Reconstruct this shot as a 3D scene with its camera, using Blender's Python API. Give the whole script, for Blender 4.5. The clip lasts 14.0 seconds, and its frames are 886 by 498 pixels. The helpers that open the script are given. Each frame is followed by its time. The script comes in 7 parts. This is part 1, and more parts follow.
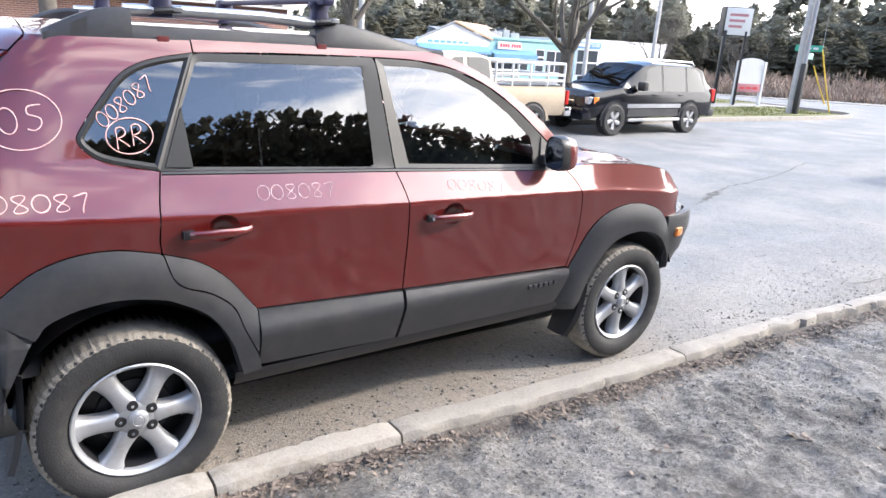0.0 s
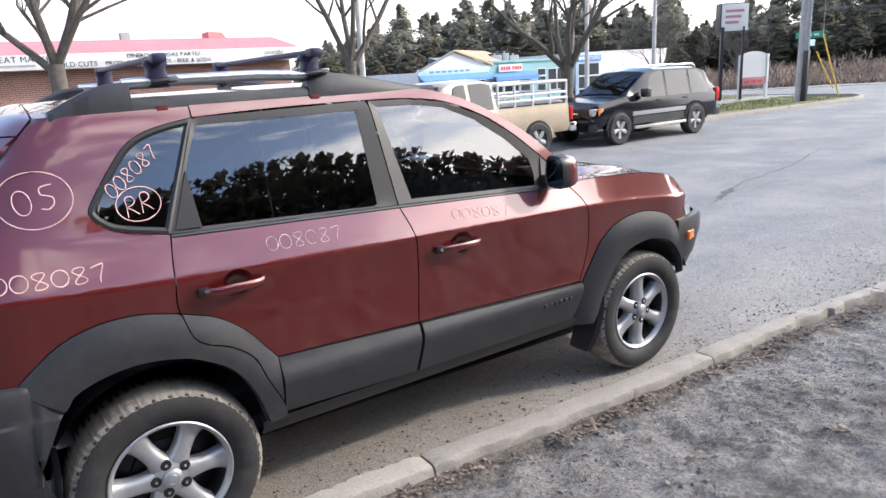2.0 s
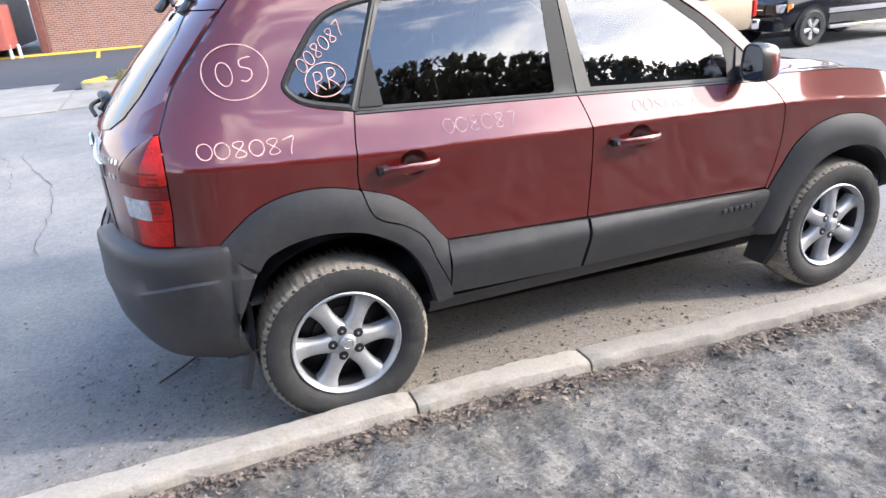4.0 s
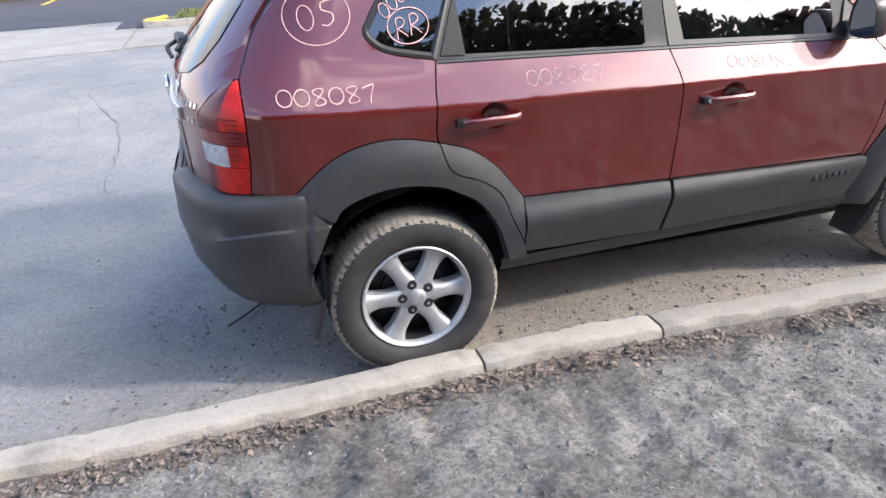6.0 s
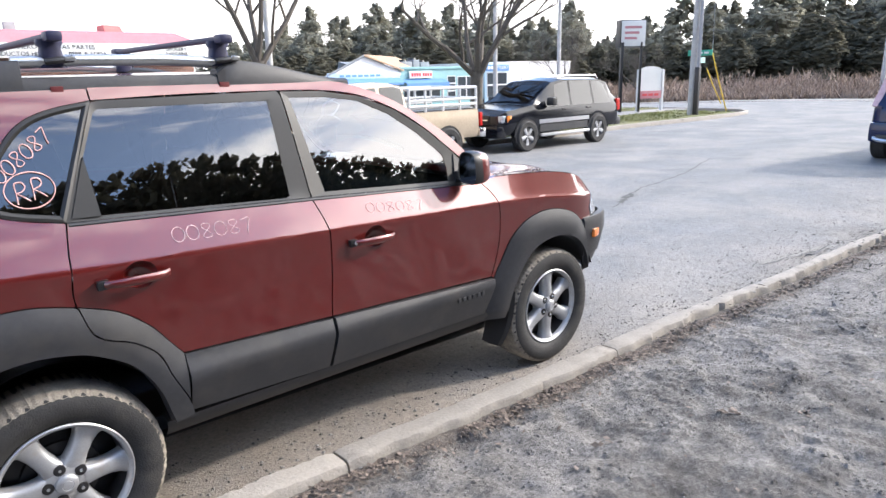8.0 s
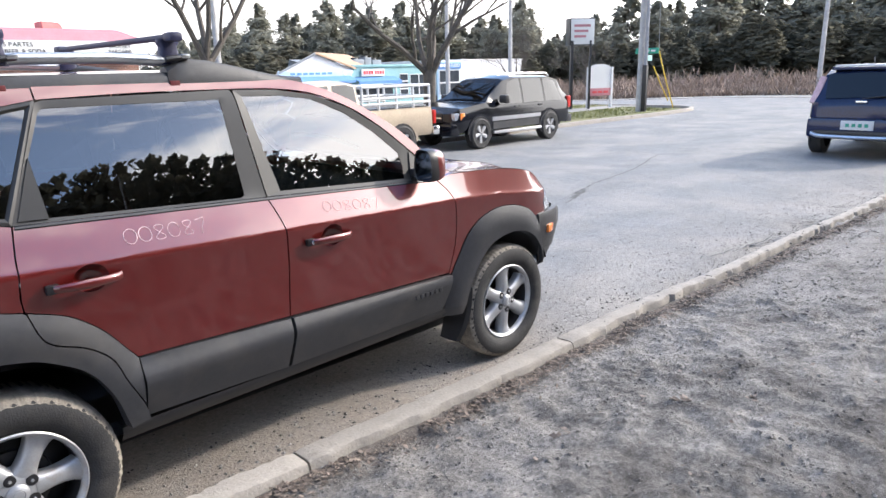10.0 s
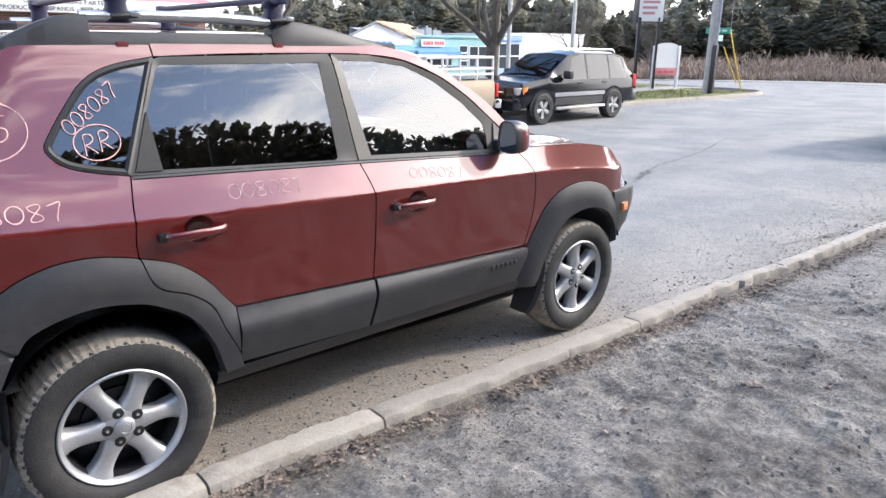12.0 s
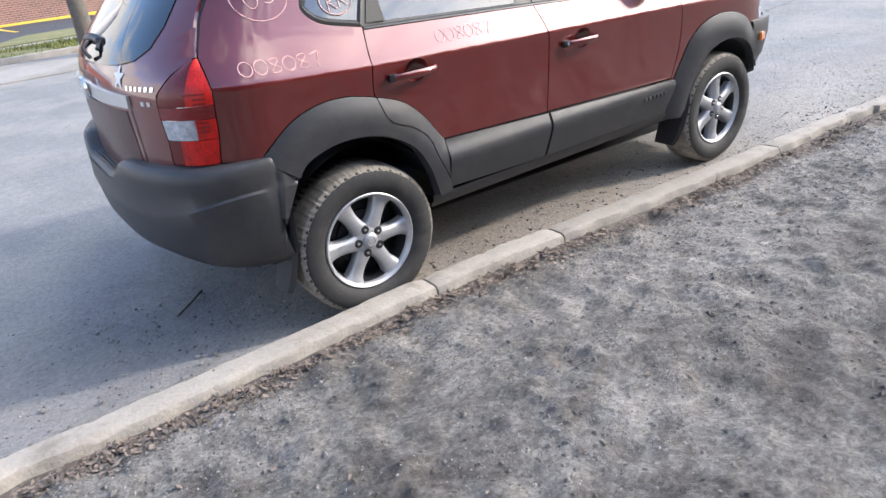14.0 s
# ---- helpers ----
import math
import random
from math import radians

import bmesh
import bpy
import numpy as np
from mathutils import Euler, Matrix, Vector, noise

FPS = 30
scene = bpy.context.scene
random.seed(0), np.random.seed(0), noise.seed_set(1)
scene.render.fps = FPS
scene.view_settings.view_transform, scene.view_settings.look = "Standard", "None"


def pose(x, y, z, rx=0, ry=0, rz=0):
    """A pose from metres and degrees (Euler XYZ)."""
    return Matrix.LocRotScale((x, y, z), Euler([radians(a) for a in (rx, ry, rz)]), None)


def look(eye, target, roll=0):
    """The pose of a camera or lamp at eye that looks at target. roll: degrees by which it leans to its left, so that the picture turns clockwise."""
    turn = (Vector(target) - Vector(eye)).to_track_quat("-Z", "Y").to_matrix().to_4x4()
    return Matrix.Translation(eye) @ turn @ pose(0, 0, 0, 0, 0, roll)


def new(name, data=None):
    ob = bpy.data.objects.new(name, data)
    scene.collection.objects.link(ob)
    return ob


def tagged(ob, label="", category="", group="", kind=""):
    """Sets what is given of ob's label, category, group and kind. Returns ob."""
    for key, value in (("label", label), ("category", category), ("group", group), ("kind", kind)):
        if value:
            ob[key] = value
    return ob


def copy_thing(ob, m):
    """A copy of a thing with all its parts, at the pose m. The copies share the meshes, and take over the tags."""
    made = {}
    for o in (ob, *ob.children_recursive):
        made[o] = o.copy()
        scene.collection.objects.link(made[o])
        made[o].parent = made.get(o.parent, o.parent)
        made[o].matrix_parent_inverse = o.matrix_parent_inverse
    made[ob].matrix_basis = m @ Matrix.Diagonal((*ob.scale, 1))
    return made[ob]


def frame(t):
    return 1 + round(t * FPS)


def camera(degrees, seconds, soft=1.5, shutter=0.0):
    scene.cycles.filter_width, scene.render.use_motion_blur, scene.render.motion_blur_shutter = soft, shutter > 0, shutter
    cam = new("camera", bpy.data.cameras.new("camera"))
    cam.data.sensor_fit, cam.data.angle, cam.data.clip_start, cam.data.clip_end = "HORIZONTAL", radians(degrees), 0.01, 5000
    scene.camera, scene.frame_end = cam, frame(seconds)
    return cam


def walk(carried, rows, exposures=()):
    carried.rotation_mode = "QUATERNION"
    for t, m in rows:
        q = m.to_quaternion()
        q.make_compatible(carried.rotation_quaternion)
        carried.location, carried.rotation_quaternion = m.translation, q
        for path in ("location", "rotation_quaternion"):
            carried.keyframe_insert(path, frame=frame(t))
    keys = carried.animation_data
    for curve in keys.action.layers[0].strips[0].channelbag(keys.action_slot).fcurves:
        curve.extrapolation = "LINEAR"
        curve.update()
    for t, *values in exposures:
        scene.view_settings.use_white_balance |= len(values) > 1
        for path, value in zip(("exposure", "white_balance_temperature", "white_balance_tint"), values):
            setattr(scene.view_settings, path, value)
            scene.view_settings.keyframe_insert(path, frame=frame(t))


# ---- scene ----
cam = camera(66.7, 14.0)
PATH = [
    (0, (-0.378, -3.248, 1.738), (0.733, -1.693, 1.149), 3.5),
    (0.5, (-0.388, -3.226, 1.736), (0.942, -1.862, 1.128), 7.5),
    (1, (-0.342, -3.268, 1.754), (0.948, -1.895, 1.084), 3.2),
    (1.5, (-0.325, -3.29, 1.763), (0.934, -1.829, 1.23), -1.7),
    (2, (-0.349, -3.311, 1.759), (0.718, -1.698, 1.249), -3.4),
    (2.5, (-0.393, -3.258, 1.746), (0.475, -1.548, 1.18), -3.3),
    (3, (-0.439, -3.237, 1.742), (0.19, -1.433, 1.152), -4.6),
    (3.5, (-0.442, -3.226, 1.724), (0.207, -1.46, 1.045), -3.0),
    (4, (-0.445, -3.238, 1.691), (0.199, -1.5, 0.94), -3.8),
    (4.2, (-0.445, -3.23, 1.703), (0.131, -1.516, 0.849), -3.8),
    (6.3, (-0.538, -3.134, 1.69), (-0.049, -1.405, 0.811), -3.2),
    (6.5, (-0.542, -3.158, 1.644), (0.045, -1.44, 0.805), -2.2),
    (7, (-0.514, -3.218, 1.715), (0.307, -1.484, 1.151), 0.5),
    (7.5, (-0.465, -3.248, 1.697), (0.491, -1.581, 1.144), 0.4),
    (8, (-0.376, -3.314, 1.708), (0.903, -1.862, 1.205), -1.4),
    (8.5, (-0.38, -3.315, 1.713), (0.929, -1.905, 1.164), -1.8),
    (9, (-0.378, -3.315, 1.722), (0.951, -1.917, 1.194), -1.5),
    (9.2, (-0.383, -3.317, 1.725), (0.99, -1.96, 1.201), -1.3),
    (11.3, (-0.405, -3.326, 1.679), (0.953, -1.945, 1.181), -1.8),
    (11.5, (-0.415, -3.29, 1.707), (0.908, -1.894, 1.16), -0.9),
    (12, (-0.55, -3.257, 1.703), (0.707, -1.815, 1.118), 0.6),
    (12.5, (-0.697, -3.267, 1.7), (0.403, -1.724, 1.061), 2.3),
    (13, (-0.827, -3.433, 1.639), (0.075, -1.808, 0.901), -1.1),
    (13.5, (-0.943, -3.454, 1.656), (0.032, -1.92, 0.821), -0.9),
    (14, (-1.269, -3.356, 1.603), (-0.273, -1.855, 0.734), -6.5),
]
EXPOSURE = [(0, 1.12), (0.5, 1.05), (1, 0.93), (1.5, 0.80), (2, 0.62), (3, 0.82), (4, 1.08), (6.5, 0.92), (7, 1.12), (7.5, 0.97), (8.5, 0.77), (9.2, 0.77), (11.5, 0.73), (12, 0.80), (13, 0.90), (14, 0.85)]
walk(cam, [(t, look(eye, target, roll)) for t, eye, target, roll in PATH], exposures=[(t, e, 6700, 11) for t, e in EXPOSURE])

# ---- light ----
SUN_EL, SUN_AZ = radians(29), math.atan2(0.90, -0.43)   # azimuth from +y towards +x
sun = new("sun", bpy.data.lights.new("sun", "SUN"))
sun.data.energy, sun.data.angle, sun.data.color = 2.8, radians(3.5), (1.0, 0.94, 0.86)
SUN_DIR = Vector((math.sin(SUN_AZ) * math.cos(SUN_EL), math.cos(SUN_AZ) * math.cos(SUN_EL), math.sin(SUN_EL)))
sun.matrix_world = look(SUN_DIR * 60, (0, 0, 0))
world = bpy.data.worlds.new("sky")
scene.world = world
world.use_nodes = True
wn, wl = world.node_tree.nodes, world.node_tree.links
wn.clear()
sky = wn.new("ShaderNodeTexSky")
sky.sky_type, sky.sun_disc = "NISHITA", False
sky.sun_elevation, sky.sun_rotation = SUN_EL, SUN_AZ
sky.air_density, sky.dust_density = 1.0, 1.2
geo = wn.new("ShaderNodeTexCoord")
mapn = wn.new("ShaderNodeMapping")
mapn.inputs["Scale"].default_value = (1.0, 1.0, 2.4)
cl = wn.new("ShaderNodeTexNoise")
cl.inputs["Scale"].default_value, cl.inputs["Detail"].default_value, cl.inputs["Roughness"].default_value = 2.6, 8, 0.6
clear = wn.new("ShaderNodeMapRange")   # bluer sky away from the sun, more cloud towards it
clear.inputs["From Min"].default_value, clear.inputs["From Max"].default_value = 0.55, 0.93
clear.inputs["To Min"].default_value, clear.inputs["To Max"].default_value = -0.11, 0.05
clear.clamp = True
cadd = wn.new("ShaderNodeMath")
cadd.operation = "ADD"
cr = wn.new("ShaderNodeValToRGB")
cr.color_ramp.elements[0].position, cr.color_ramp.elements[1].position = 0.43, 0.60
# thin cloud, white, and brighter towards the sun
dotn = wn.new("ShaderNodeVectorMath")
dotn.operation = "DOT_PRODUCT"
dotn.inputs[1].default_value = SUN_DIR
nrm = wn.new("ShaderNodeVectorMath")
nrm.operation = "NORMALIZE"
glow = wn.new("ShaderNodeMapRange")
glow.interpolation_type = "SMOOTHSTEP"
glow.inputs["From Min"].default_value, glow.inputs["From Max"].default_value = 0.30, 0.92
glow.inputs["To Min"].default_value, glow.inputs["To Max"].default_value = 8.0, 26.0
cc = wn.new("ShaderNodeVectorMath")
cc.operation = "SCALE"
cc.inputs[0].default_value = (1.0, 1.0, 1.02)
wl.new(geo.outputs["Generated"], nrm.inputs[0])
wl.new(nrm.outputs[0], dotn.inputs[0])
wl.new(dotn.outputs["Value"], glow.inputs["Value"])
wl.new(glow.outputs[0], cc.inputs["Scale"])
mx = wn.new("ShaderNodeMix")
mx.data_type = "RGBA"
bg = wn.new("ShaderNodeBackground")
bg.inputs["Strength"].default_value = 0.15
wo = wn.new("ShaderNodeOutputWorld")
wl.new(geo.outputs["Generated"], mapn.inputs["Vector"])
wl.new(mapn.outputs[0], cl.inputs["Vector"])
wl.new(dotn.outputs["Value"], clear.inputs["Value"])
wl.new(clear.outputs[0], cadd.inputs[1])
sepz = wn.new("ShaderNodeSeparateXYZ")      # white haze low over the horizon
haze = wn.new("ShaderNodeMapRange")
haze.inputs["From Min"].default_value, haze.inputs["From Max"].default_value = 0.08, 0.42
haze.inputs["To Min"].default_value, haze.inputs["To Max"].default_value = 0.34, 0.0
hadd = wn.new("ShaderNodeMath")
hadd.operation = "ADD"
wl.new(nrm.outputs[0], sepz.inputs[0])
wl.new(sepz.outputs["Z"], haze.inputs["Value"])
wl.new(haze.outputs[0], hadd.inputs[0])
wl.new(cl.outputs["Fac"], hadd.inputs[1])
wl.new(hadd.outputs[0], cadd.inputs[0])
wl.new(cadd.outputs[0], cr.inputs["Fac"])
wl.new(cr.outputs["Color"], mx.inputs["Factor"])
blue = wn.new("ShaderNodeVectorMath")
blue.operation = "MULTIPLY"
blue.inputs[1].default_value = (1.8, 2.02, 2.3)
wl.new(sky.outputs["Color"], blue.inputs[0])
wl.new(blue.outputs[0], mx.inputs["A"])
wl.new(cc.outputs[0], mx.inputs["B"])
wl.new(mx.outputs["Result"], bg.inputs["Color"])
wl.new(bg.outputs[0], wo.inputs["Surface"])


# ---- materials ----
def material(name, color, rough=0.6, metal=0.0, vary=0.25, scale=6.0, bump=0.0, bump_scale=60.0, tint=None, coat=0.0,
             spots=None, spot_scale=3.0, spot_lo=0.55, spot_hi=0.7, spec=0.5, rnd=0.0, island=0.0):
    """Principled surface with two scales of colour variation, optional stains of a second colour, and fine relief."""
    m = bpy.data.materials.new(name)
    m.use_nodes = True
    n, l = m.node_tree.nodes, m.node_tree.links
    p = n["Principled BSDF"]
    p.inputs["Roughness"].default_value, p.inputs["Metallic"].default_value = rough, metal
    p.inputs["Specular IOR Level"].default_value = spec
    p.inputs["Coat Weight"].default_value, p.inputs["Coat Roughness"].default_value = coat, 0.04
    tc = n.new("ShaderNodeTexCoord")
    a = n.new("ShaderNodeTexNoise")
    a.inputs["Scale"].default_value, a.inputs["Detail"].default_value = scale, 5
    b = n.new("ShaderNodeTexNoise")
    b.inputs["Scale"].default_value, b.inputs["Detail"].default_value = scale * 9, 3
    l.new(tc.outputs["Object"], a.inputs["Vector"])
    l.new(tc.outputs["Object"], b.inputs["Vector"])
    add = n.new("ShaderNodeMath")
    add.operation = "ADD"
    l.new(a.outputs["Fac"], add.inputs[0])
    l.new(b.outputs["Fac"], add.inputs[1])
    mr = n.new("ShaderNodeMapRange")
    mr.inputs["From Min"].default_value, mr.inputs["From Max"].default_value = 0.6, 1.4
    l.new(add.outputs[0], mr.inputs["Value"])
    mix = n.new("ShaderNodeMix")
    mix.data_type = "RGBA"
    c = Vector(color)
    lo, hi = c * (1 - vary), c * (1 + vary)
    if tint:
        hi = Vector(tint)
    mix.inputs["A"].default_value, mix.inputs["B"].default_value = (*lo, 1), (*hi, 1)
    l.new(mr.outputs[0], mix.inputs["Factor"])
    out = mix.outputs["Result"]
    if spots:
        s = n.new("ShaderNodeTexNoise")
        s.inputs["Scale"].default_value, s.inputs["Detail"].default_value, s.inputs["Roughness"].default_value = spot_scale, 8, 0.65
        l.new(tc.outputs["Object"], s.inputs["Vector"])
        r = n.new("ShaderNodeMapRange")
        r.inputs["From Min"].default_value, r.inputs["From Max"].default_value = spot_lo, spot_hi
        l.new(s.outputs["Fac"], r.inputs["Value"])
        mx2 = n.new("ShaderNodeMix")
        mx2.data_type = "RGBA"
        mx2.inputs["B"].default_value = (*spots, 1)
        l.new(r.outputs[0], mx2.inputs["Factor"])
        l.new(out, mx2.inputs["A"])
        out = mx2.outputs["Result"]
    if rnd or island:
        if rnd:
            o = n.new("ShaderNodeObjectInfo")
            src = o.outputs["Random"]
        else:
            o = n.new("ShaderNodeNewGeometry")
            src = o.outputs["Random Per Island"]
        q = n.new("ShaderNodeMapRange")
        q.inputs["To Min"].default_value, q.inputs["To Max"].default_value = 1 - (rnd or island), 1 + (rnd or island)
        l.new(src, q.inputs["Value"])
        v = n.new("ShaderNodeVectorMath")
        v.operation = "SCALE"
        l.new(out, v.inputs[0])
        l.new(q.outputs[0], v.inputs["Scale"])
        out = v.outputs[0]
    l.new(out, p.inputs["Base Color"])
    rr = n.new("ShaderNodeMapRange")
    rr.inputs["To Min"].default_value, rr.inputs["To Max"].default_value = rough * 0.85, min(1, rough * 1.15)
    l.new(b.outputs["Fac"], rr.inputs["Value"])
    l.new(rr.outputs[0], p.inputs["Roughness"])
    if bump:
        t = n.new("ShaderNodeTexNoise")
        t.inputs["Scale"].default_value, t.inputs["Detail"].default_value = bump_scale, 6
        l.new(tc.outputs["Object"], t.inputs["Vector"])
        k = n.new("ShaderNodeBump")
        k.inputs["Strength"].default_value, k.inputs["Distance"].default_value = min(1, bump), 0.01
        l.new(t.outputs["Fac"], k.inputs["Height"])
        l.new(k.outputs[0], p.inputs["Normal"])
    return m


def glass(name, tint, ior=1.5, gloss=1.0):
    """Thin pane: tinted see-through with a mirror reflection that grows at grazing angles."""
    m = bpy.data.materials.new(name)
    m.use_nodes = True
    n, l = m.node_tree.nodes, m.node_tree.links
    n.clear()
    o, mixs, tr, gl, fr = (n.new("ShaderNode" + k) for k in ("OutputMaterial", "MixShader", "BsdfTransparent", "BsdfGlossy", "Fresnel"))
    tr.inputs["Color"].default_value = (*tint, 1)
    gl.inputs["Color"].default_value = (gloss, gloss, gloss, 1)
    gl.inputs["Roughness"].default_value = 0.01
    fr.inputs["IOR"].default_value = ior
    l.new(fr.outputs[0], mixs.inputs[0])
    l.new(tr.outputs[0], mixs.inputs[1])
    l.new(gl.outputs[0], mixs.inputs[2])
    l.new(mixs.outputs[0], o.inputs["Surface"])
    return m


RED = material("red_paint", (0.116, 0.0065, 0.0056), rough=0.36, metal=0.30, vary=0.10, scale=3, coat=1.0, spots=(0.122, 0.010, 0.0085), spot_scale=2.5, spot_lo=0.5, spot_hi=0.8)
RED.node_tree.nodes["Principled BSDF"].inputs["Coat IOR"].default_value = 1.74
CLAD = material("grey_plastic", (0.031, 0.032, 0.036), spec=0.42, rough=0.43, vary=0.2, scale=5, bump=0.12, bump_scale=400, spots=(0.060, 0.056, 0.052), spot_scale=4, spot_lo=0.5, spot_hi=0.85)
TRIMB = material("black_trim", (0.016, 0.016, 0.016), rough=0.5, vary=0.2, scale=8)
BLACK = material("black_plastic", (0.015, 0.015, 0.017), rough=0.4, vary=0.3, scale=10)
NAVY = material("navy_plastic", (0.020, 0.022, 0.060), rough=0.5, vary=0.3, scale=9)
SILVER = material("silver_metal", (0.62, 0.63, 0.65), rough=0.3, metal=0.9, vary=0.08, scale=12)
ALLOY = material("painted_alloy", (0.38, 0.39, 0.41), rough=0.46, metal=0.6, vary=0.12, scale=18, spots=(0.33, 0.27, 0.2), spot_scale=12, spot_lo=0.55, spot_hi=0.85)
CHROME = material("chrome", (0.75, 0.76, 0.78), rough=0.12, metal=1.0, vary=0.05)
TYRE = material("tyre_rubber", (0.022, 0.022, 0.023), rough=0.75, vary=0.3, scale=20, bump=0.25, bump_scale=150, spots=(0.055, 0.05, 0.045), spot_scale=9, spot_lo=0.5, spot_hi=0.8)
TREAD = material("dusty_tread", (0.20, 0.178, 0.15), rough=0.9, vary=0.5, scale=18, bump=0.4, bump_scale=200, spots=(0.33, 0.295, 0.245), spot_scale=14, spot_lo=0.45, spot_hi=0.75)
CHALK = material("paint_marker", (0.70, 0.40, 0.37), rough=0.7, vary=0.15, scale=40)
CHALKW = material("faded_marker", (0.80, 0.58, 0.56), rough=0.6, vary=0.5, scale=60)
LAMPRED = material("red_lens", (0.45, 0.010, 0.007), rough=0.38, vary=0.6, scale=16, spec=0.35)
LAMPDARK = material("dark_red_lens", (0.17, 0.006, 0.008), rough=0.25, vary=0.3, scale=9, coat=0.35)
LAMPCLEAR = material("clear_lens", (0.42, 0.45, 0.5), rough=0.16, metal=0.5, vary=0.65, scale=34, coat=0.8)
LAMPMID = material("smoked_red_lens", (0.11, 0.006, 0.007), rough=0.32, vary=0.7, scale=18, spec=0.4)
AMBER = material("amber_lens", (0.75, 0.2, 0.03), rough=0.2, vary=0.15, coat=1.0)
FABRIC = material("grey_upholstery", (0.10, 0.10, 0.105), rough=0.9, vary=0.2, scale=30)
RUST = material("rusty_drum", (0.25, 0.09, 0.05), rough=0.8, vary=0.4, scale=20)
GLASS_DARK = glass("privacy_glass", (0.14, 0.15, 0.17), 2.05)
GLASS_SIDE = glass("side_glass", (0.36, 0.44, 0.48), 2.15)
GLASS_REAR = glass("rear_glass", (0.02, 0.022, 0.025), 1.85)
ASPHALT = material("worn_asphalt", (0.178, 0.181, 0.184), rough=0.9, vary=0.2, scale=1.3, bump=0.5, bump_scale=90, spots=(0.275, 0.26, 0.24), spot_scale=0.7, spot_lo=0.45, spot_hi=0.72)


def add_dust(m, color):
    """Brown dust that has gathered along the gutter, with a ragged edge."""
    n, l = m.node_tree.nodes, m.node_tree.links
    p = n["Principled BSDF"]
    tc, sep, ns = n.new("ShaderNodeTexCoord"), n.new("ShaderNodeSeparateXYZ"), n.new("ShaderNodeTexNoise")
    ns.inputs["Scale"].default_value, ns.inputs["Detail"].default_value, ns.inputs["Roughness"].default_value = 1.6, 8, 0.65
    l.new(tc.outputs["Object"], sep.inputs[0])
    l.new(tc.outputs["Object"], ns.inputs["Vector"])
    mul = n.new("ShaderNodeMath")
    mul.operation = "MULTIPLY_ADD"
    mul.inputs[1].default_value = -2.4
    l.new(ns.outputs["Fac"], mul.inputs[0])
    l.new(sep.outputs["Y"], mul.inputs[2])
    r = n.new("ShaderNodeMapRange")
    r.inputs["From Min"].default_value, r.inputs["From Max"].default_value = -0.75, -2.1
    r.inputs["To Max"].default_value = 0.85
    l.new(mul.outputs[0], r.inputs["Value"])
    far = n.new("ShaderNodeValToRGB")           # most of it lies beside the parked car; thinned behind for the blue shade
    e = far.color_ramp.elements
    e[0].position, e[0].color = 0.28, (0.25, 0.25, 0.25, 1)
    e[1].position, e[1].color = 0.62, (0.28, 0.28, 0.28, 1)
    for at, v in ((0.36, 1.0), (0.52, 0.9)):
        e.new(at).color = (v, v, v, 1)
    along = n.new("ShaderNodeMapRange")
    along.inputs["From Min"].default_value, along.inputs["From Max"].default_value = -4.0, 8.0
    l.new(sep.outputs["X"], along.inputs["Value"])
    l.new(along.outputs[0], far.inputs["Fac"])
    both = n.new("ShaderNodeMath")
    both.operation = "MULTIPLY"
    l.new(r.outputs[0], both.inputs[0])
    l.new(far.outputs["Color"], both.inputs[1])
    mx4 = n.new("ShaderNodeMix")
    mx4.data_type = "RGBA"
    mx4.inputs["B"].default_value = (*color, 1)
    l.new(both.outputs[0], mx4.inputs["Factor"])
    l.new(p.inputs["Base Color"].links[0].from_socket, mx4.inputs["A"])
    l.new(mx4.outputs["Result"], p.inputs["Base Color"])


def add_grain(m, scale, lo, hi, relief):
    """Small stones bedded in the surface: each its own shade, with sharp relief."""
    n, l = m.node_tree.nodes, m.node_tree.links
    p = n["Principled BSDF"]
    tc, v, nz, r, sc, k = (n.new("ShaderNode" + q) for q in ("TexCoord", "TexVoronoi", "TexNoise", "MapRange", "VectorMath", "Bump"))
    v.inputs["Scale"].default_value, v.inputs["Randomness"].default_value = scale, 1.0
    nz.inputs["Scale"].default_value, nz.inputs["Detail"].default_value, nz.inputs["Roughness"].default_value = scale * 0.35, 6, 0.7
    l.new(tc.outputs["Object"], v.inputs["Vector"])
    l.new(tc.outputs["Object"], nz.inputs["Vector"])
    sep, add = n.new("ShaderNodeSeparateColor"), n.new("ShaderNodeMath")
    l.new(v.outputs["Color"], sep.inputs[0])
    add.operation = "MULTIPLY_ADD"
    add.inputs[1].default_value = 0.55
    l.new(sep.outputs[0], add.inputs[0])
    l.new(nz.outputs["Fac"], add.inputs[2])
    r.inputs["From Min"].default_value, r.inputs["From Max"].default_value = 0.42, 1.12
    r.inputs["To Min"].default_value, r.inputs["To Max"].default_value = lo, hi
    l.new(add.outputs[0], r.inputs["Value"])
    sc.operation = "SCALE"
    l.new(p.inputs["Base Color"].links[0].from_socket, sc.inputs[0])
    l.new(r.outputs[0], sc.inputs["Scale"])
    l.new(sc.outputs[0], p.inputs["Base Color"])
    k.inputs["Strength"].default_value, k.inputs["Distance"].default_value = 1.0, relief
    l.new(add.outputs[0], k.inputs["Height"])
    if p.inputs["Normal"].links:
        l.new(p.inputs["Normal"].links[0].from_socket, k.inputs["Normal"])
    l.new(k.outputs[0], p.inputs["Normal"])


add_dust(ASPHALT, (0.24, 0.20, 0.16))
add_grain(ASPHALT, 85, 0.80, 1.17, 0.003)


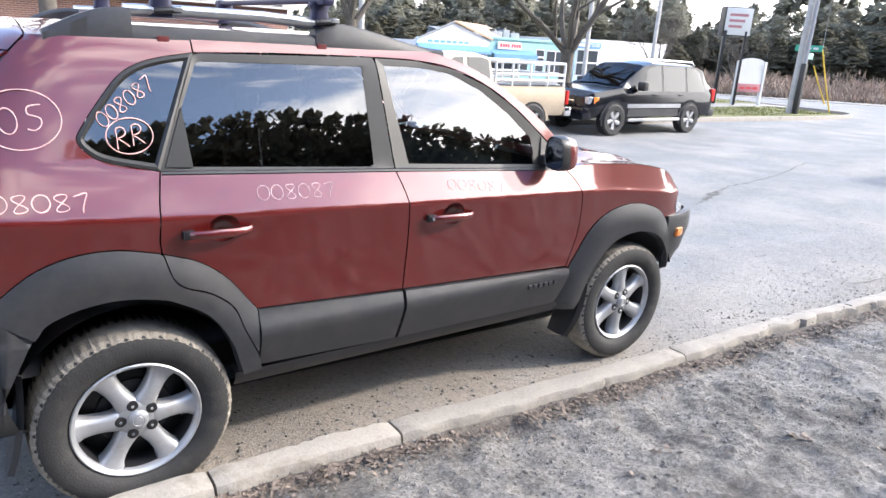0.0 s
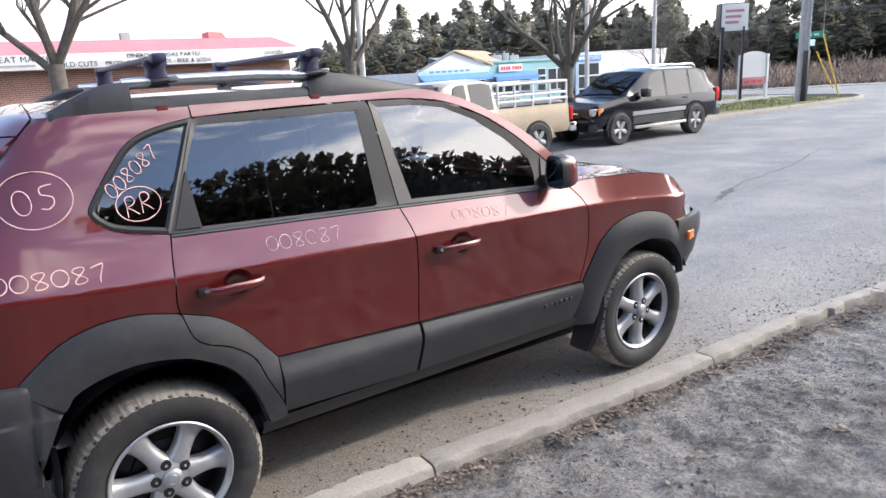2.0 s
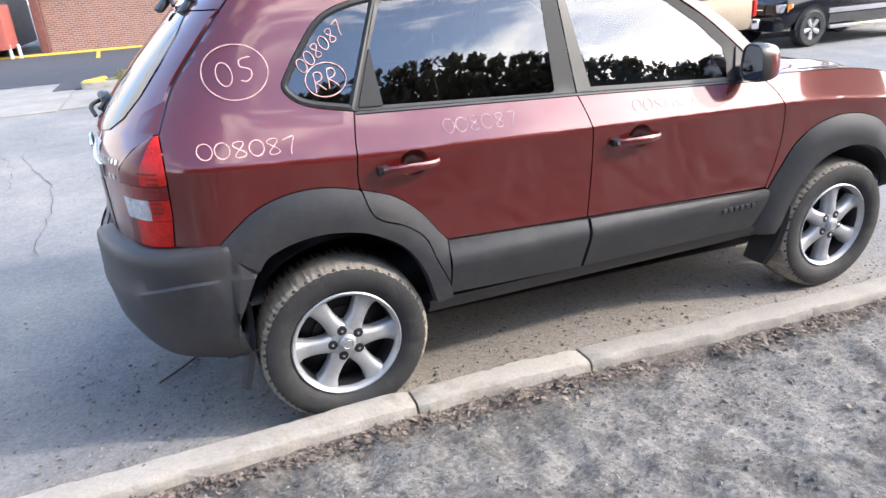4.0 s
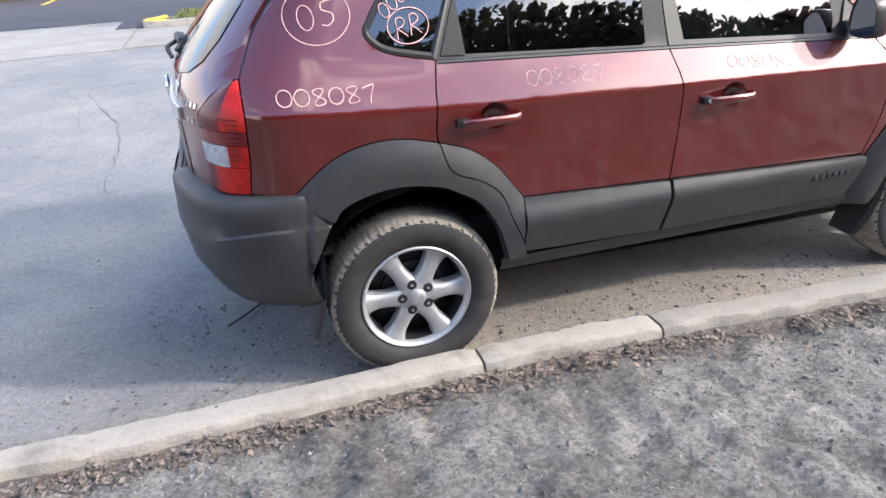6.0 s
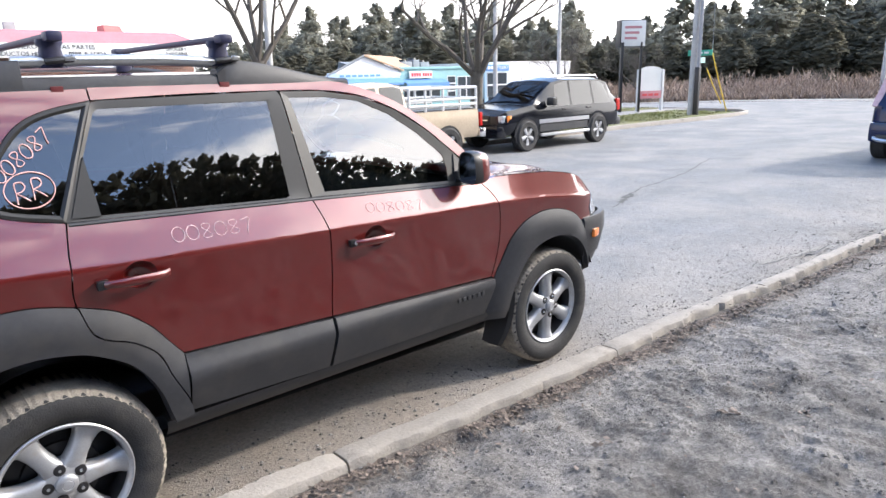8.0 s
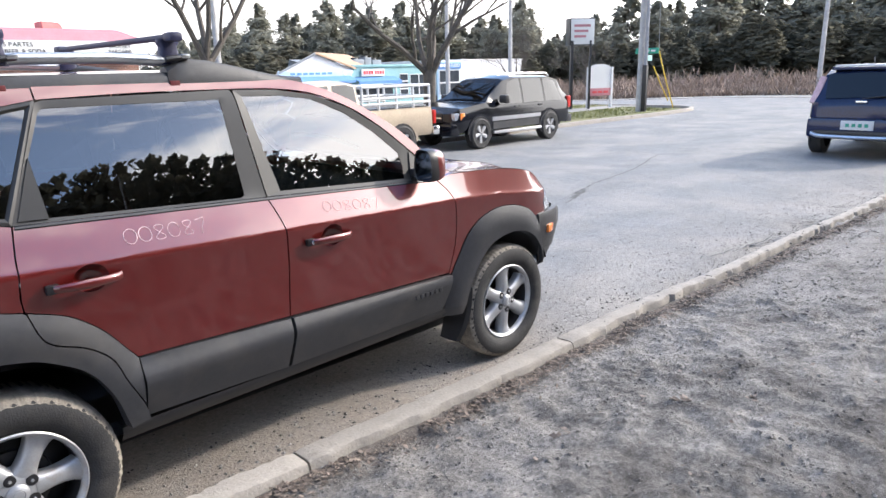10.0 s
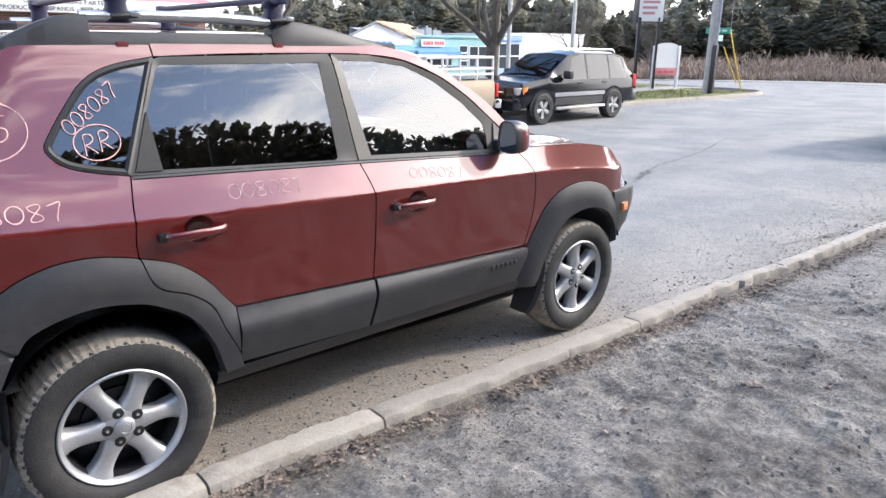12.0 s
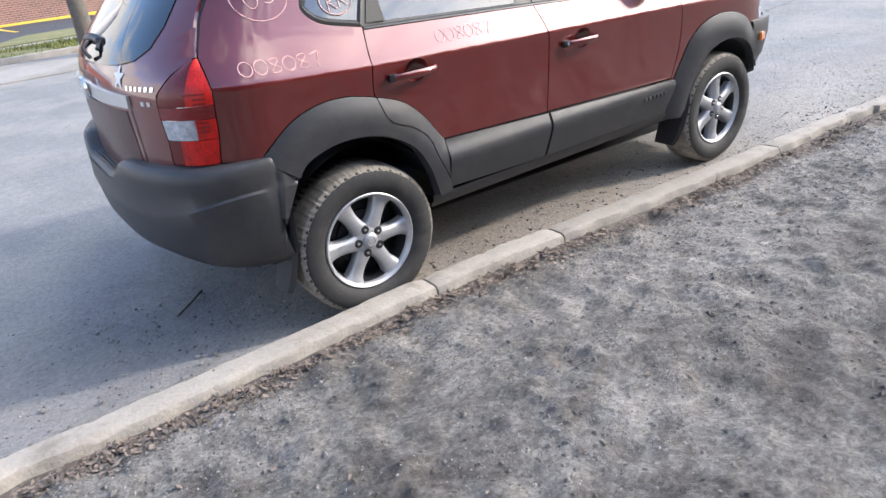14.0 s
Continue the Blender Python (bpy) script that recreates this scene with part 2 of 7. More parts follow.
def earth(name, dark, mid, light, litter):
    """Trodden earth: dark damp patches and pale dusty ones, crumbs, and brown litter along the kerb. Paler towards the
    kerb and along x.
    """
    m = material(name, mid, rough=0.95)
    n, l = m.node_tree.nodes, m.node_tree.links
    p = n["Principled BSDF"]

    def noise_at(scale, detail, rough, twist=0.0, vec=None):
        t = n.new("ShaderNodeTexNoise")
        t.inputs["Scale"].default_value, t.inputs["Detail"].default_value, t.inputs["Roughness"].default_value, t.inputs["Distortion"].default_value = scale, detail, rough, twist
        l.new(vec or tc.outputs["Object"], t.inputs["Vector"])
        return t.outputs["Fac"]

    def mad(a, k, b):
        t = n.new("ShaderNodeMath")
        t.operation = "MULTIPLY_ADD"
        t.inputs[1].default_value = k
        l.new(a, t.inputs[0])
        if isinstance(b, float):
            t.inputs[2].default_value = b
        else:
            l.new(b, t.inputs[2])
        return t.outputs[0]
    tc, mp, sp = (n.new("ShaderNode" + q) for q in ("TexCoord", "Mapping", "SeparateXYZ"))
    mp.inputs["Scale"].default_value, mp.inputs["Rotation"].default_value = (0.9, 1.1, 1.0), (0, 0, radians(12))
    l.new(tc.outputs["Object"], mp.inputs["Vector"])
    l.new(tc.outputs["Object"], sp.inputs[0])
    broad = noise_at(1.5, 3, 0.5, 0.3)
    patch = noise_at(5.5, 10, 0.70, 0.25, mp.outputs[0])
    crumb = noise_at(30, 8, 0.72)
    tone = mad(patch, 0.95, mad(broad, 0.55, mad(crumb, 0.42, -0.46)))
    # tone rises towards the kerb and along x
    kerb_tone = n.new("ShaderNodeMapRange")
    kerb_tone.inputs["From Min"].default_value, kerb_tone.inputs["From Max"].default_value = -2.75, -1.15
    kerb_tone.inputs["To Min"].default_value, kerb_tone.inputs["To Max"].default_value = -0.07, 0.15
    l.new(mad(noise_at(0.8, 2, 0.5), 0.9, mad(sp.outputs["X"], 0.12, mad(sp.outputs["Y"], 1.0, -0.75))), kerb_tone.inputs["Value"])
    tone = mad(kerb_tone.outputs[0], 1.0, tone)
    r = n.new("ShaderNodeValToRGB")
    e = r.color_ramp.elements
    e[0].position, e[0].color = 0.34, (*dark, 1)
    e[1].position, e[1].color = 0.68, (*light, 1)
    q = e.new(0.49)
    q.color = (*mid, 1)
    l.new(tone, r.inputs["Fac"])
    # litter: distance from the kerb line, with a ragged edge
    line = mad(sp.outputs["X"], 0.045, sp.outputs["Y"])
    far = mad(noise_at(6, 6, 0.7), 0.26, line)
    k = n.new("ShaderNodeMapRange")
    k.inputs["From Min"].default_value, k.inputs["From Max"].default_value = -1.10, -0.96
    k.inputs["To Max"].default_value = 0.75
    l.new(far, k.inputs["Value"])
    mx = n.new("ShaderNodeMix")
    mx.data_type = "RGBA"
    mx.inputs["B"].default_value = (*litter, 1)
    l.new(k.outputs[0], mx.inputs["Factor"])
    l.new(r.outputs["Color"], mx.inputs["A"])
    l.new(mx.outputs["Result"], p.inputs["Base Color"])
    bp = n.new("ShaderNodeBump")
    bp.inputs["Strength"].default_value, bp.inputs["Distance"].default_value = 1.0, 0.009
    l.new(mad(patch, 0.8, noise_at(18, 13, 0.74)), bp.inputs["Height"])
    l.new(bp.outputs[0], p.inputs["Normal"])
    return m


DIRT = earth("dirt_verge", (0.056, 0.050, 0.045), (0.110, 0.102, 0.093), (0.190, 0.178, 0.163), (0.078, 0.062, 0.050))
add_grain(DIRT, 80, 0.62, 1.38, 0.004)
CONCRETE = material("old_concrete", (0.30, 0.272, 0.238), rough=0.9, vary=0.16, scale=7, bump=0.4, bump_scale=70, spots=(0.15, 0.128, 0.105), spot_scale=6, spot_lo=0.53, spot_hi=0.78, rnd=0.12)
STONE = material("gravel_stone", (0.165, 0.157, 0.146), rough=0.9, vary=0.35, scale=30, island=0.6)
LEAF = material("dead_leaf", (0.150, 0.118, 0.096), rough=0.85, vary=0.4, scale=40, island=0.6)
GRASS = material("winter_grass", (0.185, 0.165, 0.075), rough=0.9, vary=0.4, scale=3, spots=(0.12, 0.145, 0.045), spot_scale=1.2, spot_lo=0.4, spot_hi=0.7, bump=0.6, bump_scale=40)
BARK = material("bark", (0.105, 0.09, 0.075), rough=0.95, vary=0.4, scale=9, bump=0.8, bump_scale=30)
# needle colours are lightened, the pines' also greyed, in place of distance haze
NEEDLE = material("dark_needles", (0.135, 0.128, 0.095), rough=1.0, vary=0.35, scale=0.6, island=0.25, spec=0.1)
HAZEPINE = material("hazed_grey_green_needles", (0.26, 0.255, 0.205), rough=1.0, vary=0.3, scale=0.6, island=0.25, spec=0.1)
for mat in (NEEDLE, HAZEPINE):                   # light passes through the needles
    n, l = mat.node_tree.nodes, mat.node_tree.links
    p, o = n["Principled BSDF"], n["Material Output"]
    tl, mixn = n.new("ShaderNodeBsdfTranslucent"), n.new("ShaderNodeMixShader")
    l.new(p.inputs["Base Color"].links[0].from_socket, tl.inputs["Color"])
    mixn.inputs[0].default_value = 0.5
    l.new(p.outputs[0], mixn.inputs[1])
    l.new(tl.outputs[0], mixn.inputs[2])
    l.new(mixn.outputs[0], o.inputs["Surface"])
BRUSH = material("dry_brush", (0.30, 0.225, 0.175), rough=0.95, vary=0.4, scale=0.5, island=0.4)


# ---- mesh helpers ----
def part(name, bm, mat, parent=None, label="", smooth=True, angle=40):
    """Links a bmesh as one mesh object, under a thing or a part where one is given."""
    me = bpy.data.meshes.new(name)
    bm.normal_update()
    if smooth:
        for f in bm.faces:
            f.smooth = True
        for e in bm.edges:
            if len(e.link_faces) == 2 and e.calc_face_angle(0) > radians(angle):
                e.smooth = False
    bm.to_mesh(me)
    bm.free()
    me.materials.append(mat)
    ob = new(name, me)
    if parent:
        ob.parent = parent
    if label:
        ob["label"] = label
    return ob


def thing(name, label, category, x=0, y=0, z=0, rz=0, group="", kind=""):
    ob = new(name)
    ob.empty_display_size = 0.2
    ob.matrix_basis = pose(x, y, z, 0, 0, rz)
    return tagged(ob, label, category, group, kind)


def box(bm, x0, y0, z0, x1, y1, z1, bevel=0.0, m=None):
    vs = [bm.verts.new((x, y, z)) for z in (z0, z1) for x, y in ((x0, y0), (x1, y0), (x1, y1), (x0, y1))]
    fs = [bm.faces.new([vs[i] for i in q]) for q in ((3, 2, 1, 0), (4, 5, 6, 7), (0, 1, 5, 4), (1, 2, 6, 5), (2, 3, 7, 6), (3, 0, 4, 7))]
    if bevel:
        es = list({e for f in fs for e in f.edges})
        r = bmesh.ops.bevel(bm, geom=es, offset=bevel, segments=2, affect="EDGES", profile=0.6)
        vs = list({v for f in r["faces"] for v in f.verts} | {v for v in vs if v.is_valid})
    if m:
        bmesh.ops.transform(bm, matrix=m, verts=[v for v in vs if v.is_valid])
    return bm


def new_box(*a, **k):
    return box(bmesh.new(), *a, **k)


def loft(bm, rows, closed=False, caps=False):
    """Quads between rows of points of equal length."""
    vr = [[bm.verts.new(p) for p in r] for r in rows]
    n = len(vr[0])
    for a, b in zip(vr, vr[1:]):
        for i in range(n if closed else n - 1):
            j = (i + 1) % n
            try:
                bm.faces.new((a[i], a[j], b[j], b[i]))
            except ValueError:
                pass
    if caps:
        bm.faces.new(list(reversed(vr[0])))
        bm.faces.new(vr[-1])
    return bm


def tube(bm, pts, radii, sides=8):
    """A round, tapered tube along points."""
    rows = []
    pts = [Vector(p) for p in pts]
    if not hasattr(radii, "__len__"):
        radii = [radii] * len(pts)
    for i, p in enumerate(pts):
        d = (pts[min(i + 1, len(pts) - 1)] - pts[max(i - 1, 0)]).normalized()
        u = d.orthogonal().normalized() if i == 0 else (u - d * u.dot(d)).normalized()
        w = d.cross(u)
        rows.append([p + radii[i] * (math.cos(t) * u + math.sin(t) * w) for t in (2 * math.pi * k / sides for k in range(sides))])
    return loft(bm, rows, closed=True, caps=True)


def lathe(bm, profile, seg=48, m=None):
    """Turns (radius, height) pairs round the y axis."""
    rows = [[(r * math.cos(2 * math.pi * k / seg), h, r * math.sin(2 * math.pi * k / seg)) for k in range(seg)] for r, h in profile]
    start = len(bm.verts)
    loft(bm, rows, closed=True)
    if m:
        bm.verts.ensure_lookup_table()
        bmesh.ops.transform(bm, matrix=m, verts=bm.verts[start:])
    return bm


def spline(pts, n=6):
    """Points along a smooth open curve through the given ones."""
    p = [np.array(q, float) for q in pts]
    p = [2 * p[0] - p[1]] + p + [2 * p[-1] - p[-2]]
    out = []
    for i in range(1, len(p) - 2):
        for k in range(n):
            t = k / n
            a, b, c, d = p[i - 1:i + 3]
            out.append(0.5 * (2 * b + (c - a) * t + (2 * a - 5 * b + 4 * c - d) * t * t + (3 * b - a - 3 * c + d) * t ** 3))
    out.append(p[-2])
    return [tuple(q) for q in out]


def smooth01(a, b, v):
    t = max(0.0, min(1.0, (v - a) / (b - a)))
    return t * t * (3 - 2 * t)


# ---- ground ----
def ground_z(x, y):
    """Height of the street and the lots: level by the kerb, falling gently across the road."""
    return (-0.17 * smooth01(1, 11, x) * smooth01(1, 7.5, y) - 0.62 * smooth01(16, 40, x) * smooth01(10, 36, y)
            - 0.25 * smooth01(26, 45, x) * smooth01(-5, 6, y) - 0.22 * smooth01(15, 27, y) * (1 - smooth01(8, 20, x)))


def kerb_y(x):
    """Street-side edge of the near kerb."""
    return -0.885 - 0.038 * max(0.0, x) - 0.012 * max(0.0, x - 4) ** 1.2 + 0.012 * math.sin(2.1 * x)


def kerb_top(x):
    return 0.09 - 0.012 * max(0.0, min(x, 5.0))


def verge_bump(x, y):
    """Trodden earth: soft hollows, clods and crumbs."""
    a = noise.noise(Vector((x * 2.3, y * 2.3, 1)))
    c = noise.noise(Vector((x * 7.5, y * 7.5, 2)))
    e = abs(noise.noise(Vector((x * 15, y * 15, 3))))
    g = noise.noise(Vector((x * 30, y * 33, 4))) * (0.5 + noise.noise(Vector((x * 4, y * 4, 8))))
    return 0.020 * a + 0.027 * c + 0.024 * e * (0.6 + a) + 0.008 * g


def verge_rise(d):
    """The earth lies a little under the kerb and climbs away from it."""
    return -0.055 + 0.075 * smooth01(0, 1.1, d)


def grid_axis(lo, hi, fine_lo, fine_hi, fine, coarse):
    a, v, step = [], fine_lo, fine
    while v < fine_hi:
        a.append(v)
        v += fine
    while v < hi:
        a.append(v)
        step = min(step * 1.35, coarse)
        v += step
    a.append(hi)
    v, step = fine_lo, fine
    while v > lo:
        step = min(step * 1.35, coarse)
        v -= step
        a.insert(0, max(v, lo))
    return a


def make_ground():
    bm = bmesh.new()
    xs, ys = grid_axis(-900, 900, -3, 14, 0.25, 60), grid_axis(-900, 900, -1, 12, 0.25, 60)
    rows = [[(x, y, ground_z(x, y) + 0.012 * (noise.noise(Vector((x * 0.5, y * 0.5, 0)))) - (0.25 if y < kerb_y(x) - 0.1 else 0)) for y in ys] for x in xs]
    loft(bm, [list(reversed(r)) for r in rows])
    bmesh.ops.recalc_face_normals(bm, faces=bm.faces)
    if sum(f.normal.z for f in bm.faces) < 0:
        bmesh.ops.reverse_faces(bm, faces=bm.faces)
    ob = part("road", bm, ASPHALT)
    tagged(ob, "worn grey asphalt road with dusty pale patches", "road", kind="structure")
    # verge of bare earth behind the kerb
    bm = bmesh.new()
    xs, ds = grid_axis(-60, 120, -2.4, 4.6, 0.017, 3), grid_axis(0, 60, 0, 2.3, 0.016, 3)
    rows = []
    for x in xs:
        r = []
        for d in ds:
            y = kerb_y(x) - 0.13 - d
            z = kerb_top(x) + verge_rise(d)
            z += verge_bump(x, y) * smooth01(0, 0.12, d)
            r.append((x, y, z))
        rows.append(r)
    loft(bm, rows)
    if sum(f.normal.z for f in bm.faces) < 0:
        bmesh.ops.reverse_faces(bm, faces=bm.faces)
    bm.normal_update()
    if sum(f.normal.z for f in bm.faces) < 0:
        bmesh.ops.reverse_faces(bm, faces=bm.faces)
    tagged(part("verge_ground", bm, DIRT), "bare grey-brown earth verge with grit and small stones", "ground", kind="structure")


make_ground()


def kerb_stone(x0, x1, seed, parent):
    """A cracked length of concrete kerb with worn, uneven edges."""
    rng = random.Random(seed)
    bm = bmesh.new()
    rows, n = [], max(3, int((x1 - x0) / 0.035))
    for i in range(n + 1):
        t = i / n
        x = x0 + (x1 - x0) * t
        y, z = kerb_y(x), kerb_top(x)
        e = 0.014 * noise.noise(Vector((x * 6, seed, 0))) + 0.010 * noise.noise(Vector((x * 28, seed, 3)))
        f = 0.022 * noise.noise(Vector((x * 5, seed, 9))) + 0.014 * noise.noise(Vector((x * 24, seed, 5)))
        chip = 0.022 * max(0.0, noise.noise(Vector((x * 9, seed, 13))) - 0.15) + 0.006 * abs(noise.noise(Vector((x * 40, seed, 17))))
        worn = 1 + 0.7 * smooth01(2.9, 4.4, x)
        chip *= 1 - 0.5 * smooth01(2.9, 4.4, x)
        e, f, z = e * worn, f * worn, z + 0.007 * (worn - 0.6) * noise.noise(Vector((x * 5, seed, 7)))
        ends = 0.010 * (max(0, 1 - t * n / 1.5) + max(0, 1 - (1 - t) * n / 1.5))
        w = 0.143 - 0.035 * smooth01(2.9, 4.4, x) + f
        rows.append([(x, y + e - 0.002, -0.08), (x, y + e, z - 0.026), (x, y - 0.006 + e, z - 0.012 - ends - chip), (x, y - 0.020 + e - chip, z - 0.002 - ends),
                     (x, y - 0.06, z + 0.004 * noise.noise(Vector((x * 11, 1, seed))) - ends), (x, y - w + 0.025, z - ends + 0.003 * noise.noise(Vector((x * 16, 5, seed)))), (x, y - w + 0.008, z - 0.008 - ends - chip), (x, y - w, z - 0.026 - ends), (x, y - w - 0.004, -0.08)])
    loft(bm, rows, closed=True, caps=True)
    bmesh.ops.recalc_face_normals(bm, faces=bm.faces)
    return part("kerb_stone", bm, CONCRETE, parent, angle=32)


kerb = thing("kerb", "cracked and weathered concrete kerb along the verge", "kerb", 0, -0.95, 0, kind="structure")
kerb.matrix_basis = Matrix.Identity(4)
cuts = [-9.0, -6.2, -3.9, -2.1, 0.22, 1.03, 2.95, 4.9, 7.4, 10.5, 14.0, 20.0]
for i, (a, b) in enumerate(zip(cuts, cuts[1:])):
    kerb_stone(a + 0.006, b - 0.006, i + 1, kerb)


# ---- the parked red car: body surface ----
_WZ = [(0.20, 0.80), (0.36, 0.835), (0.44, 0.862), (0.60, 0.872), (0.80, 0.880), (1.00, 0.895), (1.089, 0.906), (1.098, 0.903), (1.245, 0.826), (1.62, 0.690), (1.70, 0.640), (1.80, 0.56)]
_ZS = np.arange(0.1, 1.9, 0.005)
_WS = np.interp(_ZS, *zip(*_WZ))
_k = np.exp(-0.5 * (np.arange(-12, 13) / 0.8) ** 2)
_k2 = np.exp(-0.5 * (np.arange(-30, 31) / 9.0) ** 2)
_soft = np.convolve(np.pad(_WS, 30, mode="edge"), _k2 / _k2.sum(), mode="valid")
_WS = np.convolve(np.pad(_WS, 12, mode="edge"), _k / _k.sum(), mode="valid")
_b = np.clip((_ZS - 1.40) / 0.15, 0, 1)
_WS = _WS * (1 - _b) + _soft * _b
XC_F, RX_F = 2.62, 0.74


def crease(x):
    return float(np.interp(x, [-0.6, 0.12, 1.11, 2.13, 2.5, 2.95], [1.155, 1.11, 1.082, 1.055, 1.035, 0.965]))


def width(x, z):
    """Half width before the corners round off."""
    k = smooth01(0.72, 1.08, z) * min(1.0, max(0.0, (1.64 - z) / 0.42))
    w = float(np.interp(z - k * (crease(x) - 1.10), _ZS, _WS))
    if x > 2.05 and z > crease(x) - 0.01:          # the wing stands more upright above the line
        w = 0.9 - (0.9 - w) * (1 - 0.5 * smooth01(2.05, 2.45, x)) if w < 0.9 else w
    return w


def crease_z(x):
    """Height of the sharp line along the flank."""
    zs = np.arange(0.9, 1.25, 0.004)
    return float(next((z for z in zs if z - smooth01(0.72, 1.08, z) * (crease(x) - 1.10) >= 1.093), 1.1))


_RX = np.interp(_ZS, [0.2, 0.55, 0.72, 1.12, 1.20, 1.25, 1.46, 1.69, 1.74], [-0.74, -0.79, -0.80, -0.80, -0.785, -0.765, -0.57, -0.335, -0.28])
_RX = np.convolve(np.pad(_RX, 30, mode="reflect", reflect_type="odd"), _k2 / _k2.sum(), mode="valid")


def rear_x(z):
    return float(np.interp(z, _ZS, _RX))


def rear_r(z):
    return 0.50 if z < 1.2 else 0.50 - 0.22 * smooth01(1.2, 1.7, z)


P_R, Q_R = 2.5, 2.6


def side_y(x, z):
    """Half width of the body at a place along its length."""
    w = width(x, z)
    xc = rear_x(z) + rear_r(z)
    if x < xc:
        w *= max(0.0, 1 - min(1, (xc - x) / rear_r(z)) ** P_R) ** (1 / Q_R)
    if x > XC_F:
        w *= max(0.0, 1 - min(1, (x - XC_F) / (RX_F - 0.25 * smooth01(0.8, 1.15, z))) ** 4.5) ** (1 / 2.4)
    return w


def wrap(a, z, off=0.0, xr=None, w=None, r=None):
    """Round the rear corner: a = 0 at the side, 1 at the middle of the tail."""
    xr = rear_x(z) if xr is None else xr
    r = rear_r(z) if r is None else r
    w = width(-0.4, z) if w is None else w
    t = a * math.pi / 2
    return (xr + r - (r + off) * math.sin(t) ** (2 / P_R), (w + off) * math.cos(t) ** (2 / Q_R), z)


def a_of_x(x, z):
    s = min(1.0, max(0.0, (rear_x(z) + rear_r(z) - x) / rear_r(z)))
    return math.asin(s ** (P_R / 2)) * 2 / math.pi


def a_of_y(y, z):
    return math.acos(min(1, abs(y) / width(-0.4, z)) ** (Q_R / 2)) * 2 / math.pi


def inset2d(pts, d):
    """Shrinks an outline by d."""
    area = sum(a[0] * b[1] - b[0] * a[1] for a, b in zip(pts, pts[1:] + pts[:1]))
    s = 1 if area > 0 else -1
    out = []
    for i, p in enumerate(pts):
        a, b = pts[i - 1], pts[(i + 1) % len(pts)]
        n1 = Vector((-(p[1] - a[1]), p[0] - a[0])).normalized()
        n2 = Vector((-(b[1] - p[1]), b[0] - p[0])).normalized()
        n = n1 + n2
        n = n1 if n.length < 0.2 else n / max(0.35, n.length_squared / 2)
        out.append((p[0] + s * d * n.x, p[1] + s * d * n.y))
    return out


def clean(pts):
    out = []
    for p in pts:
        if not out or math.hypot(p[0] - out[-1][0], p[1] - out[-1][1]) > 0.004:
            out.append(tuple(float(v) for v in p))
    if math.hypot(out[0][0] - out[-1][0], out[0][1] - out[-1][1]) < 0.004:
        out.pop()
    return out


def skin(outline, place, gap=0.003, cell=0.045, depth=0.015, inward=(0, 1, 0), cup=None, sharp=False):
    """A sheet cut to an outline in two parameters, laid on the body by place(u, v), with a folded edge."""
    bm2 = bmesh.new()
    pts = inset2d(clean(outline), gap) if gap else clean(outline)
    bm2.faces.new([bm2.verts.new((u, 0, v)) for u, v in pts])
    for axis in (0, 2):
        lo, hi = (min(p[axis // 2] for p in pts), max(p[axis // 2] for p in pts))
        k = math.floor(lo / cell) + 1
        while k * cell < hi - 1e-4:
            co, no = [0, 0, 0], [0, 0, 0]
            co[axis], no[axis] = k * cell, 1
            bmesh.ops.bisect_plane(bm2, geom=list(bm2.verts) + list(bm2.edges) + list(bm2.faces), dist=1e-5, plane_co=co, plane_no=no)
            k += 1
    if sharp:
        for x0 in np.arange(-0.72, 3.0, cell):
            x1 = x0 + cell
            z0, z1 = crease_z(x0), crease_z(x1)
            for d in (-0.016, -0.005, 0.005, 0.016):
                near = [f for f in bm2.faces if x0 - 0.001 < f.calc_center_median().x < x1 + 0.001 and abs(f.calc_center_median().z - z0) < 0.08]
                if near:
                    bmesh.ops.bisect_plane(bm2, geom=near + list({e for f in near for e in f.edges}) + list({v for f in near for v in f.verts}), dist=1e-5,
                                           plane_co=(x0, 0, z0 + d), plane_no=(-(z1 - z0), 0, cell))
    rim = [e for e in bm2.edges if len(e.link_faces) == 1]
    if cup:
        cu, cv, ru, rv = cup
        for k in range(20):
            a = 2 * math.pi * k / 20
            near = [f for f in bm2.faces if abs(f.calc_center_median().x - cu) < 0.11 and abs(f.calc_center_median().z - cv) < 0.11]
            geom = near + list({e for f in near for e in f.edges}) + list({v for f in near for v in f.verts})
            bmesh.ops.bisect_plane(bm2, geom=geom, dist=1e-6, plane_co=(cu + ru * math.cos(a), 0, cv + rv * math.sin(a)), plane_no=(math.cos(a) / ru, 0, math.sin(a) / rv))
        inside = [f for f in bm2.faces if ((f.calc_center_median().x - cu) / ru) ** 2 + ((f.calc_center_median().z - cv) / rv) ** 2 < 0.98]
        bmesh.ops.delete(bm2, geom=inside, context="FACES")
    for v in bm2.verts:
        v.co = Vector(place(v.co.x, v.co.z))
    bm2.normal_update()
    mean = sum((f.normal * f.calc_area() for f in bm2.faces), Vector())
    if mean.dot(Vector(inward)) > 0:
        bmesh.ops.reverse_faces(bm2, faces=bm2.faces)
    if depth:
        r = bmesh.ops.extrude_edge_only(bm2, edges=rim)
        for v in (g for g in r["geom"] if isinstance(g, bmesh.types.BMVert)):
            v.co += Vector(inward) * depth
        bm2.normal_update()
    return bm2


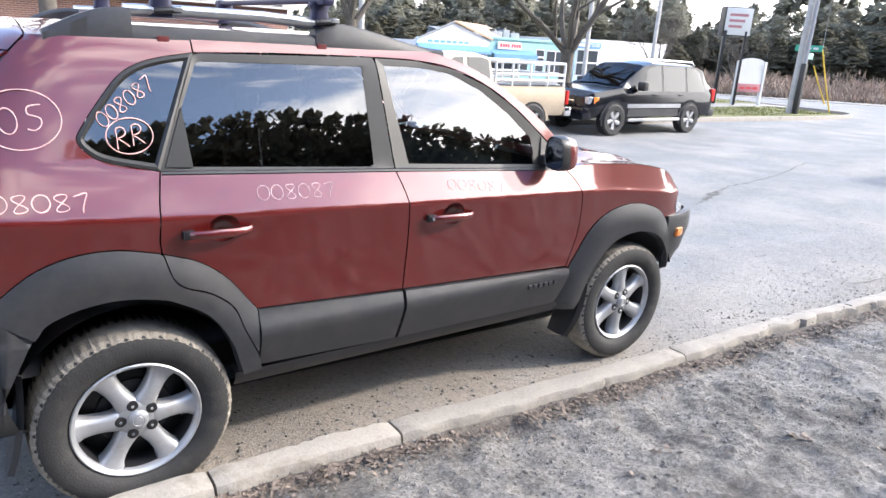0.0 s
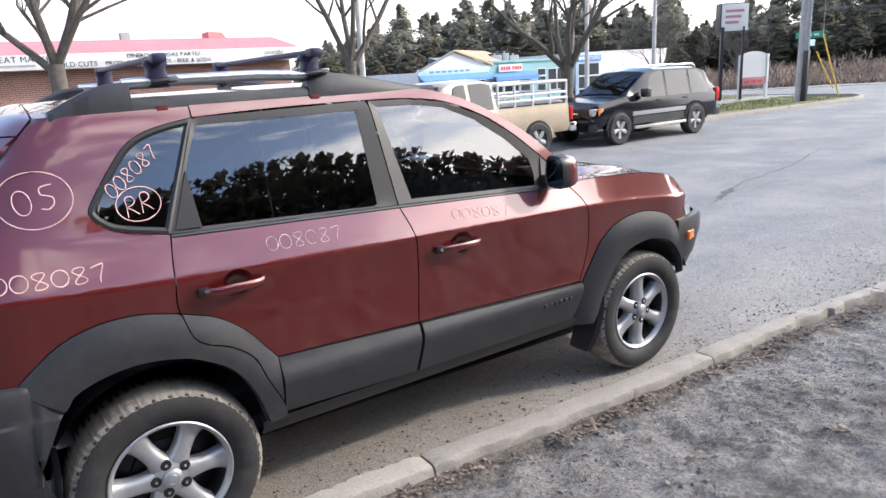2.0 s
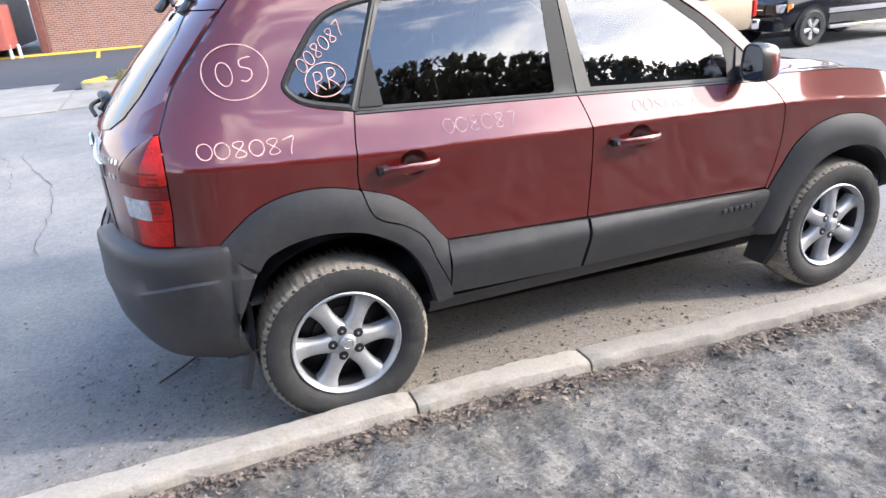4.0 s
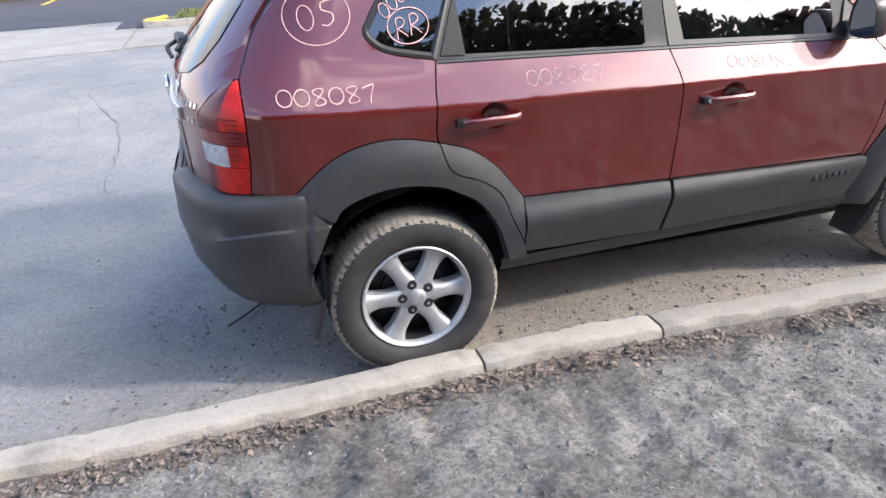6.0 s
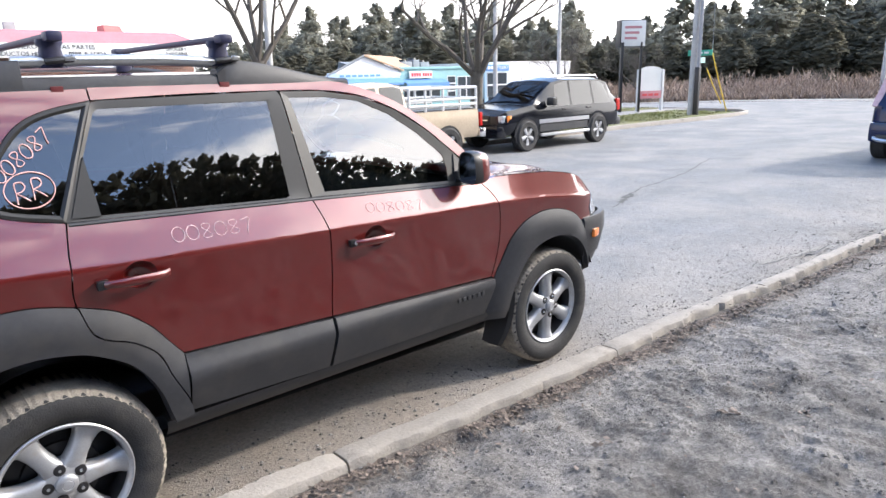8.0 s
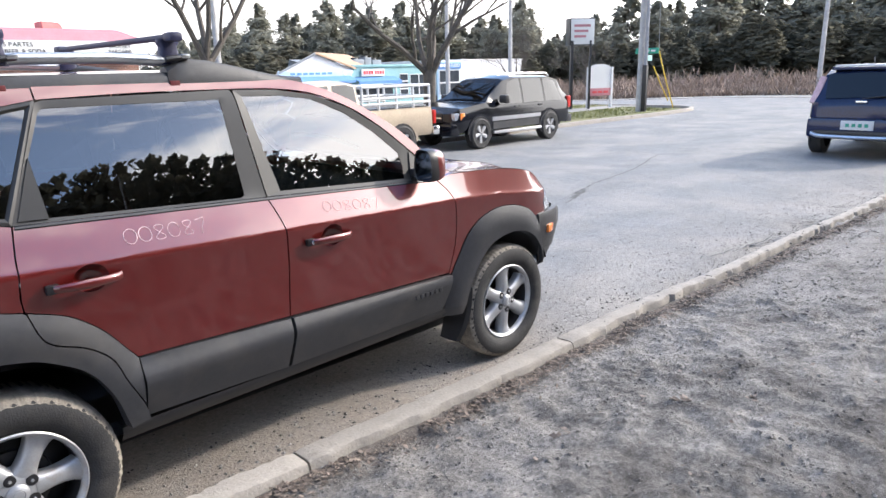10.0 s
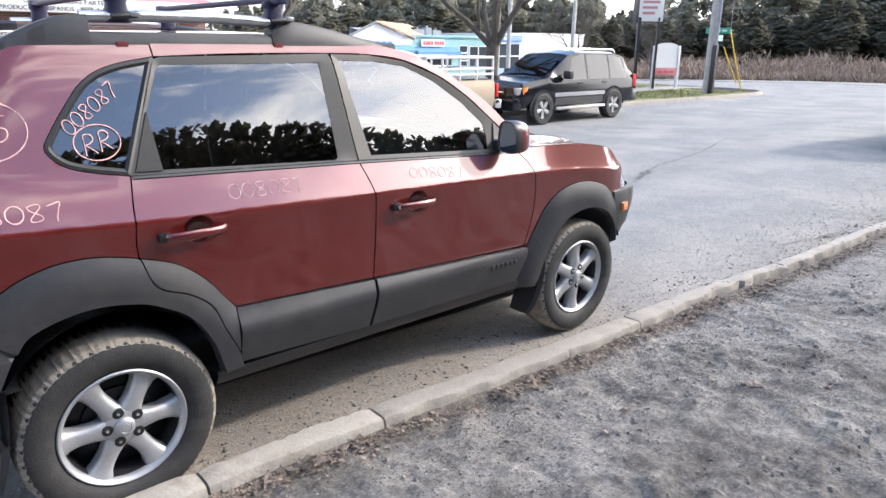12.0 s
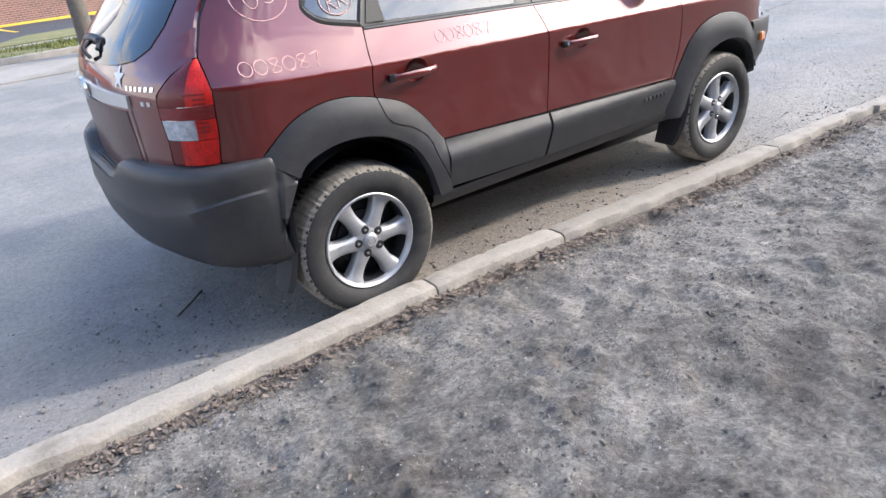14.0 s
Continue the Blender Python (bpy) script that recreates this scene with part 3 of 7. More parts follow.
def strip(outer, inner, place, rows=6, n=40):
    """A band between two edge lines in two parameters; place(u, v, t) with t from the first to the second edge."""
    def even(pts):
        pts = np.array(pts, float)
        s = np.r_[0, np.cumsum(np.hypot(*np.diff(pts, axis=0).T))]
        return np.stack([np.interp(np.linspace(0, s[-1], n), s, pts[:, k]) for k in (0, 1)], 1)
    a, b = even(outer), even(inner)
    bm = bmesh.new()
    loft(bm, [[place(*(p * (1 - t) + q * t), t) for p, q in zip(a, b)] for t in np.linspace(0, 1, rows + 1)])
    return bm


def face_out(bm, s):
    bm.normal_update()
    if sum(f.normal.y * f.calc_area() for f in bm.faces) * s < 0:
        bmesh.ops.reverse_faces(bm, faces=bm.faces)
    return bm


car = thing("parked_suv", "dark red SUV with grey cladding and marker writing, at the kerb", "car", 0, 0, 0)

HATCH = [(-0.2, 1.685), (-0.34, 1.53), (-0.45, 1.40), (-0.50, 1.31), (-0.53, 1.25)]
TAIL = [(-0.53, 1.25), (-0.532, 1.14), (-0.54, 0.98), (-0.555, 0.862)]
ARCH_Q = [(-0.42, 0.842), (-0.37, 0.89), (-0.27, 0.965), (-0.15, 1.005), (-0.02, 1.008), (0.115, 0.978)]
ARCH_D = [(0.115, 0.978), (0.24, 0.93), (0.34, 0.85), (0.41, 0.76), (0.45, 0.708)]
CUT_R = [(0.31, 1.645), (0.14, 1.255), (0.12, 1.15), (0.11, 1.03), (0.115, 0.978)]
CUT_LOW = [(0.115, 0.978), (0.14, 0.89), (0.18, 0.85), (0.27, 0.81), (0.35, 0.74), (0.39, 0.64), (0.44, 0.53), (0.455, 0.465)]
ARCH_IN = [(-0.28, 0.735), (-0.24, 0.785), (-0.13, 0.82), (0.0, 0.825), (0.15, 0.79), (0.26, 0.72), (0.335, 0.60), (0.365, 0.50), (0.378, 0.452)]
QWIN = [(0.14, 1.255), (-0.01, 1.288), (-0.07, 1.318), (-0.10, 1.362), (-0.075, 1.41), (-0.01, 1.495), (0.05, 1.562), (0.11, 1.60), (0.19, 1.625), (0.31, 1.645)]
CUT_B = [(1.05, 1.655), (1.072, 1.215), (1.108, 1.085), (1.118, 0.90), (1.11, 0.68)]
CUT_F = [(2.06, 1.165), (2.13, 1.08), (2.165, 0.96), (2.165, 0.80), (2.118, 0.642)]
ARCH_F = [(2.135, 0.628), (2.2, 0.735), (2.27, 0.84), (2.37, 0.912), (2.51, 0.947), (2.66, 0.938), (2.80, 0.892), (2.885, 0.832)]
ARCH_FI = [(2.225, 0.385), (2.265, 0.52), (2.335, 0.645), (2.44, 0.74), (2.58, 0.775), (2.72, 0.765), (2.84, 0.71), (2.92, 0.61), (2.955, 0.50)]
TOP_D = [(0.31, 1.645), (0.65, 1.655), (1.05, 1.655), (1.25, 1.65), (1.44, 1.624), (1.63, 1.55), (1.78, 1.455), (1.90, 1.355), (2.0, 1.26), (2.06, 1.165)]
TOP_R = [(-0.2, 1.685), (0.12, 1.695), (0.84, 1.702), (1.27, 1.695), (1.44, 1.668), (1.64, 1.592), (1.90, 1.432), (2.1, 1.245), (2.18, 1.185)]
HOOD_CUT = [(2.18, 1.178), (2.4, 1.174), (2.66, 1.152), (2.86, 1.110), (3.02, 1.030)]
GL_R = [(0.25, 1.262), (0.98, 1.225), (0.985, 1.618), (0.66, 1.62), (0.315, 1.618), (0.238, 1.45)]
GL_F = [(1.15, 1.228), (1.86, 1.19), (1.872, 1.25), (1.86, 1.318), (1.74, 1.428), (1.59, 1.53), (1.43, 1.60), (1.27, 1.622), (1.09, 1.626)]


MIRRORGLASS = material("mirror_glass", (0.30, 0.34, 0.42), rough=0.03, metal=1.0, vary=0.02)


def clad_off(t):
    """Lower cladding: an upright face under a sloping top; t runs from its foot to its top edge."""
    return 0.042 * smooth01(1.10, 0.66, t) - 0.040 * max(0.0, 0.70 - t) ** 1.3 / 0.63


def build_side(s):
    """One flank; s is -1 on the kerb side and 1 on the street side."""
    inw = (0, -s, 0)

    def on(off=0.0):
        return lambda u, v: (u, s * (side_y(u, v) + off), v)

    def out(bm):
        return face_out(bm, s)

    q = spline(HATCH) + TAIL[1:] + spline(ARCH_Q) + [(0.11, 1.03), (0.12, 1.15)] + spline(QWIN) + [(0.31, 1.69)]
    quarter = part("quarter_panel", skin(q, on(), inward=inw, sharp=True), RED, car)
    rear_door = part("rear_door", skin(spline(CUT_R[1:], 4) + spline(ARCH_D)[1:] + CUT_B[::-1][:1] + spline(CUT_B[1:][::-1], 4), on(), inward=inw, cup=(0.328, 1.05, 0.058, 0.05), sharp=True), RED, car)
    front_door = part("front_door", skin(spline(CUT_B[1:], 4) + [(2.118, 0.642)] + spline(CUT_F[::-1], 4), on(), inward=inw, cup=(1.348, 1.008, 0.058, 0.05), sharp=True), RED, car)
    fender = part("front_fender", skin(spline(CUT_F, 4) + spline(ARCH_F) + [(3.0, 0.842), (2.97, 0.90), (3.0, 0.99), (3.02, 1.03)] + spline(HOOD_CUT[::-1], 4), on(), inward=inw, sharp=True), RED, car)
    # black backing strip behind the tailgate gap, in place of the shade there
    seal = [p for p in spline(HATCH, 8) if p[1] > 1.262]
    bm = strip([(u + 0.03, v) for u, v in seal], [(u - 0.016, v) for u, v in seal], lambda u, v, t: (u, s * (side_y(u, v) - 0.014), v), rows=4, n=60)
    part("hatch_backing", out(bm), BLACK, quarter, "black backing strip behind the tailgate gap")
    part("roof_side_rail", skin(spline(TOP_D, 4) + spline(TOP_R[::-1], 4)[:-5] + [(0.31, 1.69)], on(), inward=inw), RED, car)
    # window frames
    rf = strip([(0.14, 1.255), (1.072, 1.215), (1.05, 1.655), (0.31, 1.645), (0.225, 1.45), (0.14, 1.255)], [GL_R[0], GL_R[1], GL_R[2], GL_R[4], GL_R[5], GL_R[0]],
               lambda u, v, t: (u, s * (side_y(u, v) - 0.002 - 0.005 * t), v), rows=3, n=80)
    part("window_frame", out(rf), TRIMB, rear_door, "satin black window frame")
    pf = [(1.078, 1.215), (2.06, 1.165), (2.0, 1.26), (1.90, 1.352), (1.78, 1.452), (1.63, 1.547), (1.44, 1.62), (1.25, 1.648), (1.056, 1.653), (1.078, 1.215)]
    gf = [GL_F[0], GL_F[1], GL_F[2], GL_F[3], GL_F[4], GL_F[5], GL_F[6], GL_F[7], GL_F[8], GL_F[0]]
    bm = bmesh.new()
    rows = []
    for t in np.linspace(0, 1, 4):
        r = []
        for (a, b), (c, d) in zip(zip(pf, pf[1:]), zip(gf, gf[1:])):
            for k in np.linspace(0, 1, 10):
                p = np.array(a) * (1 - k) + np.array(b) * k
                w = np.array(c) * (1 - k) + np.array(d) * k
                u, v = p * (1 - t) + w * t
                r.append((u, s * (side_y(u, v) - 0.002 - 0.005 * t), v))
        rows.append(r)
    loft(bm, rows)
    part("window_frame", out(bm), TRIMB, front_door, "satin black window frame")
    def pane(u, v):
        k = max(v, 1.275)
        return (u, s * (side_y(u, k) - 0.009 + (k - v) * (side_y(u, 1.275) - side_y(u, 1.375)) / 0.1), v)

    # the fixed corner of the rear door window
    part("corner_trim", skin([(0.160, 1.266), (0.252, 1.262), (0.240, 1.46), (0.226, 1.43)], on(0.001), gap=0, depth=0.012, inward=inw), TRIMB, rear_door)
    g = part("side_window", skin(GL_R, pane, gap=0, depth=0, inward=inw), GLASS_DARK, rear_door, "dark tinted rear door glass")
    g = part("side_window", skin(GL_F, pane, gap=0, depth=0, inward=inw), GLASS_SIDE, front_door, "clear front door glass")
    qg = inset2d(clean(spline(QWIN)), 0.022)
    part("quarter_window", skin(qg, on(-0.006), gap=0, depth=0, inward=inw), GLASS_DARK, quarter, "dark tinted quarter glass")
    qo, qi = clean(spline(QWIN)), qg
    bm = bmesh.new()
    loft(bm, [[(u, s * (side_y(u, v) + o), v) for u, v in ring] for ring, o in ((qo + qo[:1], -0.001), ([tuple((np.array(a) + np.array(b)) / 2) for a, b in zip(qo + qo[:1], qi + qi[:1])], 0.002), (qi + qi[:1], -0.008))])
    part("window_seal", out(bm), TRIMB, quarter)
    # bright belt seal under the windows
    bm = strip([(0.145, 1.2535), (1.07, 1.2135), (2.0, 1.1665)], [(0.145, 1.242), (1.075, 1.202), (2.0, 1.157)], lambda u, v, t: (u, s * (side_y(u, v) + 0.002 + 0.004 * math.sin(t * math.pi)), v), rows=3, n=50)
    part("belt_seal", out(bm), BLACK, front_door)

    # cladding
    def bulge(line):
        pts = np.array(line)
        seg, d0 = pts[:-1], np.diff(pts, axis=0)

        def f(u, v, t):
            q = np.clip((((u, v) - seg) * d0).sum(1) / (d0 ** 2).sum(1), 0, 1)
            d = float(np.hypot(*((u, v) - seg - q[:, None] * d0).T).min())
            o = 0.004 + 0.037 * math.sin(min(1.0, d / 0.12) * math.pi / 2)
            return (u, s * (side_y(u, v) + o - 0.05 * max(0, t - 0.93) / 0.07), v)
        return f
    arch_line = spline(ARCH_Q) + spline(ARCH_D)[1:]
    part("wheel_arch_trim", out(strip(spline(ARCH_Q) + spline(CUT_LOW)[1:], spline(ARCH_IN), bulge(arch_line), rows=12, n=80)), CLAD, quarter, "grey plastic arch trim")
    fd = bulge(arch_line)
    part("wheel_arch_trim", out(strip(spline(ARCH_D, 8), [(u + 0.004, v + 0.004) for u, v in spline(CUT_LOW[:-1], 8)], lambda u, v, t: fd(u, v, min(t, 0.9)), rows=10, n=50)), CLAD, rear_door, "grey plastic arch trim")
    part("wheel_arch_trim", out(strip(spline([(2.075, 0.40), (2.10, 0.53)] + ARCH_F), spline(ARCH_FI), bulge(spline([(2.075, 0.40), (2.10, 0.53)] + ARCH_F)), rows=12, n=90)), CLAD, fender, "grey plastic arch trim")

    def clad(u, v):
        t = (v - 0.44) / 0.25
        return (u, s * (side_y(u, v) + 0.004 + clad_off(t)), v)
    part("door_cladding", skin([(0.452, 0.706), (1.104, 0.677), (1.084, 0.446), (0.452, 0.468)], clad, gap=0.002, cell=0.02, inward=inw, depth=0.03), CLAD, rear_door, "grey plastic lower cladding")
    part("door_cladding", skin([(1.116, 0.677), (2.113, 0.640), (2.098, 0.56), (2.066, 0.444), (1.096, 0.446)], clad, gap=0.002, cell=0.02, inward=inw, depth=0.03), CLAD, front_door, "grey plastic lower cladding")
    bm = bmesh.new()
    loft(bm, [[(x, s * y, z) for y, z in ((0.80, 0.46), (0.866, 0.448), (0.868, 0.425), (0.84, 0.385), (0.74, 0.36), (0.70, 0.40))] for x in (0.36, 0.5, 1.0, 1.6, 2.1, 2.22)])
    part("sill", out(bm), BLACK, car)
    # mud flaps
    for x0, z0, z1 in ((-0.36, 0.23, 0.62), (2.27, 0.20, 0.52)):
        bm = bmesh.new()
        loft(bm, [[(x0 - 0.06 * t ** 2 + d, s * (0.70 + (0.19 - 0.05 * t ** 3) * q), z1 + (z0 - z1) * t) for q, d in ((0, 0), (0.5, -0.006), (0.9, 0), (1, 0.02), (0.9, 0.014), (0, 0.014))] for t in np.linspace(0, 1, 8)], closed=True, caps=True)
        bmesh.ops.recalc_face_normals(bm, faces=bm.faces)
        part("mud_flap", bm, CLAD if x0 < 0 else BLACK, car, "moulded plastic mud flap")
    # inner wheel wells
    for xc in (0.0, 2.63):
        bm = bmesh.new()
        loft(bm, [[(xc + 0.42 * math.cos(t), s * y, 0.36 + 0.44 * math.sin(t)) for t in np.linspace(0.42, math.pi - 0.30, 20)] for y in (0.40, 0.875)])
        rows = [[(xc + r * math.cos(t), s * 0.40, 0.36 + r * 1.02 * math.sin(t)) for t in np.linspace(0.10, math.pi - 0.10, 20)] for r in (0.0, 0.44)]
        loft(bm, rows)
        part("wheel_well", bm, BLACK, car)
    # door handles with their scooped cups
    for x0, zc, door in ((0.193, 1.046, rear_door), (1.213, 1.004, front_door)):
        bm = bmesh.new()
        rows = []
        for k in range(13):
            t = k / 12
            x = x0 + 0.235 * t
            lift = 0.006 + 0.036 * math.sin(math.pi * min(1, max(0, t))) ** 0.5
            h = 0.017 - 0.004 * abs(2 * t - 1)
            rows.append([(x, s * (side_y(x, zc) + lift + 0.011 * math.cos(a)), zc - 0.003 + h * math.sin(a)) for a in np.linspace(0, 2 * math.pi, 11)[:-1]])
        loft(bm, rows, closed=True, caps=True)
        bmesh.ops.recalc_face_normals(bm, faces=bm.faces)
        hd = part("door_handle", bm, RED, door)
        bm = bmesh.new()
        cx, cz = x0 + 0.135, zc + 0.004
        loft(bm, [[(cx + 0.0595 * r * math.cos(a), s * (side_y(cx + 0.0595 * r * math.cos(a), cz + 0.0515 * r * math.sin(a)) - 0.042 * (1 - r ** 3) - 0.001), cz + 0.0515 * r * math.sin(a)) for a in np.linspace(0, 2 * math.pi, 29)[:-1]] for r in (1.0, 0.93, 0.8, 0.6, 0.35, 0.02)], closed=True)
        part("handle_cup", out(bm), RED, door, "scooped cup behind the handle")
        bm = new_box(x0 - 0.012, -0.012, zc - 0.02, x0 + 0.03, 0.012, zc + 0.012, bevel=0.006, m=Matrix.Translation((0, s * (side_y(x0, zc) + 0.012), 0)))
        part("handle_base", bm, BLACK, door)
        if door is front_door:
            bm = lathe(bmesh.new(), [(0.0001, -0.004), (0.008, -0.003), (0.009, 0.0)], 14, Matrix.Translation((x0 + 0.012, s * (side_y(x0, zc) + 0.027), zc - 0.004)))
            part("lock_cylinder", bm, CHROME, door)
    # mirror
    def shell(steps):
        """Upright rounded housing, wider at its foot, closing towards the front."""
        rows = []
        for x, k in steps:
            r = []
            for a in np.linspace(0, 2 * math.pi, 29)[:-1]:
                u, v = (math.copysign(abs(f(a)) ** 0.6, f(a)) for f in (math.cos, math.sin))
                r.append((x, s * (0.930 + 0.064 * k * u * (1 - 0.12 * v)), 1.258 + 0.080 * k * v - 0.004 * u))
            rows.append(r)
        return rows
    bm = bmesh.new()
    loft(bm, shell([(1.897, 0.90), (1.893, 0.97), (1.900, 1.0), (1.925, 1.01), (1.945, 1.0)]), closed=True)
    bmesh.ops.recalc_face_normals(bm, faces=bm.faces)
    mir = part("door_mirror", bm, BLACK, front_door, "black door mirror with red painted cap")
    bm = bmesh.new()
    loft(bm, shell([(1.943, 1.005), (1.965, 0.985), (1.990, 0.90), (2.008, 0.72), (2.017, 0.42), (2.02, 0.04)]), closed=True)
    bmesh.ops.recalc_face_normals(bm, faces=bm.faces)
    part("mirror_cap", bm, RED, mir, "red painted cap")
    bm = bmesh.new()
    bm.faces.new([bm.verts.new((1.8995, p[1], p[2])) for p in shell([(1.90, 0.93)])[0]])
    bm.normal_update()
    if sum(f.normal.x for f in bm.faces) > 0:
        bmesh.ops.reverse_faces(bm, faces=bm.faces)
    part("mirror_glass", bm, MIRRORGLASS, mir, "silvered mirror glass")
    bm = new_box(1.905, min(s * 0.80, s * 0.88), 1.192, 1.975, max(s * 0.80, s * 0.88), 1.235, bevel=0.015)
    part("mirror_foot", bm, BLACK, mir)
    part("mirror_sail", skin([(1.90, 1.180), (2.045, 1.172), (1.985, 1.262), (1.93, 1.315)], on(0.002), gap=0, inward=inw), BLACK, front_door, "black corner plate behind the mirror")
    # headlamp and front marker
    hl = [(2.975, 0.905), (3.005, 0.98), (3.03, 1.022), (3.14, 0.965), (3.21, 0.91), (3.235, 0.87), (3.12, 0.852), (3.0, 0.848)]
    part("headlamp", skin(hl, on(0.0), gap=0.003, inward=inw, cell=0.03), LAMPCLEAR, car, "clear headlamp lens")
    # tail lamp round the rear corner: red, dark, clear and red bands
    bands = ((1.25, 1.09, 0, 0.46, LAMPRED, "red lens"), (1.25, 1.09, 0.46, 1, LAMPMID, "smoked red lens"), (1.09, 1.04, 0, 1, LAMPDARK, "dark red lens"), (1.04, 0.962, 0.36, 1, LAMPCLEAR, "clear reversing lens"),
             (1.04, 0.962, 0, 0.36, LAMPRED, "red lens"), (0.962, 0.862, 0, 0.72, LAMPRED, "red lens"), (0.962, 0.862, 0.72, 1, LAMPMID, "smoked red lens"))
    lamp = None
    lamp_top = side_y(-0.545, 1.25) - 0.004
    inner = lambda z: float(np.interp(z, [0.862, 0.95, 1.05, 1.13, 1.20, 1.25], [0.665, 0.672, 0.668, 0.675, 0.722, lamp_top]))
    outer = lambda z: a_of_x(float(np.interp(z, [0.862, 0.98, 1.14, 1.25], [-0.555, -0.54, -0.532, -0.53])), z)
    for z1, z0, t0, t1, mat, lab in bands:
        bm = bmesh.new()
        rows = []
        for z in np.linspace(z0 + 0.001, z1 - 0.001, 7):
            a0, a1 = outer(z), a_of_y(inner(z), z)
            r = []
            for t in np.linspace(t0, t1, 14):
                p = wrap(a0 + (a1 - a0) * t, z, 0.004 + 0.012 * math.sin(math.pi * t))
                r.append((p[0], s * p[1], p[2]))
            rows.append(r)
        loft(bm, rows)
        bm.normal_update()
        if sum(f.normal.x for f in bm.faces) > 0:
            bmesh.ops.reverse_faces(bm, faces=bm.faces)
        ob = part("tail_lamp", bm, mat, lamp or car, lab)
        lamp = lamp or ob
    # dark band of ribs on the outer side of the lamp
    for z in np.linspace(0.99, 1.13, 9):
        bm = bmesh.new()
        loft(bm, [[(p[0], s * p[1], p[2] + dz) for p in (wrap(outer(z) + 0.03 + 0.10 * t, z, 0.0145) for t in np.linspace(0, 1, 5))] for dz in (0, 0.006)])
        part("lamp_rib", bm, LAMPDARK, lamp)
    # roof rail: a low base strip, two moulded feet and a silver tube between them
    def rail_part(xs, top, name, mat, parent, lab="", wide=0.045):
        bm = bmesh.new()
        rows = []
        for x in xs:
            zt, zb, y = top(x), 1.668, 0.60
            k = min(1.0, max(0.2, (zt - zb) / 0.05))
            rows.append([(x, s * (y + wide), zb), (x, s * (y + wide - 0.004), zt - 0.016 * k), (x, s * (y + wide - 0.018), zt), (x, s * (y - 0.012), zt), (x, s * (y - 0.03), zt - 0.014 * k), (x, s * (y - 0.034), zb)])
        loft(bm, rows, caps=True)
        bmesh.ops.recalc_face_normals(bm, faces=bm.faces)
        return part(name, bm, mat, parent, lab)
    rail = rail_part(np.linspace(-0.15, 1.42, 50), lambda x: 1.700 + 0.030 * smooth01(-0.15, 0.1, x) * (1 - smooth01(1.0, 1.42, x)), "roof_rail", CLAD, car, "grey plastic roof rail")
    rail_part(np.linspace(-0.152, 0.118, 22), lambda x: 1.690 + 0.095 * math.sin(min(1.0, (x + 0.18) / 0.27) * math.pi / 2) ** 1.2, "rail_foot", CLAD, rail, "moulded rear rail foot", 0.047)
    rail_part(np.linspace(0.80, 1.40, 26), lambda x: 1.70 + 0.082 * (1 - smooth01(0.86, 1.42, x)) * smooth01(0.70, 0.88, x), "rail_foot", CLAD, rail, "moulded front rail foot", 0.047)
    bm = tube(bmesh.new(), [(0.10, s * 0.605, 1.778), (0.3, s * 0.605, 1.785), (0.6, s * 0.605, 1.786), (0.86, s * 0.605, 1.772)], 0.021, 10)
    part("rail_tube", bm, SILVER, rail, "silver rail tube")
    return quarter, rear_door, front_door


quarter, rear_door, front_door = build_side(-1)
build_side(1)


# tail gate, roof, screens, bonnet, bumpers
def tail_place(off=0.0):
    def f(y, z):
        a = a_of_y(min(abs(y), width(-0.4, z) * 0.9999), z)
        p = wrap(a, z, off)
        return (p[0], math.copysign(p[1], y), z)
    return f


hx = [(side_y(x - 0.012, z) - 0.002, z) for x, z in spline(HATCH, 6) if z < 1.625]
hx = [(side_y(-0.252, 1.63), 1.63)] + hx
edge = hx + [(0.718, 1.20), (0.671, 1.13), (0.664, 1.05), (0.668, 0.95), (0.660, 0.862), (0.64, 0.80), (0.50, 0.73)]
hatch = part("tailgate", skin(edge + [(-y, z) for y, z in reversed(edge)], tail_place(), inward=(1, 0, 0), cell=0.05), RED, car)
gl = [(0.46, 1.622), (0.52, 1.56), (0.565, 1.46), (0.585, 1.36), (0.575, 1.29), (0.52, 1.25), (0.40, 1.232), (0.2, 1.224)]
part("rear_window", skin(gl + [(-y, z) for y, z in reversed(gl)], tail_place(0.004), gap=0, inward=(1, 0, 0), depth=0.006, cell=0.05), GLASS_REAR, hatch, "dark tinted rear window")
bm = bmesh.new()
wa, wb = side_y(-0.2, 1.685) - 0.002, side_y(-0.252, 1.63) - 0.002
rows = []
for t in np.linspace(0, 1, 12):
    r = []
    for k in np.linspace(-1, 1, 41):
        A = Vector((-0.203, wa * k, 1.684 + 0.048 * (1 - abs(k) ** 2.2)))
        B = Vector(tail_place(0.002)(wb * k, 1.632))
        C = Vector((B.x + 0.95 * (A.z - B.z), (A.y + B.y) / 2, A.z - 0.001))
        r.append(A * (1 - t) ** 2 + C * 2 * t * (1 - t) + B * t * t)
    rows.append(r)
loft(bm, rows)
bm.normal_update()
if sum(f.normal.z for f in bm.faces) < 0:
    bmesh.ops.reverse_faces(bm, faces=bm.faces)
part("roof_spoiler", bm, RED, hatch)
# darker red puts the shade of the plate recess into a flat patch
SHADERED = material("shaded_red_panel", (0.045, 0.006, 0.008), rough=0.5, vary=0.3, scale=6, coat=0.3)
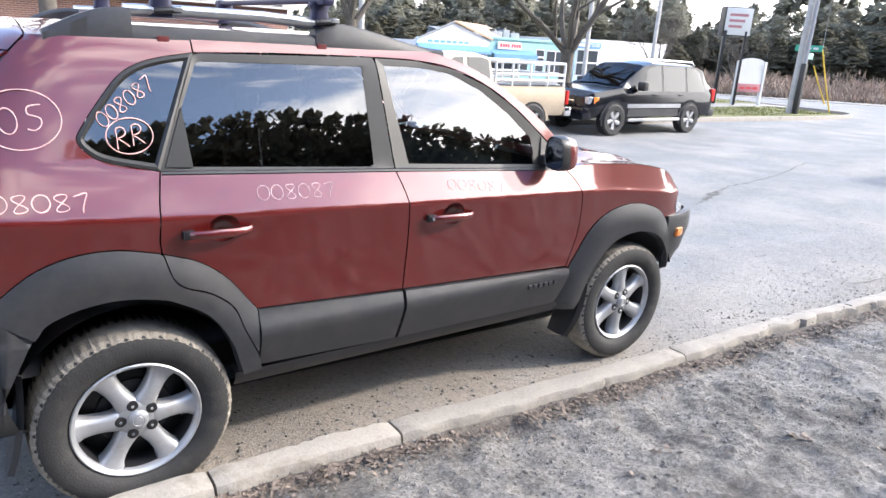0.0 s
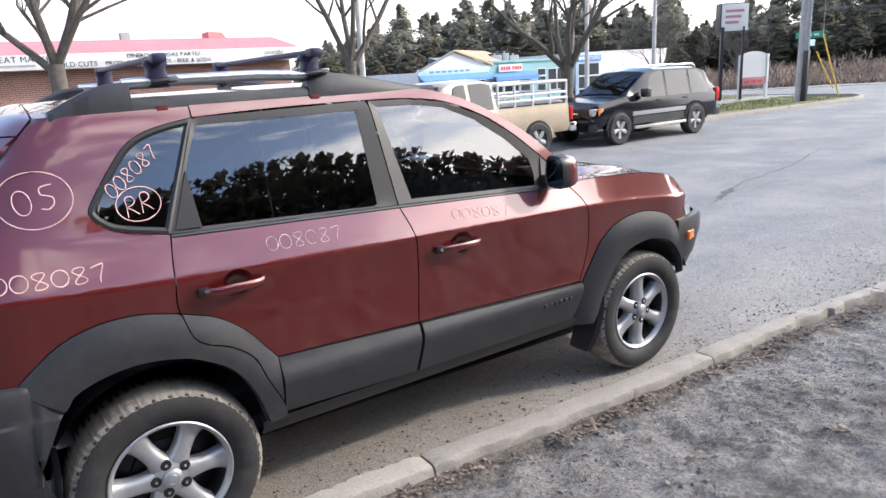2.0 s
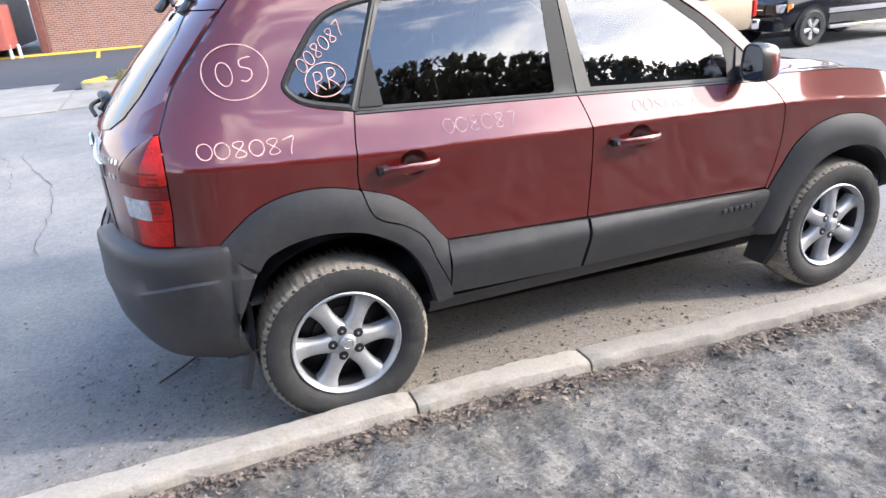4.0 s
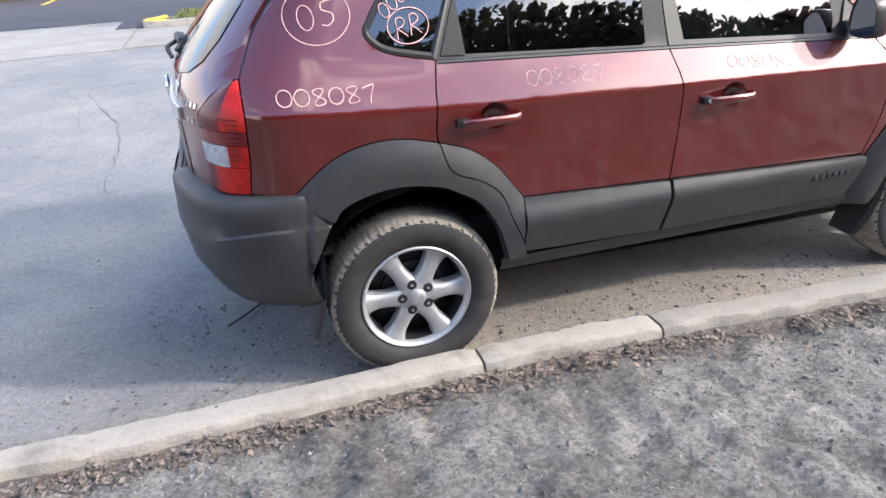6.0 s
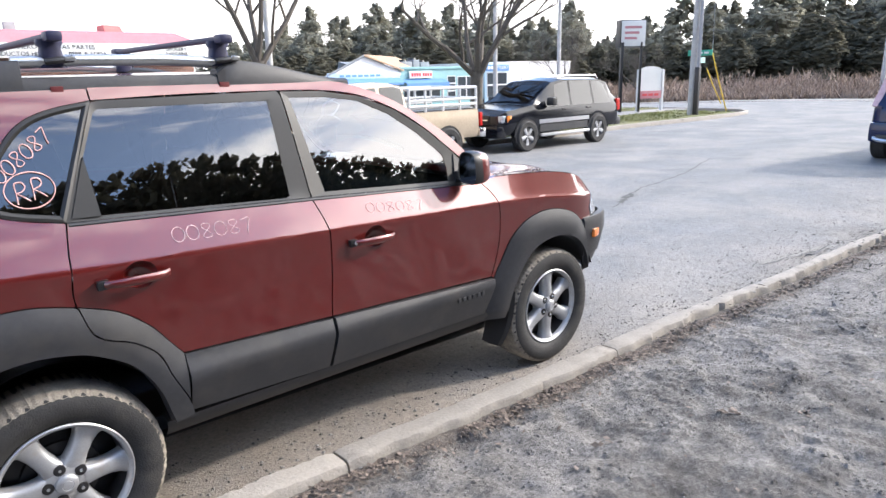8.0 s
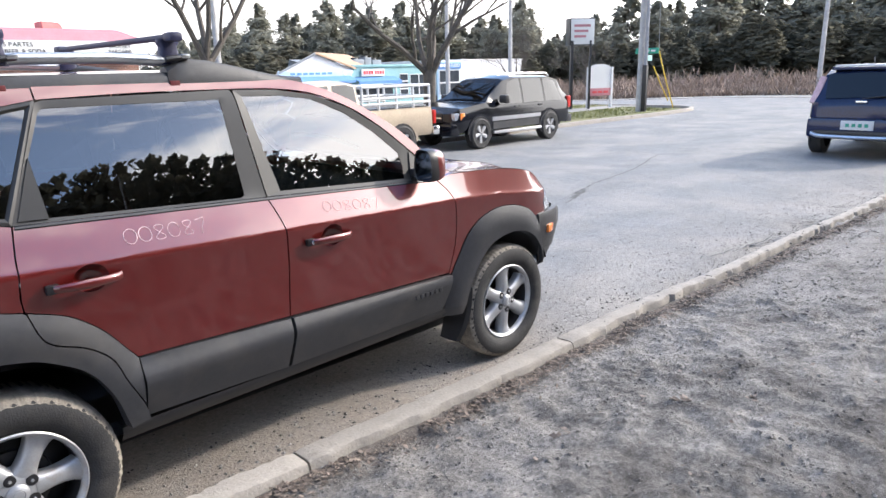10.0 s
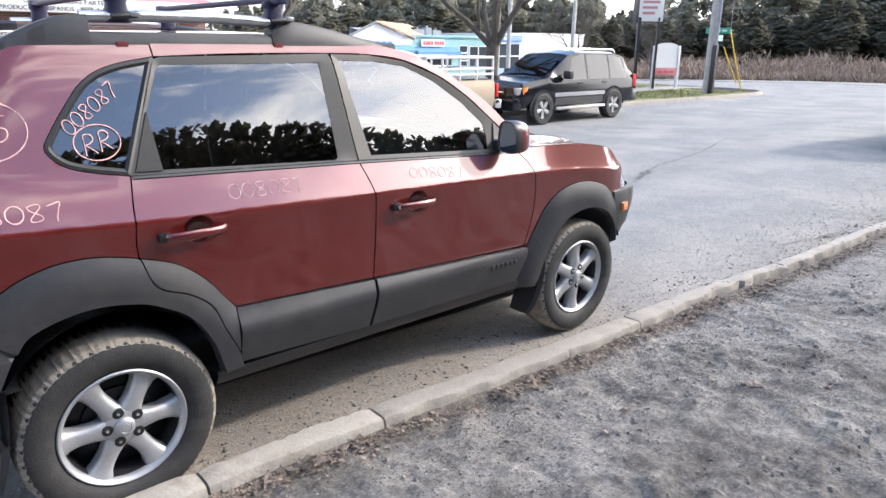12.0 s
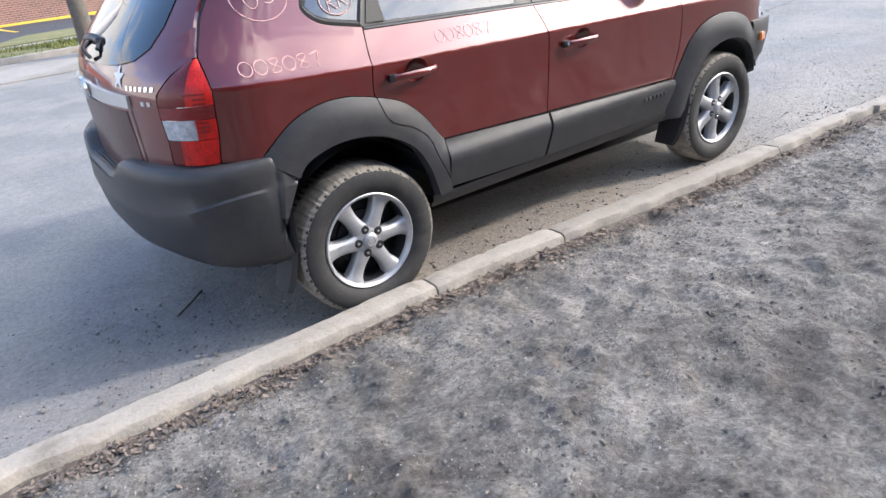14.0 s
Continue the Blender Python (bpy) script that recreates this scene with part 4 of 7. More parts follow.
# lower panel seam, plate recess, bright bar with a round badge
for y0, y1, z0, z1 in ((0.497, 0.503, 0.745, 1.075), (-0.503, -0.497, 0.745, 1.075)):
    part("panel_gap", skin([(y0, z0), (y1, z0), (y1, z1), (y0, z1)], tail_place(0.002), gap=0, depth=0, inward=(1, 0, 0)), BLACK, hatch)
part("plate_recess", skin([(-0.47, 0.76), (0.47, 0.76), (0.46, 1.06), (-0.46, 1.06)], tail_place(0.002), gap=0, depth=0, inward=(1, 0, 0)), SHADERED, hatch, "empty number plate recess, flat, its shade painted dark red")
part("bright_bar", skin([(-0.50, 1.078), (0.50, 1.078), (0.50, 1.125), (0.0, 1.135), (-0.50, 1.125)], tail_place(0.012), gap=0, depth=0.012, inward=(1, 0, 0)), SILVER, hatch, "silver tailgate bar")
bm = lathe(bmesh.new(), [(0.0001, -0.012), (0.045, -0.010), (0.052, 0.0)], 24, Matrix.Translation((-0.818, 0, 1.112)) @ pose(0, 0, 0, 0, 0, -90))
part("badge", bm, CHROME, hatch, "round chrome badge")
for y0, n, z0 in ((-0.49, 6, 1.145), (-0.58, 2, 1.09)):
    for k in range(n):
        a = y0 - 0.03 * k if n > 2 else y0 - 0.035 * k
        part("badge_bar", skin([(a, z0), (a - 0.016, z0), (a - 0.016, z0 + 0.017), (a, z0 + 0.017)], tail_place(0.003), gap=0, depth=0.003, inward=(1, 0, 0), cell=0.5), CHROME, hatch)
# star-shaped white mark on the tailgate
st = [(0.045 * (1 if k % 2 == 0 else 0.42) * math.sin(k * math.pi / 5) - 0.43, 1.19 + 0.05 * (1 if k % 2 == 0 else 0.42) * math.cos(k * math.pi / 5)) for k in range(10)]
part("star_sticker", skin(st, tail_place(0.003), gap=0, depth=0, inward=(1, 0, 0), cell=0.5), material("white_sticker", (0.8, 0.8, 0.82), 0.5), hatch, "small white star mark")
# torn-off wiper and the glass hinges
wip = part("wiper_stub", tube(bmesh.new(), spline([(-0.735, 0.14, 1.30), (-0.742, 0.0, 1.315), (-0.722, -0.10, 1.305), (-0.748, -0.15, 1.275)], 5), [0.012] * 6 + [0.020] * 6 + [0.009] * 4, 8), BLACK, hatch, "black rear wiper stub")
part("wiper_claw", tube(bmesh.new(), spline([(-0.725, -0.02, 1.305), (-0.785, -0.06, 1.28), (-0.775, -0.09, 1.24)], 5), 0.009, 7), BLACK, wip)
for x, y, z in ((-0.345, -0.42, 1.648), (-0.425, -0.10, 1.655)):
    bm = new_box(-0.042, -0.028, -0.014, 0.042, 0.028, 0.014, bevel=0.013, m=Matrix.Translation((x, y, z)) @ pose(0, 0, 0, 0, -42, 25))
    hg = part("glass_hinge", bm, BLACK, hatch, "black rear window hinge")
    part("hinge_arm", tube(bmesh.new(), spline([(x - 0.01, y + 0.1, z + 0.035), (x, y, z + 0.03), (x + 0.03, y - 0.03, z + 0.012), (x + 0.035, y - 0.05, z - 0.01)], 4), 0.008, 7), BLACK, hg)


def roof_z(x):
    return float(np.interp(x, *zip(*TOP_R)))


bm = bmesh.new()
rows = []
for x in np.linspace(-0.197, 1.46, 40):
    ze = roof_z(max(x, -0.2)) - 0.0
    w = side_y(max(x, -0.2), ze)
    dip = 0.0 if x > -0.2 else 0.10 * ((-0.2 - x) / 0.11) ** 2 * 0.3
    rows.append([(x, w * t, ze - 0.003 + (0.048) * (1 - abs(t) ** 2.2) * (1 - 0.25 * smooth01(1.1, 1.5, x)) - dip) for t in np.linspace(-1, 1, 31)])
loft(bm, rows)
bm.normal_update()
if sum(f.normal.z for f in bm.faces) < 0:
    bmesh.ops.reverse_faces(bm, faces=bm.faces)
roof = part("roof", bm, RED, car)


def screen_row(t):
    """From the roof's front edge down to the cowl."""
    r = []
    for k in np.linspace(-1, 1, 25):
        xe, ze = 1.45 + (2.15 - 1.45) * t, 1.672 + (1.20 - 1.672) * t - 0.03 * 4 * t * (1 - t) * 0
        i = float(np.interp(xe, [1.44, 1.64, 1.90, 2.1, 2.18], [1.668, 1.592, 1.432, 1.245, 1.185]))
        w = side_y(xe, i) - 0.01
        r.append((xe + 0.20 * t * (1 - k * k) + 0.02 * (1 - k * k), w * k, i + 0.04 * (1 - k * k) * (1 - t) - 0.035 * t * (1 - k * k)))
    return r


bm = bmesh.new()
loft(bm, [screen_row(t) for t in np.linspace(0, 1, 14)])
bm.normal_update()
if sum(f.normal.z for f in bm.faces) < 0:
    bmesh.ops.reverse_faces(bm, faces=bm.faces)
part("windscreen", bm, GLASS_SIDE, car, "clear windscreen")
_BE = np.array(spline(HOOD_CUT + [(3.12, 0.955), (3.20, 0.875), (3.27, 0.79)], 10))


def bonnet_edge(x):
    """Height of the bonnet's side edge, rounding down into the nose."""
    return float(np.interp(x, _BE[:, 0], _BE[:, 1])) if x > 2.18 else 1.178 - 0.4 * (2.18 - x)


bm = bmesh.new()
rows = []
for x in np.linspace(2.14, 3.26, 30):
    ze = bonnet_edge(x)
    w = side_y(x, ze) - 0.004
    rows.append([(x, w * t, ze + 0.030 * (1 - abs(t) ** 2.5) * (1 - smooth01(3.0, 3.26, x)) - 0.012 * smooth01(1.0, 0.86, abs(t)) + 0.010 * math.exp(-((abs(t) - 0.66) / 0.07) ** 2)) for t in np.linspace(-1, 1, 41)])
loft(bm, rows)
bm.normal_update()
if sum(f.normal.z for f in bm.faces) < 0:
    bmesh.ops.reverse_faces(bm, faces=bm.faces)
part("bonnet", bm, RED, car)
for y in (-0.45, 0.1):
    part("wiper", tube(bmesh.new(), [(2.28, y, 1.20), (2.20, y + 0.2, 1.215), (2.10, y + 0.5, 1.235)], 0.011, 6), BLACK, car)


def bumper_rear():
    bm = bmesh.new()
    prof = [(0.392, -0.70, 0.79), (0.394, -0.79, 0.855), (0.428, -0.838, 0.886), (0.50, -0.858, 0.900), (0.60, -0.868, 0.908), ("low", -0.878, 0.911), ("high", -0.868, 0.899), (0.765, -0.872, 0.903), (0.80, -0.872, 0.905), (0.835, -0.868, 0.902), (0.852, -0.855, 0.893), (0.858, -0.83, 0.875), (0.856, -0.77, 0.85)]
    rows = []
    for zr, x0r, w0 in prof:
        r = []
        half = list(np.linspace(0, 0.14, 13)) + list(np.linspace(0.14, 1, 27))[1:]
        for k in [h - 1 for h in half] + [1 - h for h in half[::-1][1:]]:
            a = 1 - abs(k)
            zc = 0.655 + 0.075 * smooth01(0.72, 0.22, a) if a > 0.2 else 0.73
            fade = smooth01(0.62, 0.30, a)
            z = zr if not isinstance(zr, str) else (zc if zr == "low" else zc + 0.009)
            flush = smooth01(0.20, 0.12, a)
            w, xr = (w0, x0r) if zr != "high" else (w0 + 0.010 * (1 - fade) + 0.003 * fade + 0.009 * flush, x0r - 0.008 * (1 - fade))
            # the flank starts at the wheel arch
            xc = xr + 0.50
            if a <= 0.14:
                t = a / 0.14
                zz = z - (0.075 * (1 - t) ** 1.3 * smooth01(0.70, 0.85, z))
                x0 = -0.295 - 0.165 * smooth01(0.82, 0.36, z)
                p = (x0 + (xc - 0.03 - x0) * t, w - 0.006 * (1 - t) + 0.014 * smooth01(0.85, 0.55, t) * smooth01(0.45, 0.60, z) * smooth01(0.86, 0.80, z), zz)
            else:
                t = (a - 0.14) / 0.86 * math.pi / 2
                zz = z - (0.085 * smooth01(0.75, 0.84, z) * smooth01(0.78, 0.92, t / (math.pi / 2)) * (1 if z > 0.79 else 0.6))
                zz += 0.050 * smooth01(0.45, 1.1, t) * smooth01(0.56, 0.42, z)
                p = (xc - 0.5 * math.sin(t) ** (2 / P_R), w * math.cos(t) ** (2 / Q_R), zz)
            r.append((p[0], math.copysign(p[1], k) if abs(k) < 1 else k * p[1], p[2]))
        rows.append(r)
    loft(bm, rows)
    bm.normal_update()
    if sum(f.normal.x * f.calc_area() for f in bm.faces) > 0:
        bmesh.ops.reverse_faces(bm, faces=bm.faces)
    return bm


rb = part("rear_bumper", bumper_rear(), CLAD, car, "dark grey plastic rear bumper")
for k in range(3):
    bm = bmesh.new()
    loft(bm, [[(-0.80 - 0.016 * k + dx, y, 0.778 + dz) for y in np.linspace(-0.40, 0.40, 12)] for dx, dz in ((0, 0), (-0.002, 0.006), (-0.008, 0.006), (-0.010, 0))])
    part("step_rib", bm, CLAD, rb)


def nose_y(x, z):
    """Half width of the front bumper, which stays wide longer than the body above it."""
    return width(2.6, max(z, 0.44)) * max(0.0, 1 - max(0, (x - 2.62) / 0.84) ** 4.5) ** (1 / 2.4)


def bumper_front():
    bm = bmesh.new()
    rows = []
    for z, o in ((0.49, -0.05), (0.50, -0.005), (0.54, 0.008), (0.60, 0.012), (0.61, 0.020), (0.74, 0.022), (0.82, 0.016), (0.842, 0.006), (0.846, -0.03)):
        r = []
        for k in np.linspace(-1, 1, 61):
            t = (1 - abs(k))
            # flank, then the nose
            if t < 0.3:
                x = 2.905 + (0.04 * smooth01(0.62, 0.50, z)) + (3.15 - 2.905) * t / 0.3
                y = nose_y(x, z) + o
            else:
                u = (t - 0.3) / 0.7
                y = (nose_y(3.15, z) + o) * (1 - u)
                x = 3.15 + (0.22 + o) * (1 - (1 - u) ** 3.2) ** 0.6
            x -= 0.42 * (x - 2.905) * smooth01(0.72, 0.44, z)
            r.append((x, math.copysign(y, k), z))
        rows.append(r)
    loft(bm, rows)
    bm.normal_update()
    if sum(f.normal.x * f.calc_area() for f in bm.faces) < 0:
        bmesh.ops.reverse_faces(bm, faces=bm.faces)
    return bm


fb = part("front_bumper", bumper_front(), CLAD, car, "grey plastic front bumper")
for s in (-1, 1):
    y = nose_y(3.03, 0.735) + 0.022
    bm = new_box(-0.04, -0.012, -0.026, 0.04, 0.012, 0.026, bevel=0.008, m=Matrix.Translation((3.03, s * y, 0.735)) @ pose(0, 0, 0, 0, 0, s * -16))
    part("side_marker", bm, AMBER, fb, "amber side marker")

# underbody and interior
bm = bmesh.new()
loft(bm, [[(x, -0.70, z), (x, 0.70, z)] for x, z in ((-0.60, 0.52), (-0.42, 0.42), (0.4, 0.30), (2.2, 0.27), (2.6, 0.30), (3.2, 0.33))])
part("underbody", bm, BLACK, car)
bm = bmesh.new()
loft(bm, [[(x, -0.76, 0.55), (x, 0.76, 0.55)] for x in (-0.6, 2.3)])
part("cabin_floor", bm, FABRIC, car)


def seat(x, y):
    bm = bmesh.new()
    box(bm, x, y - 0.25, 0.62, x + 0.5, y + 0.25, 0.80, bevel=0.05)
    box(bm, -0.07, -0.24, 0, 0.07, 0.24, 0.60, bevel=0.05, m=Matrix.Translation((x + 0.02, y, 0.76)) @ pose(0, 0, 0, 0, -14, 0))
    box(bm, -0.05, -0.13, 0.62, 0.05, 0.13, 0.80, bevel=0.04, m=Matrix.Translation((x + 0.02, y, 0.76)) @ pose(0, 0, 0, 0, -14, 0))
    return part("seat", bm, FABRIC, car)


for x, y in ((1.15, -0.38), (1.15, 0.38), (0.32, -0.40), (0.32, 0.40), (0.32, 0.0)):
    seat(x, y)
bm = bmesh.new()
loft(bm, [[(x, y, z) for y in np.linspace(-0.74, 0.74, 9)] for x, z in ((1.78, 0.72), (1.76, 0.98), (1.82, 1.06), (2.0, 1.11), (2.25, 1.13))])
part("dashboard", bm, material("dash_vinyl", (0.03, 0.033, 0.038), rough=0.95, vary=0.2, scale=20, spec=0.05), car, "dark grey dashboard")
bm = bmesh.new()
ring = [(0.185 * math.cos(t), 0.185 * math.sin(t), 0) for t in np.linspace(0, 2 * math.pi, 33)]
tube(bm, ring, 0.016, 8)
box(bm, -0.17, -0.02, -0.012, 0.17, 0.02, 0.012, bevel=0.008)
bmesh.ops.transform(bm, matrix=Matrix.Translation((1.66, 0.38, 1.06)) @ pose(0, 0, 0, 0, -65, 0), verts=bm.verts)
part("steering_wheel", bm, BLACK, car)


# ---- wheels ----
def tyre_mesh():
    bm = bmesh.new()
    prof = [(0.222, 0.075), (0.232, 0.095), (0.262, 0.110), (0.290, 0.113), (0.314, 0.109), (0.330, 0.102), (0.342, 0.088), (0.348, 0.06), (0.349, 0.0), (0.348, -0.06), (0.344, -0.095), (0.318, -0.118), (0.26, -0.11), (0.225, -0.09)]
    n = 216
    rows = []
    for i, (r, h) in enumerate(prof):
        row = []
        for k in range(n):
            t = 2 * math.pi * k / n
            rr = r
            if i in (5, 6, 7) and k % 3 == 0:
                rr -= 0.0035
            if i in (6, 7, 8) and k % 6 == 2:
                rr -= 0.0025
            row.append((rr * math.cos(t), -h, rr * math.sin(t)))
        rows.append(row)
    loft(bm, rows, closed=True)
    return bm


def build_wheel(name, x, y, z, spin, s):
    """An alloy wheel with six spokes; s is -1 on the kerb side."""
    w = part(name, tyre_mesh(), TYRE, car, "black tyre on a six-spoke alloy rim")
    w.matrix_basis = Matrix.Translation((x, y, z)) @ (Matrix.Identity(4) if s < 0 else Matrix.Rotation(math.pi, 4, "Z"))
    bm = bmesh.new()
    n = 216
    rows = []
    for r, h in ((0.3270, 0.1045), (0.3430, 0.0885), (0.3490, 0.06), (0.3500, 0.0), (0.3490, -0.06), (0.3450, -0.095)):
        row = []
        for k in range(n):
            t = 2 * math.pi * k / n
            rr = r - (0.0035 if k % 3 == 0 and abs(h) > 0.05 else 0.0) - (0.0025 if k % 6 == 2 else 0)
            row.append(((rr + 0.0006) * math.cos(t), -h, (rr + 0.0006) * math.sin(t)))
        rows.append(row)
    loft(bm, rows, closed=True)
    part("tread", bm, TREAD, w, "dusty worn tread", angle=25)
    bm = lathe(bmesh.new(), [(0.222, -0.078), (0.226, -0.094), (0.221, -0.098), (0.212, -0.093), (0.206, -0.082), (0.204, -0.07)], 72)
    rim = part("rim", bm, ALLOY, w, "silver rim lip")
    # barrel and brake disc carry the shade behind the spokes as black colour
    part("barrel", lathe(bmesh.new(), [(0.2035, -0.071), (0.200, -0.05), (0.196, 0.06), (0.215, 0.09)], 60), BLACK, rim, "inner barrel, black for the shade behind the spokes")
    for k in range(6):
        a0 = 2 * math.pi * k / 6 + spin
        bm = bmesh.new()
        rows = []
        for r, hw, y0 in ((0.060, 0.042, -0.077), (0.085, 0.035, -0.078), (0.115, 0.0315, -0.076), (0.150, 0.033, -0.073), (0.180, 0.039, -0.073), (0.207, 0.053, -0.080)):
            rows.append([(r, y0 + 0.05, -hw * 1.02), (r, y0 + 0.012, -hw), (r, y0 + 0.002, -hw * 0.80), (r, y0 - 0.004, -hw * 0.35), (r, y0 - 0.004, hw * 0.35), (r, y0 + 0.002, hw * 0.80), (r, y0 + 0.012, hw), (r, y0 + 0.05, hw * 1.02)])
        loft(bm, rows)
        bmesh.ops.transform(bm, matrix=Matrix.Rotation(a0, 4, "Y"), verts=bm.verts)
        bm.normal_update()
        if sum(f.normal.y * f.calc_area() for f in bm.faces) > 0:
            bmesh.ops.reverse_faces(bm, faces=bm.faces)
        part("spoke", bm, ALLOY, rim, angle=50)
    bm = lathe(bmesh.new(), [(0.0001, -0.082), (0.040, -0.082), (0.066, -0.078), (0.078, -0.066), (0.082, -0.02)], 48)
    part("hub", bm, ALLOY, rim)
    bm = lathe(bmesh.new(), [(0.0001, -0.0990), (0.016, -0.0985), (0.018, -0.0960), (0.020, -0.0985), (0.030, -0.0960), (0.0365, -0.090), (0.038, -0.078)], 30)
    cap = part("hub_cap", bm, ALLOY, rim, "silver centre cap")
    for k in range(5):
        a = 2 * math.pi * k / 5 + spin + 0.58
        m = Matrix.Translation((0.059 * math.cos(a), 0, 0.059 * math.sin(a)))
        # black dishes carry the shade of the bolt recesses
        part("bolt_hole", lathe(bmesh.new(), [(0.0001, -0.0795), (0.0170, -0.0835), (0.0200, -0.0825), (0.0210, -0.0745)], 14, m), BLACK, rim)
        part("wheel_nut", lathe(bmesh.new(), [(0.0001, -0.088), (0.006, -0.088), (0.008, -0.084), (0.0085, -0.074)], 6, m), CHROME, rim)
    part("brake_disc", lathe(bmesh.new(), [(0.0001, -0.010), (0.13, -0.012), (0.135, -0.002), (0.205, 0.02), (0.205, 0.06)], 40), BLACK, w)
    return w


for nm, x, s, spin in (("wheel", 0.0, -1, 0.0), ("wheel", 2.63, -1, 0.52), ("wheel", 0.0, 1, 0.1), ("wheel", 2.63, 1, 0.7)):
    build_wheel(nm, x, s * 0.775, 0.345, spin, s)

# ---- roof bars ----
DULLRED = material("dull_red_mark", (0.10, 0.008, 0.01), rough=0.7)
for x in (0.225, 0.83):
    rack = thing("roof_bar", "dark navy plastic clamp-on roof cross bar", "roof rack", 0, 0, 0, group="roof bars on the car")
    rack.matrix_basis = pose(x, 0, 1.79)
    bm = bmesh.new()
    box(bm, -0.022, -0.66, 0.062, 0.022, 0.66, 0.084, bevel=0.008)
    part("bar", bm, NAVY, rack)
    for s in (-1, 1):
        bm = bmesh.new()
        rows = []
        for t in np.linspace(0, 1, 8):
            z = -0.030 + 0.096 * t
            w, d = 0.046 - 0.018 * t + 0.012 * (t > 0.85), 0.026 + 0.002 * t
            rows.append([(w * math.copysign(abs(math.cos(a)) ** 0.6, math.cos(a)), s * 0.60 + d * math.copysign(abs(math.sin(a)) ** 0.6, math.sin(a)), z) for a in np.linspace(0, 2 * math.pi, 17)[:-1]])
        loft(bm, rows, closed=True, caps=True)
        bmesh.ops.recalc_face_normals(bm, faces=bm.faces)
        foot = part("clamp", bm, NAVY, rack, "navy plastic clamp foot")
        bm = new_box(-0.027, s * 0.66 - 0.035, 0.055, 0.027, s * 0.66 + 0.035, 0.090, bevel=0.013)
        part("end_cap", bm, NAVY, foot)
        bm = tube(bmesh.new(), [(0.06, s * 0.635, 0.0), (0.02, s * 0.645, -0.005), (-0.03, s * 0.64, -0.01)], 0.012, 8)
        part("clamp_lever", bm, BLACK, foot)
        bm = new_box(0.03, s * 0.645 - 0.01, -0.008, 0.066, s * 0.645 + 0.01, 0.008, bevel=0.003)
        part("key_slot", bm, SILVER, foot)
        bm = new_box(-0.028, s * 0.648 - 0.003, -0.118, 0.012, s * 0.648 + 0.003, -0.092, bevel=0.002)
        part("clamp_tab", bm, DULLRED, foot, "small red paint mark")

# ---- marker writing on the car ----
GLYPH = {
    "0": [[(0.5 + 0.46 * math.cos(t), 0.5 + 0.5 * math.sin(t)) for t in np.linspace(1.5, 1.5 + 6.5, 22)]],
    "8": [[(0.5 + 0.34 * math.sin(2 * t), 0.5 + 0.5 * math.cos(t)) for t in np.linspace(0.25, 0.25 + 6.3, 30)]],
    "7": [[(0.1, 0.92), (0.4, 0.97), (0.85, 1.0), (0.68, 0.6), (0.5, 0.2), (0.45, -0.08)]],
    "5": [[(0.95, 1.0), (0.55, 1.0), (0.25, 0.93), (0.22, 0.68), (0.5, 0.58), (0.8, 0.45), (0.75, 0.18), (0.4, 0.02), (0.05, 0.1)]],
    "R": [[(0.12, -0.05), (0.2, 0.5), (0.25, 0.98), (0.7, 1.0), (0.85, 0.75), (0.6, 0.55), (0.25, 0.48), (0.55, 0.3), (0.95, 0.0)]],
    "o": [[(0.5 + 0.5 * math.cos(t), 0.5 + 0.5 * math.sin(t)) for t in np.linspace(0.8, 0.8 + 6.45, 48)]],
}


def write_marks(text, x, z, w, h, step, rise, tilt, mat, parent, thick=0.004, off=0.0015, label=""):
    """Hand-drawn strokes laid on the flank. rise: change of height from one sign to the next; tilt: lean of each sign in radians."""
    bm = bmesh.new()
    for i, c in enumerate(text):
        for stroke in GLYPH[c]:
            pts = []
            for u, v in spline(stroke, 3):
                du, dv = (u - 0.5) * w, (v - 0.5) * h
                px = x + i * step + du * math.cos(tilt) - dv * math.sin(tilt)
                pz = z + i * rise + du * math.sin(tilt) + dv * math.cos(tilt)
                pts.append((px, -(side_y(px, pz) + off), pz))
            rows = []
            for k, p in enumerate(pts):
                a, b = pts[max(0, k - 1)], pts[min(len(pts) - 1, k + 1)]
                d = Vector((b[0] - a[0], 0, b[2] - a[2])).normalized()
                nrm = Vector((-d.z, 0, d.x)) * thick * (0.75 + 0.35 * noise.noise(Vector(p) * 30))
                l, r = Vector(p) + nrm, Vector(p) - nrm
                rows.append([(l.x, -(side_y(l.x, l.z) + off), l.z), (p[0], p[1] - 0.0012, p[2]), (r.x, -(side_y(r.x, r.z) + off), r.z)])
            loft(bm, rows)
    face_out(bm, -1)
    return part("marker_writing", bm, mat, parent, label)


write_marks("008087", -0.398, 1.191, 0.054, 0.050, 0.0570, -0.0028, 0.10, CHALK, quarter, 0.0024, label="hand-drawn number in pale marker")
write_marks("o", -0.246, 1.428, 0.222, 0.178, 0, 0, 0.10, CHALK, quarter, 0.0024, label="hand-drawn ring in pale marker")
write_marks("05", -0.284, 1.424, 0.056, 0.076, 0.074, 0.009, 0.10, CHALK, quarter, 0.0024, label="hand-drawn year in pale marker")
write_marks("o", 0.060, 1.372, 0.148, 0.114, 0, 0, 0.1, CHALK, quarter, 0.0024, 0.0, label="hand-drawn ring in pale marker")
write_marks("RR", 0.033, 1.367, 0.046, 0.062, 0.050, 0.009, 0.08, CHALK, quarter, 0.0024, 0.0, label="hand-drawn letters in pale marker")
